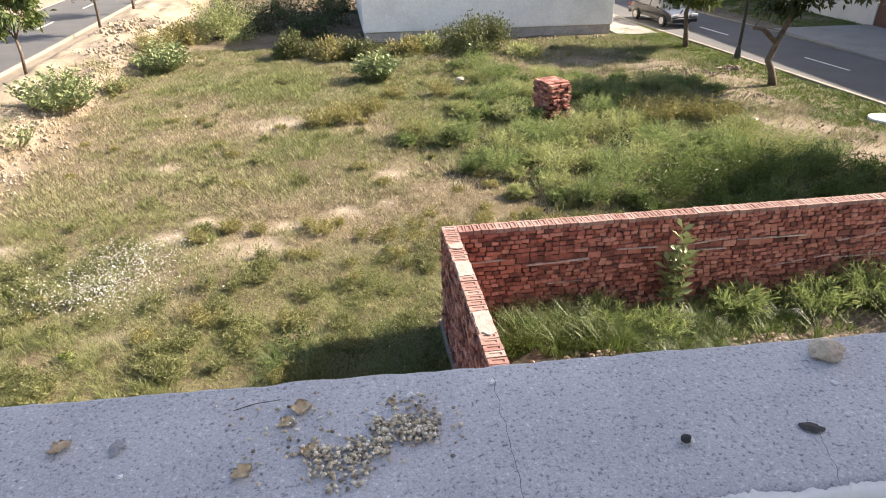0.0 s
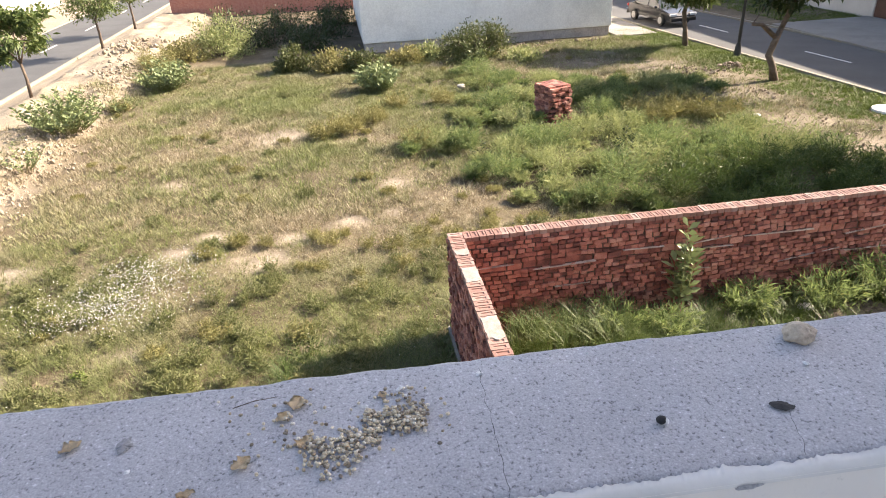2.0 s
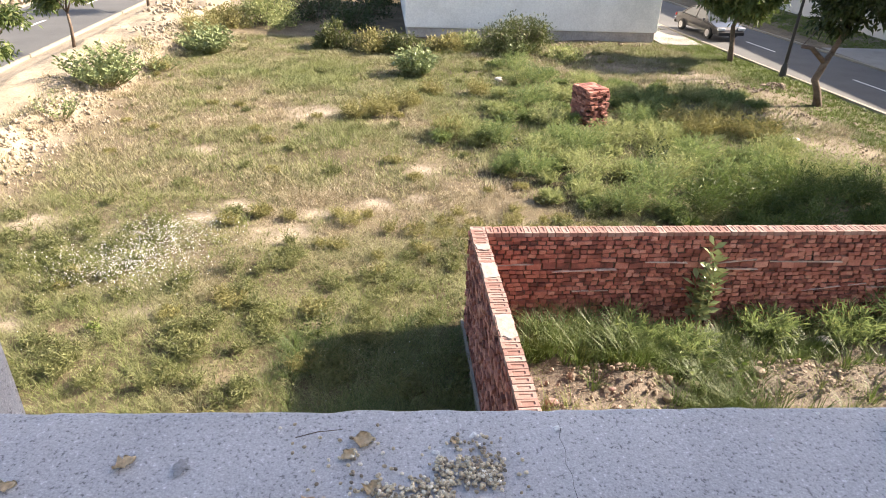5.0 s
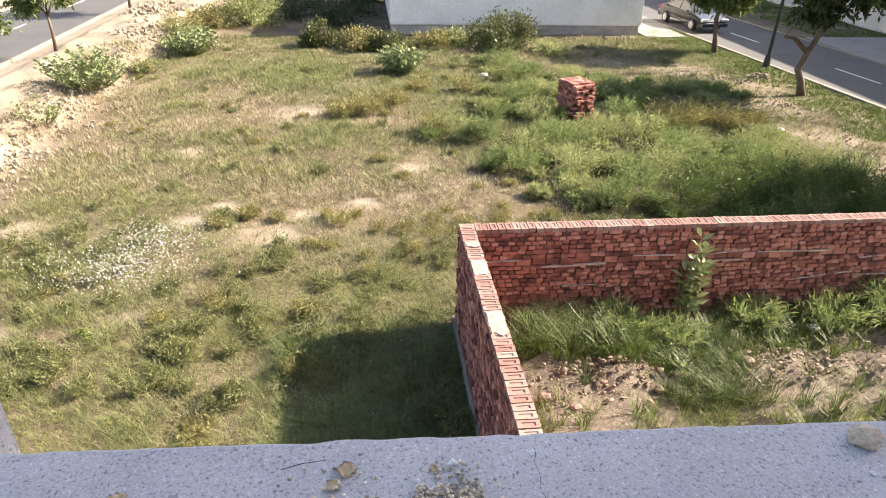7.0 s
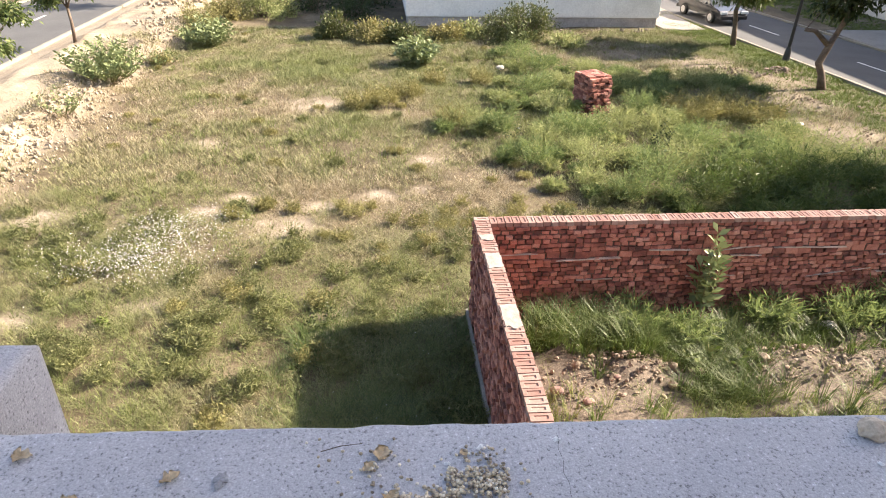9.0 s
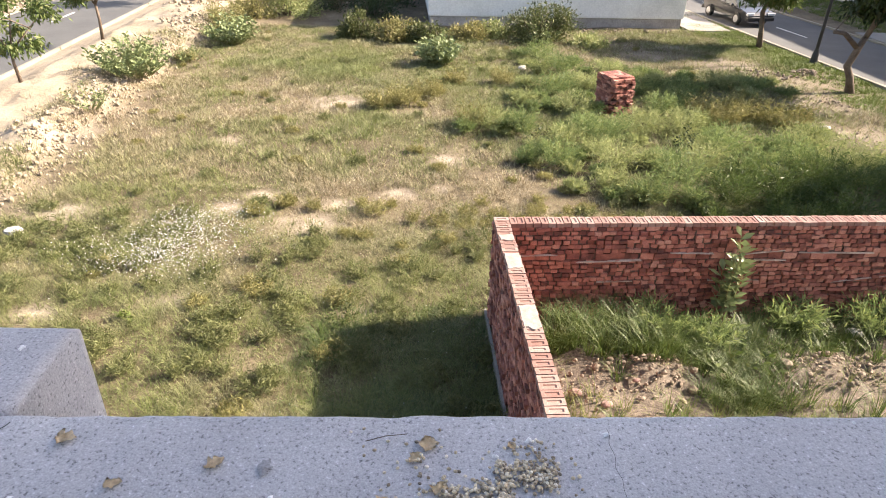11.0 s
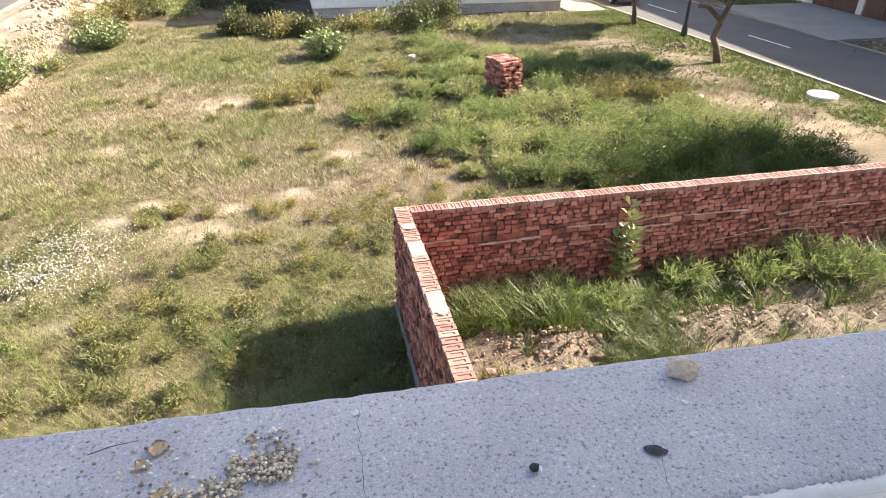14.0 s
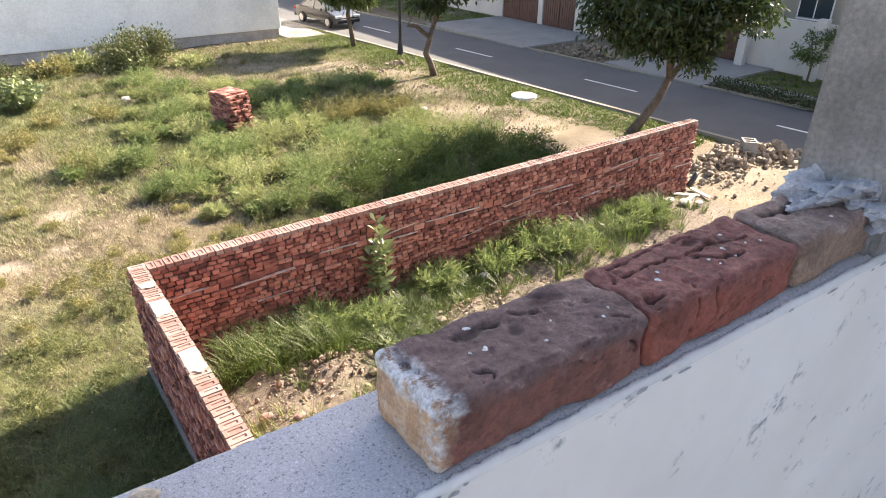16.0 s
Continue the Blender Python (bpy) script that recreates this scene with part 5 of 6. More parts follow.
def car(at, turn):
    """Sedan: length along y, nose towards -y."""
    c = tagged(empty("car", at), "parked dark grey sedan half on the forecourt", "car")
    c.rotation_euler = (0, 0, radians(turn))
    # side profile: y, z of the lower body, then the cabin, each lofted with a tumblehome
    low = [(-2.2, 0.32), (-2.25, 0.55), (-2.1, 0.72), (-1.25, 0.88), (1.6, 0.95), (2.15, 0.92), (2.22, 0.6), (2.15, 0.32)]
    cabin = [(-1.2, 0.86), (-0.45, 1.38), (0.1, 1.45), (0.75, 1.42), (1.62, 0.94)]
    for nm, prof, hw0, hw1, mat in (("body", low, 0.86, 0.84, m_paint), ("cabin", cabin, 0.8, 0.6, M_GLASS)):
        bm = bmesh.new()
        zs = [p[1] for p in prof]
        L, R = [], []
        for y, z in prof:
            q = (z - min(zs)) / (max(zs) - min(zs))
            w = hw0 + (hw1 - hw0) * q - (0.1 if abs(y) > 2.1 else 0)
            L.append(bm.verts.new((-w, y, z)))
            R.append(bm.verts.new((w, y, z)))
        n = len(prof)
        for k in range(n):
            bm.faces.new((L[k], L[(k + 1) % n], R[(k + 1) % n], R[k]))
        bm.faces.new(L[::-1])
        bm.faces.new(R)
        bmesh.ops.recalc_face_normals(bm, faces=bm.faces)
        bmesh.ops.bevel(bm, geom=bm.edges[:], offset=0.05, segments=2, affect="EDGES", clamp_overlap=True)
        part(nm, bm, mat, c)
    bm = bmesh.new()
    box(bm, (-0.58, -0.42, 1.38), (0.58, 0.8, 1.47))
    bmesh.ops.bevel(bm, geom=bm.edges[:], offset=0.035, segments=2, affect="EDGES")
    part("roof", bm, m_paint, c)
    for sx in (-1, 1):
        for y0, z0, y1, z1 in ((-1.18, 0.88, -0.42, 1.4), (0.12, 0.92, 0.14, 1.42), (1.58, 0.95, 0.76, 1.42)):
            bm = bmesh.new()
            tube(bm, [(sx * 0.79, y0, z0), (sx * 0.605, y1, z1)], [0.035, 0.03], sides=6)
            part("pillar", bm, m_paint, c)
        boxed("mirror", (sx * 0.95 - 0.08, -0.95, 0.9), (sx * 0.95 + 0.08, -0.82, 1.02), m_paint, c, bevel=0.03)
        boxed("headlight", (sx * 0.62 - 0.2, -2.27, 0.58), (sx * 0.62 + 0.2, -2.12, 0.72), m_clear, c, bevel=0.03)
        boxed("tail_light", (sx * 0.64 - 0.16, 2.12, 0.7), (sx * 0.64 + 0.16, 2.24, 0.86), m_red, c, bevel=0.03)
        for y in (-1.35, 1.35):
            w = empty("wheel", (sx * 0.78, y, 0.31))
            w.parent = c
            for nm, r, d, mat in (("tyre", 0.31, 0.2, M_TYRE), ("rim", 0.21, 0.215, M_RIM)):
                bm = bmesh.new()
                bmesh.ops.create_cone(bm, cap_ends=True, segments=24, radius1=r, radius2=r, depth=d, matrix=Matrix.Rotation(math.pi / 2, 4, "Y"))
                bmesh.ops.bevel(bm, geom=[e for e in bm.edges if not e.is_manifold or e.calc_face_angle(0) > 1], offset=0.02, segments=2, affect="EDGES")
                part(nm, bm, mat, w)
    boxed("bumper", (-0.8, -2.3, 0.3), (0.8, -2.14, 0.5), M_DARKMETAL, c, bevel=0.04)
    boxed("bumper", (-0.8, 2.12, 0.3), (0.8, 2.27, 0.52), m_paint, c, bevel=0.04)
    return c


car((17.25, 28.2, 0.0), 8)


# ---------- the terrace we look from ----------
terrace = tagged(empty("terrace_building", (0, 0, 0)), "house front below a cement-topped terrace parapet", "building")
boxed("facade", (-7, -8.905, -0.2), (12, -8.787, 5.95), M_RENDER, terrace)
# Floor and back wall stay unseen; their white bounces light onto the parapet face.
boxed("floor_slab", (-7, -13, 5.05), (12, -8.915, 5.2), M_WHITE, terrace)
boxed("back_wall", (-7, -13.2, -0.2), (12, -13, 9.0), M_WHITE, terrace)
# Block hidden behind the column, added to keep the sun off the parapet.
boxed("projecting_bay", (2.0, -13, 5.2), (12, -7.9, 10.5), M_RENDER, terrace)

parapet = tagged(empty("parapet", (0, 0, 0)), "terrace parapet with a weathered grey cement top and white-painted inner face", "parapet")


def worn_slab(name, lo, hi, mat, parent, seed, nx_, ny_, label=""):
    """A cement block with rounded, slightly chipped arrises and an uneven top."""
    bm = bmesh.new()
    box(bm, lo, hi)
    bmesh.ops.subdivide_edges(bm, edges=[e for e in bm.edges if abs((e.verts[0].co - e.verts[1].co).x) > 0.01], cuts=nx_, use_grid_fill=True)
    bmesh.ops.bevel(bm, geom=[e for e in bm.edges if e.calc_face_angle(0) > 1 and abs((e.verts[0].co - e.verts[1].co).x) > 1e-4], offset=0.006, segments=3, affect="EDGES", profile=0.5)
    for vv in bm.verts:
        p = vv.co
        edge = 1.0 if (abs(p.z - hi[2]) < 0.007) else 0.25
        vv.co.z += edge * (0.0005 * noise.noise(p * 30) + 0.0011 * noise.noise(p * 110 + Vector((seed, 0, 0))))
        vv.co.y += 0.0012 * noise.noise(p * 60 + Vector((0, seed, 0)))
    return part(name, bm, mat, parent, label, smooth=True)


worn_slab("cement_top", (-6.9, -8.909, 5.95), (-0.2, -8.793, 6.21), M_PARAPET, parapet, 3, 900, 1)
worn_slab("wing", (-6.9, -8.791, 5.0), (-1.655, -8.701, 6.2095), M_PARAPET, parapet, 9, 500, 1)
# the column that rises from the parapet, and the wall beyond it
column = tagged(empty("column", (0, 0, 0)), "rough grey cement column rising from the parapet", "column")
bm = bmesh.new()
box(bm, (-0.287, -8.909, 5.95), (0.5, -8.793, 9.5))
bmesh.ops.bevel(bm, geom=bm.edges[:], offset=0.008, segments=2, affect="EDGES")
part("shaft", bm, M_COLUMN, column)
M_MORTARHEAP = surface("grey_mortar", [(0.3, (0.33, 0.33, 0.35)), (0.7, (0.5, 0.5, 0.52))], scale=25, fine=250, relief=0.003, vary=0.25)
heap = stone("mortar_lump", (-0.22, -8.883, 6.262), (0.27, 0.125, 0.085), M_MORTARHEAP, 41, "set grey mortar heaped between bricks and column", "mortar", rough=0.42, sub=5)
stone("mortar_lump", (-0.175, -8.805, 6.215), (0.14, 0.06, 0.07), M_MORTARHEAP, 43, "rough grey mortar at the column's foot", "mortar", rough=0.42, sub=5)


def paint_material():
    m, nt, b = base_mat("chipped_white_paint", 0.6)
    n1 = noise_tex(nt, 11, 8, 0.72, distort=0.4)
    n2 = noise_tex(nt, 55, 5, 0.7)
    chip = nt.nodes.new("ShaderNodeMath")
    chip.operation = "MULTIPLY"
    nt.links.new(ramp(nt, n1, [(0.56, (0, 0, 0)), (0.66, (1, 1, 1))]), chip.inputs[0])
    nt.links.new(ramp(nt, n2, [(0.5, (0, 0, 0)), (0.58, (1, 1, 1))]), chip.inputs[1])
    white = ramp(nt, noise_tex(nt, 4, 5), [(0.3, (0.76, 0.73, 0.69)), (0.7, (0.86, 0.835, 0.8))])
    nt.links.new(mix(nt, chip.outputs[0], white, (0.27, 0.27, 0.28)), b.inputs["Base Color"])
    bump(nt, b, n2, 0.0006)
    return m


M_PAINT = paint_material()
bm = bmesh.new()
box(bm, (-6.9, -8.915, 5.2), (0.3, -8.911, 6.2055))
part("painted_face", bm, M_PAINT, parapet, "chipped white painted inner face")
# paint that laps onto the top, with a ragged edge
vs, fs = [], []
N = 2600
for k in range(N + 1):
    x = -2.6 + 2.35 * k / N
    w = 0.0022 + 0.0022 * noise.noise(Vector((x * 25, 0, 0))) + 0.0018 * noise.noise(Vector((x * 140, 3, 0))) + 0.0012 * noise.noise(Vector((x * 420, 5, 0)))
    w = max(w, 0.0002)
    vs += [(x, -8.9154, 6.2035), (x, -8.9148, 6.2062), (x, -8.9128, 6.2085), (x, -8.9115 + w, 6.2098 + 0.4 * w), (x, -8.9115 + w, 6.2065)]
for k in range(N):
    for j in range(4):
        o = 5 * k + j
        fs.append((o, o + 1, o + 6, o + 5))
raw_ob("paint_lip", vs, fs, M_WHITE, parapet, smooth=True)


# ---------- small things on the parapet ----------
TOP = 6.2108
M_STAIN = surface("black_soot", [(0.3, (0.018, 0.018, 0.02)), (0.7, (0.04, 0.04, 0.042))], scale=60, fine=400, relief=0.0004)
M_DAMP = surface("grey_damp_stain", [(0.3, (0.2, 0.2, 0.215)), (0.7, (0.32, 0.32, 0.335))], scale=300, fine=700, relief=0.0004)
M_DROP = surface("white_lime_spot", [(0.3, (0.62, 0.63, 0.64)), (0.7, (0.8, 0.8, 0.8))], scale=80, fine=400, relief=0.0003)
M_CRACK = surface("crack_shadow", [(0.3, (0.02, 0.02, 0.022)), (0.7, (0.04, 0.04, 0.042))], scale=80, fine=400, relief=0)
M_DRYLEAF = surface("dry_leaf", [(0.3, (0.45, 0.29, 0.15)), (0.45, (0.72, 0.56, 0.36)), (0.7, (0.86, 0.74, 0.55))], scale=90, fine=600, relief=0.0002, rough=0.6, vary=0.2)
M_SEED = surface("tan_seed", [(0.1, (0.13, 0.1, 0.085)), (0.35, (0.38, 0.3, 0.2)), (0.7, (0.66, 0.56, 0.4)), (0.95, (0.85, 0.8, 0.72))], scale=200, fine=900, relief=0, rough=0.4, vary=0.4, by="island")


def blot(name, x, y, rx, ry, mat, seed, turn=0.0, thick=0.0006, z=TOP, parent=parapet, ragged=0.3):
    """A thin irregular patch lying on the cement."""
    bm = bmesh.new()
    n = 26
    ring = []
    for k in range(n):
        a = math.tau * k / n
        q = 1 + ragged * noise.noise(Vector((math.cos(a) * 1.6 + seed, math.sin(a) * 1.6, seed))) + 0.5 * ragged * noise.noise(Vector((math.cos(a) * 5, math.sin(a) * 5 + seed, 1)))
        u, w = rx * q * math.cos(a), ry * q * math.sin(a)
        ring.append(bm.verts.new((x + u * math.cos(turn) - w * math.sin(turn), y + u * math.sin(turn) + w * math.cos(turn), z + 0.0002)))
    c = bm.verts.new((x, y, z + thick + 0.0006))
    for k in range(n):
        bm.faces.new((ring[k], ring[(k + 1) % n], c))
    return part(name, bm, mat, parent)


blot("soot_spot", -1.122, -8.869, 0.0068, 0.0038, M_STAIN, 2, -0.35)
blot("damp_spot", -1.487, -8.824, 0.0042, 0.0048, M_DAMP, 5, ragged=0.7)
for k, (x, y, s) in enumerate(((-1.282, -8.805, 0.0045), (-1.331, -8.808, 0.0045), (-1.329, -8.816, 0.003), (-1.085, -8.838, 0.004), (-1.353, -8.82, 0.004), (-1.35, -8.828, 0.003), (-1.21, -8.80, 0.002), (-1.16, -8.82, 0.0022), (-1.12, -8.80, 0.002),
                               (-1.24, -8.86, 0.002), (-1.48, -8.845, 0.003), (-1.677, -8.709, 0.005), (-1.262, -8.874, 0.002), (-1.135, -8.85, 0.002), (-1.62, -8.84, 0.003), (-1.44, -8.8, 0.0018), (-1.55, -8.86, 0.0025))):
    blot("lime_spot", x, y, s * 0.6, s * 0.4, M_DROP, 10 + k, k * 0.7, ragged=0.6)


# Flat dark strip on the cement: a crack's inner shade put into colour.
def crack(pts, w, seed):
    bm = bmesh.new()
    P = []
    for a, c in zip(pts, pts[1:]):
        for j in range(14):
            t = j / 14
            x, y = a[0] + (c[0] - a[0]) * t, a[1] + (c[1] - a[1]) * t
            P.append((x + 0.0022 * noise.noise(Vector((y * 110, seed, 0))), y, w * (0.6 + 0.6 * abs(noise.noise(Vector((y * 200, 0, seed)))))))
    for (x0, y0, w0), (x1, y1, w1) in zip(P, P[1:]):
        vs_ = [bm.verts.new((q, r, TOP + 0.0007)) for q, r in ((x0 - w0, y0), (x0 + w0, y0), (x1 + w1, y1), (x1 - w1, y1))]
        bm.faces.new(vs_)
    return part("crack", bm, M_CRACK, parapet)


crack([(-1.281, -8.80), (-1.283, -8.83), (-1.284, -8.86), (-1.287, -8.905)], 0.00018, 1)
crack([(-1.121, -8.874), (-1.125, -8.885), (-1.132, -8.907)], 0.00016, 2)
crack([(-1.648, -8.783), (-1.656, -8.795), (-1.652, -8.815), (-1.672, -8.835)], 0.0007, 3)


def dry_leaf(at, size, turn, seed, label, curl=0.18):
    """A curled papery leaf with a ragged outline and a midrib fold."""
    bm = bmesh.new()
    nu, nv = 12, 6
    grid = []
    for i in range(nu + 1):
        row = []
        for j in range(nv + 1):
            u, w = i / nu, 2 * j / nv - 1
            half = 0.36 * math.sin(math.pi * min(0.98, 0.04 + u * 0.96)) ** 0.7 * (1 + 1.1 * noise.noise(Vector((u * 4, w * 1.5, seed))) + 0.5 * noise.noise(Vector((u * 13, w * 3, seed))))
            x = u - 0.5
            y = w * half
            z = 0.06 + curl * (abs(w) * half) ** 1.3 + 0.28 * curl * (u - 0.45) ** 2 + 0.16 * noise.noise(Vector((u * 3, w * 2, seed + 4))) + 0.08 * abs(w)
            row.append(bm.verts.new((x * size, y * size, max(0.004, z) * size)))
        grid.append(row)
    for i in range(nu):
        for j in range(nv):
            bm.faces.new((grid[i][j], grid[i + 1][j], grid[i + 1][j + 1], grid[i][j + 1]))
    bmesh.ops.solidify(bm, geom=bm.faces[:], thickness=0.00012)
    ob = tagged(mesh_ob("dry_leaf", bm, M_DRYLEAF, smooth=True), label, "leaf", group="dry leaves on the parapet")
    ob.matrix_world = pose(at[0], at[1], TOP, 0, 0, turn)
    return ob


DL = "curled dry tan leaf on the cement parapet"
for k, (x, y, s, a) in enumerate(((-1.392, -8.81, 0.017, 70), (-1.4, -8.82, 0.014, 40), (-1.516, -8.82, 0.018, 35), (-1.42, -8.852, 0.017, 40), (-1.387, -8.843, 0.015, 55), (-1.446, -8.867, 0.014, 0), (-1.608, -8.797, 0.018, -10), (-1.568, -8.833, 0.014, 20),
                                  (-1.694, -8.729, 0.014, 20), (-1.62, -8.85, 0.016, 80), (-1.342, -8.812, 0.009, 120))):
    dry_leaf((x, y), s * 0.68, a, 3 * k + 1, DL)


def lobed_leaf(at, lobes, turn, label, seed):
    """A big papery leaf torn into pointed, channelled lobes that rise from one stalk."""
    bm = bmesh.new()
    for ang, L, w in lobes:
        rows, n = [], 10
        ca, sa = math.cos(radians(ang)), math.sin(radians(ang))
        for i in range(n + 1):
            u = i / n
            half = w * math.sin(math.pi * (0.1 + 0.86 * u)) ** 0.8 * (1 + 0.35 * noise.noise(Vector((u * 6, ang, seed))))
            bend = 0.12 * L * noise.noise(Vector((u * 2.5, seed, ang)))
            z0 = 0.001 + L * (0.2 * u - 0.16 * u * u) + 0.06 * L * noise.noise(Vector((u * 4, ang, seed + 2)))
            row = []
            for k in (-1, -0.4, 0.4, 1):
                px, py = u * L, k * half + bend
                row.append(bm.verts.new((px * ca - py * sa, px * sa + py * ca, max(0.0004, z0 + 0.35 * half * k * k))))
            rows.append(row)
        for r0, r1 in zip(rows, rows[1:]):
            for k in range(3):
                bm.faces.new((r0[k], r1[k], r1[k + 1], r0[k + 1]))
    bmesh.ops.solidify(bm, geom=bm.faces[:], thickness=0.00015)
    ob = tagged(mesh_ob("dry_leaf", bm, M_PALELEAF, smooth=True), label, "leaf", group="dry leaves on the parapet")
    ob.matrix_world = pose(at[0], at[1], TOP, 0, 0, turn)
    return ob


M_PALELEAF = surface("pale_dry_leaf", [(0.3, (0.5, 0.38, 0.24)), (0.5, (0.66, 0.56, 0.4)), (0.7, (0.76, 0.68, 0.53))], scale=60, fine=500, relief=0.0002, rough=0.6)
lobed_leaf((-1.704, -8.786), ((2, 0.034, 0.0042), (28, 0.043, 0.0036), (55, 0.034, 0.0036), (82, 0.03, 0.004), (-35, 0.016, 0.004)), 10, "large torn pale dry leaf lying across the parapet corner", 77)

pebble = stone("pebble", (-1.073, -8.813, TOP + 0.004), (0.022, 0.016, 0.013), surface("beige_pebble", [(0.3, (0.42, 0.34, 0.26)), (0.7, (0.58, 0.5, 0.4))], scale=60, fine=300, relief=0.0015), 51, "rough beige pebble on the cement parapet", "pebble", rough=0.35, sub=3)
snail = tagged(empty("snail_shell", (-1.193, -8.868, TOP)), "tiny black and white snail shell on the cement", "shell")
stone("shell", (0, 0, 0.0022), (0.0058, 0.005, 0.005), M_STAIN, 52, parent=snail, sub=3, rough=0.12)
stone("lip", (0.0026, -0.001, 0.0018), (0.003, 0.0034, 0.003), M_DROP, 53, parent=snail, sub=2, rough=0.2)

# the heap of seeds, thick in the middle and scattered at the edges
sr = np.random.RandomState(9)
bm0 = bmesh.new()
bmesh.ops.create_icosphere(bm0, subdivisions=2, radius=0.5)
bv = np.array([tuple(q.co) for q in bm0.verts])
bf = np.array([[w.index for w in q.verts] for q in bm0.faces])
bm0.free()
lobes = [(-1.372, -8.853, 0.013, 0.010, 130), (-1.358, -8.845, 0.010, 0.008, 70), (-1.343, -8.834, 0.009, 0.009, 85), (-1.33, -8.838, 0.009, 0.008, 75), (-1.324, -8.832, 0.006, 0.009, 40), (-1.385, -8.838, 0.012, 0.006, 16), (-1.333, -8.815, 0.012, 0.006, 12),
         (-1.37, -8.868, 0.008, 0.005, 14), (-1.36, -8.835, 0.05, 0.025, 46), (-1.41, -8.81, 0.025, 0.015, 9)]
out = []
for cx, cy, sx, sy, cnt in lobes:
    for k in range(int(cnt * 1.35)):
        x, y = cx + sr.uniform(-1.2, 1.2) * sx, cy + sr.uniform(-1.1, 1.1) * sy
        if y > -8.79 or y < -8.9:
            continue
        s = sr.uniform(0.0016, 0.0023)
        a = sr.uniform(0, math.tau)
        p = bv * [s * 1.25, s, s * 0.85]
        p = np.stack([p[:, 0] * math.cos(a) - p[:, 1] * math.sin(a), p[:, 0] * math.sin(a) + p[:, 1] * math.cos(a), p[:, 2]], 1)
        out.append((p + [x, y, TOP + s * 0.4 + (sr.rand() < 0.25) * s * 0.6], bf))
v, f = join(out)
tagged(raw_ob("spilled_seeds", v, f, M_SEED, smooth=True), "small heap of tan dried seeds spilled on the parapet", "seeds", kind="stuff")
bm = bmesh.new()
tube(bm, [(-1.43, -8.806, TOP + 0.0008), (-1.418, -8.803, TOP + 0.0016), (-1.405, -8.801, TOP + 0.0008)], [0.0003, 0.0003, 0.0002], sides=5)
tagged(mesh_ob("twig", bm, M_BARK), "thin dark dry twig on the cement", "twig")


def math_node(nt, op, a, c):
    m = nt.nodes.new("ShaderNodeMath")
    m.operation = op
    m.use_clamp = op != "ADD"
    for sock, val in zip(m.inputs, (a, c)):
        if hasattr(val, "links"):
            nt.links.new(val, sock)
        else:
            sock.default_value = val
    return m.outputs[0]


def span(nt, val, lo, hi):
    r = nt.nodes.new("ShaderNodeMapRange")
    r.inputs[1].default_value, r.inputs[2].default_value = lo, hi
    nt.links.new(val, r.inputs[0])
    return r.outputs[0]


def old_brick_material(name, side, top, dust, end=False):
    """Fired clay: redder sides, a grimy weathered bed on top, dust in patches, black in the cracks."""
    m, nt, b = base_mat(name, 0.8)
    oc = nt.nodes.new("ShaderNodeTexCoord").outputs["Object"]
    n1, n2, n3, n4 = noise_tex(nt, 16, 8, 0.7, oc, distort=0.6), noise_tex(nt, 170, 6, 0.75, oc), noise_tex(nt, 34, 7, 0.75, oc), noise_tex(nt, 70, 5, 0.7, oc)
    sp = nt.nodes.new("ShaderNodeSeparateXYZ")
    nt.links.new(oc, sp.inputs[0])
    k = lambda c, q: tuple(min(1, q * a) for a in c)
    sides = ramp(nt, n1, [(0.3, k(side, 0.45)), (0.48, side), (0.6, k(side, 0.7)), (0.72, k(side, 1.35))])
    tops = ramp(nt, n3, [(0.3, k(top, 0.5)), (0.5, top), (0.66, k(top, 1.5))])
    grime = span(nt, math_node(nt, "ADD", sp.outputs[2], math_node(nt, "MULTIPLY", n1, 0.034)), 0.028, 0.044)
    col = mix(nt, grime, sides, tops)
    col = mix(nt, math_node(nt, "MULTIPLY", span(nt, n3, 0.58, 0.68), 0.7), col, dust)
    if end:
        # the bleached tan end and a smear of grey mortar over its arris
        reach = math_node(nt, "ADD", sp.outputs[0], math_node(nt, "MULTIPLY", n1, 0.05))
        tan = ramp(nt, n3, [(0.3, (0.3, 0.15, 0.085)), (0.5, (0.52, 0.33, 0.2)), (0.68, (0.62, 0.5, 0.38))])
        col = mix(nt, math_node(nt, "MULTIPLY", span(nt, reach, -0.068, -0.083), 0.95), col, tan)
        smear = math_node(nt, "MULTIPLY", span(nt, reach, -0.062, -0.073), span(nt, math_node(nt, "ADD", sp.outputs[2], math_node(nt, "MULTIPLY", n4, 0.022)), 0.026, 0.034))
        low = math_node(nt, "MULTIPLY", span(nt, reach, -0.07, -0.082), math_node(nt, "MULTIPLY", span(nt, sp.outputs[1], -0.018, -0.036), span(nt, n4, 0.44, 0.56)))
        smear = math_node(nt, "MAXIMUM", math_node(nt, "MULTIPLY", smear, span(nt, n4, 0.4, 0.5)), math_node(nt, "MULTIPLY", low, 0.8))
        col = mix(nt, smear, col, ramp(nt, n2, [(0.3, (0.42, 0.43, 0.45)), (0.7, (0.7, 0.7, 0.71))]))
    col = mix(nt, 1.0, col, ramp(nt, n2, [(0.28, (0.5,) * 3), (0.45, (0.95,) * 3), (0.72, (1.3,) * 3)]), "MULTIPLY")
    att = nt.nodes.new("ShaderNodeAttribute")
    att.attribute_name = "crack"
    col = mix(nt, att.outputs["Fac"], col, (0.016, 0.011, 0.011))
    nt.links.new(col, b.inputs["Base Color"])
    bump(nt, b, math_node(nt, "ADD", n2, n4), 0.0028)
    return m


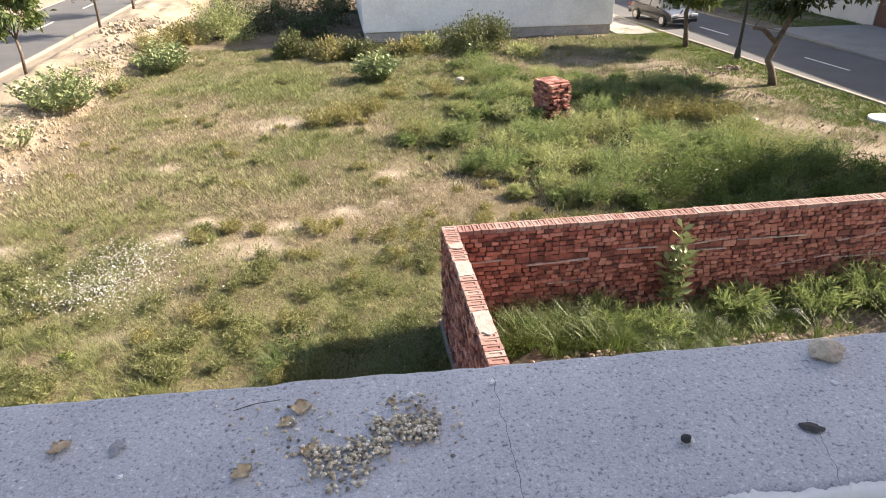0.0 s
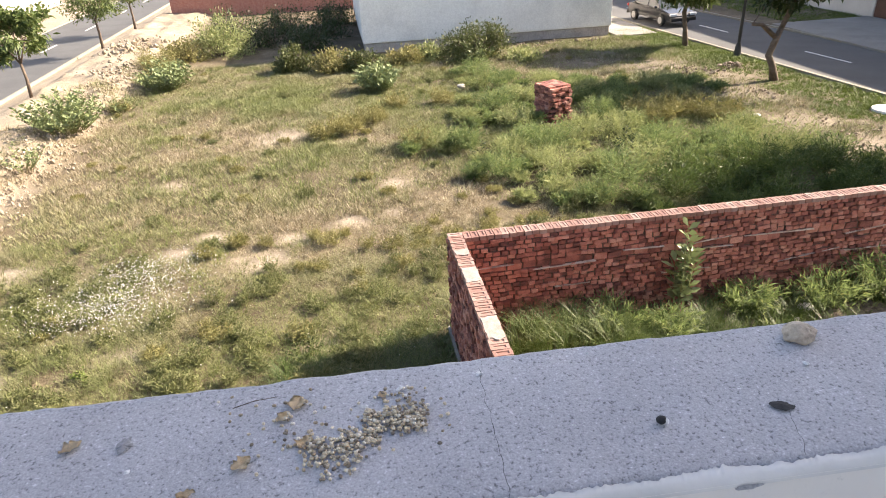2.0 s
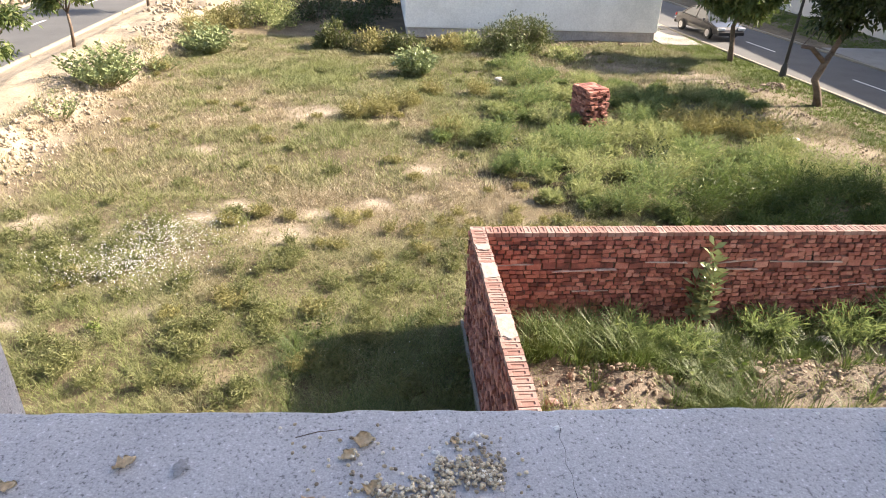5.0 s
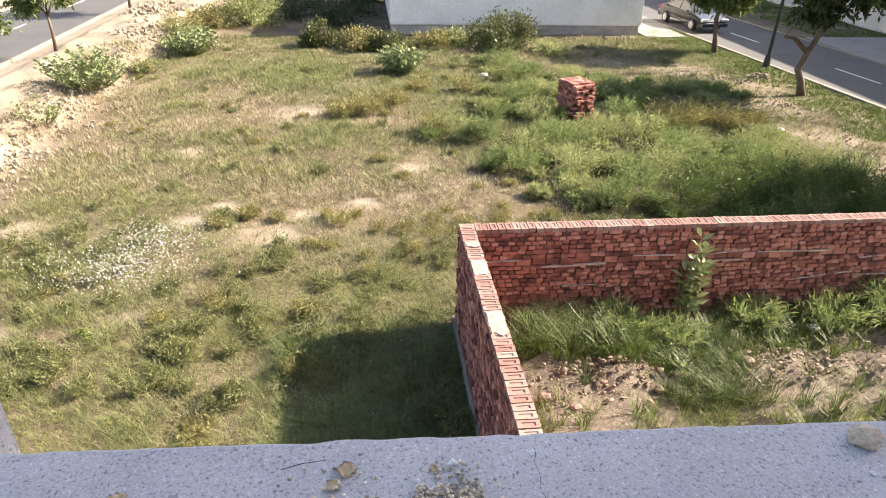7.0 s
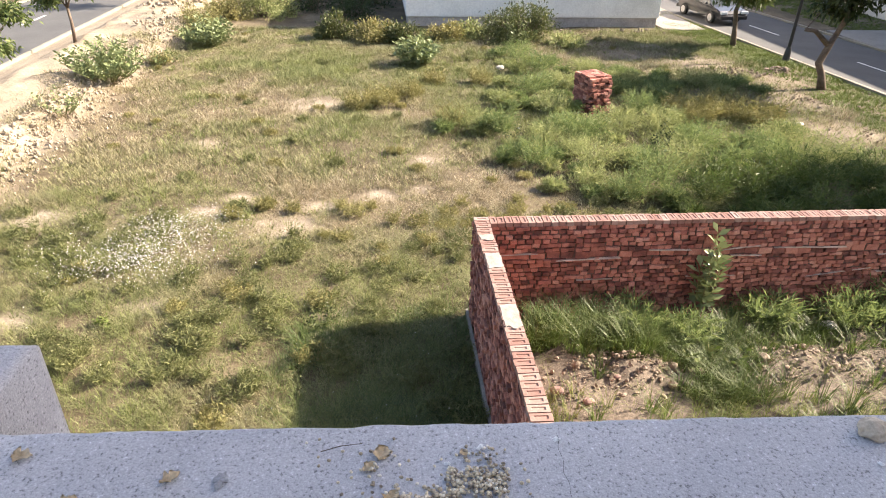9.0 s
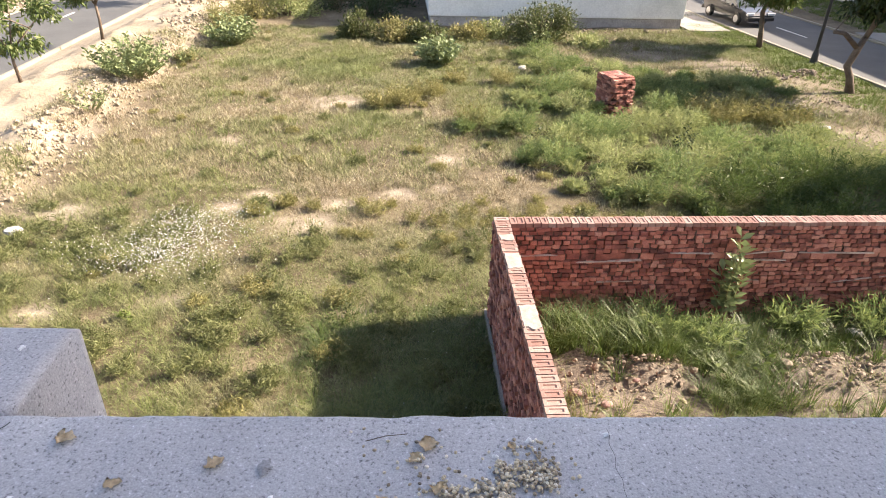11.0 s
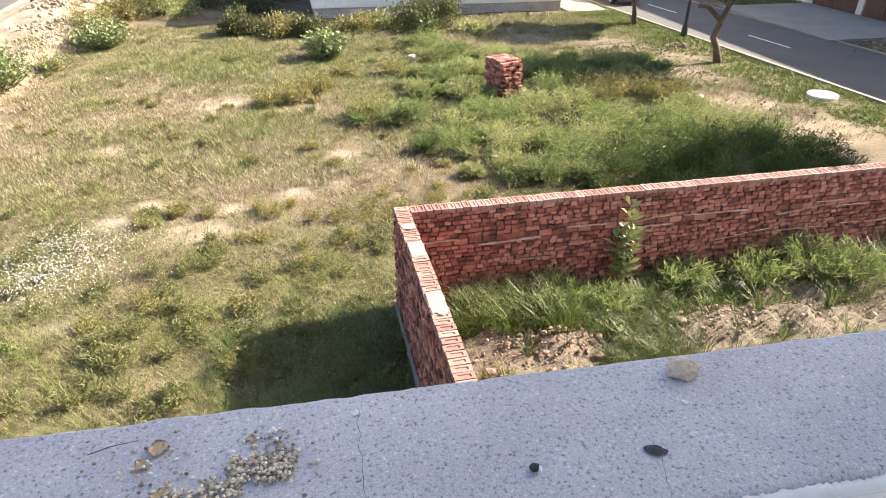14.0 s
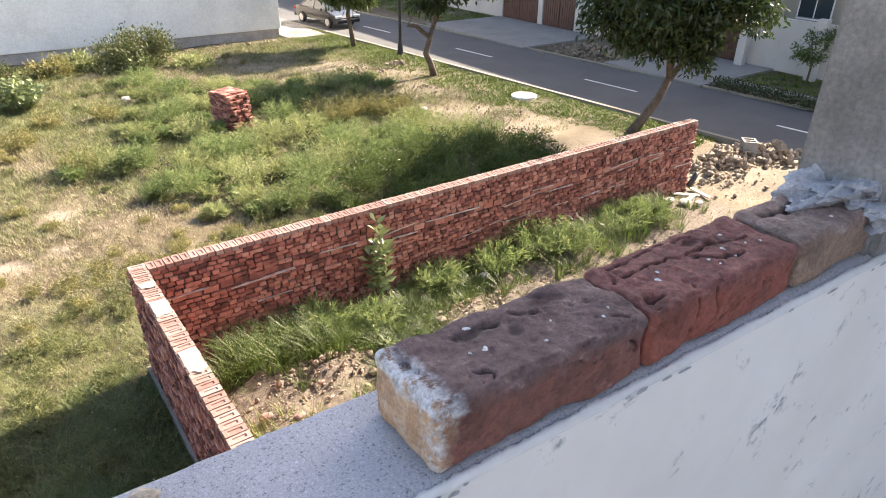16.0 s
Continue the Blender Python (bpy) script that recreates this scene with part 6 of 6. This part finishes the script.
def near_polyline(P, pts):
    """Distance of each point to a bent line."""
    best = np.full(len(P), 9.0)
    for a, c in zip(pts, pts[1:]):
        a, c = np.array(a), np.array(c)
        d = c - a
        t = np.clip(((P - a) @ d) / (d @ d), 0, 1)
        best = np.minimum(best, np.linalg.norm(P - (a + t[:, None] * d), axis=1))
    return best


def old_brick(x, length, seed, mat, label, turn=0.0, depth=0.088, h=0.061, front=-8.915, cracks=(), gouges=()):
    """A worn hand-made brick: rounded uneven arrises, pits, and cracks and gouges along given lines."""
    step, r = 0.0013, 0.008
    half = np.array([length, depth, h]) / 2
    verts, faces, o = [], [], 0
    for ax in range(3):
        u, w = [k for k in range(3) if k != ax]
        nu, nw = int(2 * half[u] / step), int(2 * half[w] / step)
        gu, gw = np.meshgrid(np.linspace(-half[u], half[u], nu + 1), np.linspace(-half[w], half[w], nw + 1), indexing="ij")
        idx = np.arange((nu + 1) * (nw + 1)).reshape(nu + 1, nw + 1)
        quad = np.stack([idx[:-1, :-1], idx[1:, :-1], idx[1:, 1:], idx[:-1, 1:]], -1).reshape(-1, 4)
        for sgn in (-1, 1):
            p = np.zeros((gu.size, 3))
            p[:, u], p[:, w], p[:, ax] = gu.ravel(), gw.ravel(), sgn * half[ax]
            verts.append(p)
            faces.append((quad if (sgn > 0) == (ax != 1) else quad[:, ::-1]) + o)
            o += len(p)
    P, F = np.concatenate(verts), np.concatenate(faces)
    _, first, inverse = np.unique(np.round(P * 1e5).astype(int), axis=0, return_index=True, return_inverse=True)
    P, F = P[first], inverse.ravel()[F]
    core = np.clip(P, -(half - r), half - r)
    N = P - core
    N /= np.linalg.norm(N, axis=1, keepdims=True) + 1e-12
    P = core + N * r
    off = Vector((seed * 5.1, seed * 2.3, 0))
    edge = np.sort(np.abs(P) / half, axis=1)[:, 1] > 0.86
    disp, wob = np.empty(len(P)), np.empty((len(P), 3))
    for k, p in enumerate(P):
        q = Vector(p)
        pit = noise.noise(q * 120 + off * 2)
        disp[k] = 0.0042 * noise.noise(q * 17 + off) + 0.0024 * noise.noise(q * 48 + off) + 0.0009 * noise.noise(q * 150 + off) - 0.0045 * max(0.0, pit - 0.28)
        if edge[k]:
            disp[k] -= 0.006 * max(0.0, noise.noise(q * 40 + off * 4) - 0.05)
        wob[k] = noise.noise_vector(q * 70 + off)
    mark = np.zeros(len(P))
    for pts, wd, dp in cracks:
        g = np.exp(-(near_polyline(P + wob * 0.0045, pts) / wd) ** 2)
        disp -= dp * g
        mark = np.maximum(mark, np.clip(g * 1.2 - 0.2, 0, 1))
    for (gx_, gy_, gz_), (sx, sy, sz), dp in gouges:
        g = np.exp(-((((P + wob * 0.004) - [gx_, gy_, gz_]) / [sx, sy, sz]) ** 2).sum(1) ** 2)
        disp -= dp * g
        mark = np.maximum(mark, 0.55 * g)
    P = P + N * disp[:, None]
    P[:, 2] = np.maximum(P[:, 2], -half[2])
    ob = raw_ob("loose_brick", P, F, mat, smooth=True)
    ob.data.attributes.new("crack", "FLOAT", "POINT").data.foreach_set("value", mark.astype(np.float32))
    tagged(ob, label, "brick", group="bricks on the parapet")
    ob.matrix_world = pose(x + length / 2, front + depth / 2, 6.2112 + h / 2, 0, 0, turn)
    return ob


T, FR = 0.0305, -0.044
old_brick(-0.898, 0.218, 1, old_brick_material("weathered_brown_brick", (0.26, 0.105, 0.08), (0.15, 0.095, 0.09), (0.34, 0.26, 0.24), end=True), "weathered brown brick with mortar smears and lichen specks", turn=-1.6,
          cracks=[([(-0.02, 0.018, T), (0.01, 0.022, T), (0.035, 0.012, T)], 0.0016, 0.004), ([(-0.062, -0.02, T), (-0.05, -0.031, T), (-0.062, -0.036, T)], 0.0012, 0.003), ([(0.075, -0.02, T), (0.09, -0.034, T), (0.085, FR, 0.014), (0.1, FR, 0.0)], 0.0014, 0.004),
                  ([(0.03, FR, 0.012), (0.05, FR, 0.004), (0.065, FR, 0.01)], 0.0012, 0.003), ([(0.08, FR, 0.005), (0.1, FR, -0.004)], 0.0012, 0.003)],
          gouges=[((-0.035, 0.02, T), (0.02, 0.006, 0.01), 0.003), ((0.0, 0.005, T), (0.006, 0.008, 0.01), 0.003), ((0.05, 0.025, T), (0.02, 0.007, 0.01), 0.003)])
old_brick(-0.677, 0.226, 2, old_brick_material("cracked_red_brick", (0.33, 0.1, 0.07), (0.2, 0.078, 0.066), (0.36, 0.22, 0.19)), "deep red cracked brick laid on the parapet", turn=-0.8, front=-8.919,
          cracks=[([(-0.1, 0.012, T), (-0.05, 0.016, T), (-0.005, 0.006, T), (0.04, 0.012, T), (0.085, 0.0, T)], 0.0019, 0.0055), ([(-0.005, 0.006, T), (0.015, -0.012, T), (0.05, -0.02, T)], 0.0022, 0.0055), ([(-0.09, 0.03, T), (-0.02, 0.036, T), (0.03, 0.03, T)], 0.0015, 0.004),
                  ([(-0.045, -0.03, T), (-0.046, FR, 0.018), (-0.044, FR, -0.002), (-0.049, FR, -0.018)], 0.0017, 0.005), ([(-0.02, FR, 0.022), (-0.016, FR, 0.0), (-0.022, FR, -0.012)], 0.0015, 0.0045), ([(-0.03, FR, -0.022), (0.0, FR, -0.012), (0.03, FR, -0.004)], 0.0016, 0.0045),
                  ([(0.045, FR, 0.006), (0.07, FR, 0.002)], 0.0014, 0.004), ([(-0.108, -0.02, 0.026), (-0.095, -0.028, T), (-0.082, -0.026, T)], 0.0022, 0.006)],
          gouges=[((0.055, 0.008, T), (0.024, 0.01, 0.01), 0.0055), ((0.02, 0.022, T), (0.012, 0.006, 0.01), 0.005), ((-0.098, -0.03, T), (0.012, 0.012, 0.012), 0.006)])
old_brick(-0.44, 0.22, 3, old_brick_material("sooty_tan_brick", (0.33, 0.22, 0.16), (0.26, 0.18, 0.15), (0.46, 0.44, 0.44)), "sooty tan brick with grey mortar on top", turn=-1.0, front=-8.923,
          cracks=[([(-0.09, 0.022, T), (-0.05, 0.016, T), (-0.012, 0.02, T)], 0.003, 0.006), ([(0.0, -0.01, T), (0.05, -0.016, T)], 0.0016, 0.004)], gouges=[((-0.035, 0.014, T), (0.024, 0.008, 0.01), 0.006), ((0.05, 0.0, T), (0.02, 0.012, 0.01), 0.004)])


bs = np.random.RandomState(31)
FIRST = [o for o in scene.objects if o.name.startswith("loose_brick")]
for ob, cnt in zip(FIRST, (8, 9, 6)):
    for k in range(cnt):
        x, y = bs.uniform(-0.085, 0.085), bs.uniform(-0.028, 0.026)
        s_ = bs.uniform(0.0015, 0.0032)
        blot("lichen_speck", x, y, s_, s_ * 0.7, M_DROP, 60 + k, k, thick=0.0012, z=0.061 / 2 + 0.0018, parent=ob, ragged=0.7)
# bare cement where the paint has flaked off below the edge
for k in range(16):
    x = -1.45 + 1.2 * bs.rand()
    z = 6.2045 - 0.005 * bs.rand() ** 1.5
    rx, rz = bs.uniform(0.002, 0.012), bs.uniform(0.001, 0.0035)
    bm = bmesh.new()
    ring = []
    for j in range(14):
        a = math.tau * j / 14
        q = 1 + 0.5 * noise.noise(Vector((math.cos(a) * 2 + k, math.sin(a) * 2, k)))
        ring.append(bm.verts.new((x + rx * q * math.cos(a), -8.9158, z + rz * q * math.sin(a))))
    c0 = bm.verts.new((x, -8.9164, z))
    for j in range(14):
        bm.faces.new((ring[j], ring[(j + 1) % 14], c0))
    part("flaked_patch", bm, M_MORTARHEAP, parapet)
bm = bmesh.new()
tube(bm, [(-0.03, -8.914, 5.965), (-0.03, -8.93, 5.965), (-0.03, -8.935, 5.955)], [0.008, 0.007, 0.006], sides=8)
tagged(mesh_ob("wall_hook", bm, M_DARKMETAL), "rusty dark hook set in the painted wall", "hook")
boxed("rust_streak", (-0.034, -8.9162, 5.87), (-0.027, -8.9154, 5.958), surface("rust_stain", [(0.3, (0.4, 0.3, 0.12)), (0.7, (0.55, 0.45, 0.22))], scale=30, fine=200, relief=0), parapet)


# the whole front is turned a little against the brick enclosure
TURN = Matrix.Translation((-1.05, -8.85, 0)) @ Matrix.Rotation(radians(-1.9), 4, "Z") @ Matrix.Translation((1.05, 8.85, 0))
for ob in list(parapet.children):
    if ob.name.split(".")[0] in ("cement_top", "wing", "painted_face", "paint_lip", "flaked_patch", "rust_streak"):
        ob.data.transform(TURN)
for ob in (*terrace.children, *column.children):
    ob.data.transform(TURN)
for ob in scene.objects:
    if ob.name.startswith("wall_hook"):
        ob.data.transform(TURN)


# ---------- brick enclosure ----------
rb = np.random.RandomState(12)
M_SMEAR = surface("spread_mortar", [(0.3, (0.221, 0.187, 0.17)), (0.7, (0.34, 0.306, 0.281))], scale=14, fine=90, relief=0.004)
M_BED = surface("pale_mortar", [(0.3, (0.3, 0.22, 0.185)), (0.7, (0.56, 0.48, 0.43))], scale=5, fine=60, relief=0.003)


def brick_wall(name, origin, along, out, length, label, near, top=1.82, beds=True):
    """A one-brick wall: a mortar core, separate bricks near by, joined bricks beyond, and a frogged coping."""
    along, out = np.array(along, float), np.array(out, float)
    o = np.array(origin, float)
    root = tagged(empty(name, (0, 0, 0)), label, "wall", kind="structure")
    a, c = o + along * 0.01 - out * 0.042, o + along * (length - 0.01) - out * 0.187
    lo, hi = np.minimum(a, c), np.maximum(a, c)
    boxed("mortar_core", (lo[0], lo[1], -0.15), (hi[0], hi[1], top - 0.005), M_MORTAR, root)
    meshes = {}
    singles = 0
    for face in (0, 1):
        rest = []
        for u, z, w, h, on_edge in courses(length, top, -0.1, rb, (0.5,)):
            push = rb.uniform(-0.03, 0.02)
            depth = 0.05
            cpos = o + along * u + out * (push - depth / 2) if face == 0 else o + along * u - out * (0.229 + push - depth / 2)
            size = np.abs(along) * w + np.abs(out) * depth
            if face == 0 and near[0] < u < near[1] and singles < 300:
                key = (round(w, 2), h)
                if key not in meshes:
                    bm = bmesh.new()
                    box(bm, (-size[0] / 2, -size[1] / 2, -h / 2), (size[0] / 2, size[1] / 2, h / 2))
                    for vv in bm.verts:
                        vv.co += Vector((rb.uniform(-0.003, 0.003), rb.uniform(-0.003, 0.003), rb.uniform(-0.004, 0.004)))
                    me = bpy.data.meshes.new("brick")
                    bm.to_mesh(me)
                    bm.free()
                    me.materials.append(M_BRICK)
                    meshes[key] = me
                ob = new("brick", meshes[key])
                ob.parent = root
                ob.matrix_basis = pose(cpos[0], cpos[1], z + rb.uniform(-0.006, 0.006), rb.uniform(-3, 3) if out[0] else 0, rb.uniform(-3.5, 3.5), rb.uniform(-5, 5))
                singles += 1
            else:
                rest.append((cpos[0], cpos[1], z, size[0], size[1], h))
        v, f = brick_boxes(rest)
        tagged(raw_ob("brick_courses", v, f, M_BRICK_ISLE, root), kind="stuff")
    # pale mortar beds beside the course on edge
    for z in (top - 0.485, top - 0.615, top - 1.0) if beds else ():
        rows = []
        u = 0.0
        while u < length:
            w = rb.uniform(0.3, 1.3)
            if rb.rand() < 0.75:
                p = o + along * min(u + w / 2, length - w / 2) + out * (0.021 - 0.02)
                s = np.abs(along) * w + np.abs(out) * 0.04
                rows.append((p[0], p[1], z + rb.uniform(-0.006, 0.006), s[0], s[1], rb.uniform(0.004, 0.01)))
            u += w + rb.uniform(0.02, 0.5)
        v, f = brick_boxes(rows)
        raw_ob("mortar_bed", v, f, M_BED, root)
    return root


def coping(root, origin, along, across, length, top=1.82):
    """Flat headers across the wall, each with a frog sunk in its bed."""
    bm = bmesh.new()
    w, L, h = 0.108, 0.234, 0.07
    fw, fl, fd = 0.05, 0.15, 0.012
    z1 = h / 2
    o4 = [bm.verts.new((x, y, z1)) for x, y in ((-w / 2, -L / 2), (w / 2, -L / 2), (w / 2, L / 2), (-w / 2, L / 2))]
    b4 = [bm.verts.new((q.co.x, q.co.y, -z1)) for q in o4]
    i4 = [bm.verts.new((x, y, z1)) for x, y in ((-fw / 2, -fl / 2), (fw / 2, -fl / 2), (fw / 2, fl / 2), (-fw / 2, fl / 2))]
    d4 = [bm.verts.new((q.co.x * 0.8, q.co.y * 0.9, z1 - fd)) for q in i4]
    for k in range(4):
        j = (k + 1) % 4
        bm.faces.new((o4[k], o4[j], i4[j], i4[k]))
        bm.faces.new((i4[k], i4[j], d4[j], d4[k]))
        bm.faces.new((b4[k], b4[j], o4[j], o4[k]))
    bm.faces.new(d4)
    bm.faces.new(b4[::-1])
    me = bpy.data.meshes.new("coping_brick")
    bm.to_mesh(me)
    bm.free()
    me.materials.append(M_COPING)
    along, across, o = np.array(along, float), np.array(across, float), np.array(origin, float)
    turn = math.degrees(math.atan2(along[1], along[0]))
    u = 0.056
    while u < length:
        p = o + along * u + across * (0.1145 + rb.uniform(-0.006, 0.006))
        ob = new("coping_brick", me)
        ob.parent = root
        ob.matrix_basis = pose(p[0], p[1], top + 0.04 + rb.uniform(-0.003, 0.003), rb.uniform(-1, 1), rb.uniform(-1.5, 1.5), turn + rb.uniform(-1.5, 1.5))
        u += 0.118 + rb.uniform(0, 0.006)


far_wall = brick_wall("wall_north", (0.235, -0.229, 0), (1, 0, 0), (0, -1, 0), 12.98, "rough red brick enclosure wall with a frogged brick coping", (0.0, 1.75))
coping(far_wall, (0.24, 0.0, 0), (1, 0, 0), (0, -1, 0), 12.95)
near_wall = brick_wall("wall_west", (0.0, 0.0, 0), (0, -1, 0), (-1, 0, 0), 8.78, "red brick enclosure side wall with a frogged brick coping", (0.0, 1.9), beds=False)
coping(near_wall, (0.0, 0.0, 0), (0, -1, 0), (1, 0, 0), 8.75)
for y0, y1 in ((-1.55, -1.14), (-2.92, -2.45), (-0.75, -0.6)):
    bm = bmesh.new()
    box(bm, (0.012, y0, 1.885), (0.222, y1, 1.904))
    bmesh.ops.subdivide_edges(bm, edges=bm.edges[:], cuts=7, use_grid_fill=True)
    for vv in bm.verts:
        vv.co += Vector((0.02 * noise.noise(vv.co * 9), 0.05 * noise.noise(vv.co * 11 + Vector((3, 0, 0))), 0.004 * noise.noise(vv.co * 20)))
    part("mortar_smear", bm, M_SMEAR, near_wall, "pale mortar spread over the coping")
boxed("footing", (-0.05, -8.7, -0.2), (0.0 - 0.008, 0.03, 0.12), M_PAVING, near_wall)

# the ragged brick pier standing in the weeds
pier = tagged(empty("brick_pier", (5.52, 11.55, -0.12)), "ragged free-standing stack of red bricks in tall weeds", "brick pier")
pier.rotation_euler = (0, 0, radians(19))
pier.scale = (1.1, 1.1, 1.0)
boxed("mortar_core", (-0.31, -0.29, -0.2), (0.31, 0.33, 1.2), M_MORTAR, pier)
pr = np.random.RandomState(4)
meshes = []
for k in range(5):
    bm = bmesh.new()
    box(bm, (-0.115, -0.055, -0.034), (0.115, 0.055, 0.034))
    for vv in bm.verts:
        vv.co += Vector((pr.uniform(-0.008, 0.008), pr.uniform(-0.008, 0.008), pr.uniform(-0.006, 0.006)))
    me = bpy.data.meshes.new("brick")
    bm.to_mesh(me)
    bm.free()
    me.materials.append(M_BRICK)
    meshes.append(me)


def pier_brick(x, y, z, turn, slack=3.0):
    ob = new("brick", meshes[pr.randint(5)])
    ob.parent = pier
    ob.matrix_basis = pose(x, y, z, pr.uniform(-slack, slack), pr.uniform(-slack, slack), turn + pr.uniform(-4, 4))


for c in range(16):
    z = 0.02 + c * 0.079
    lean = -0.06 * smooth01(c / 15)
    half = 0.37 + 0.012 * pr.normal()
    for x in np.arange(-half + 0.06, half - 0.02, 0.122):
        if c % 3 == 2:
            if round(x * 100) % 2 == 0 or pr.rand() < 0.4:
                pier_brick(x + lean, -0.31 + pr.uniform(-0.09, 0.05), z, 90)
        elif pr.rand() < 0.88:
            pier_brick(x + lean, -0.3 + pr.uniform(-0.075, 0.03), z, 90)
        pier_brick(x + lean, 0.31 + pr.uniform(-0.02, 0.02), z, 90)
    for y in np.arange(-0.2, 0.3, 0.122 if c % 2 else 0.238):
        pier_brick(-half + (0.1 if c % 2 else 0.05) + lean + pr.uniform(-0.01, 0.01), y, z, 0 if c % 2 else 90, 1.5)
        pier_brick(half - 0.07 + lean + pr.uniform(-0.05, 0.06), y, z, 0 if c % 2 else 90)
for x in np.arange(-0.38, 0.3, 0.118):
    for y in (-0.22, 0.02, 0.26):
        pier_brick(x, y + pr.uniform(-0.01, 0.01), 1.262 + pr.uniform(-0.004, 0.008), 90, 1.0)
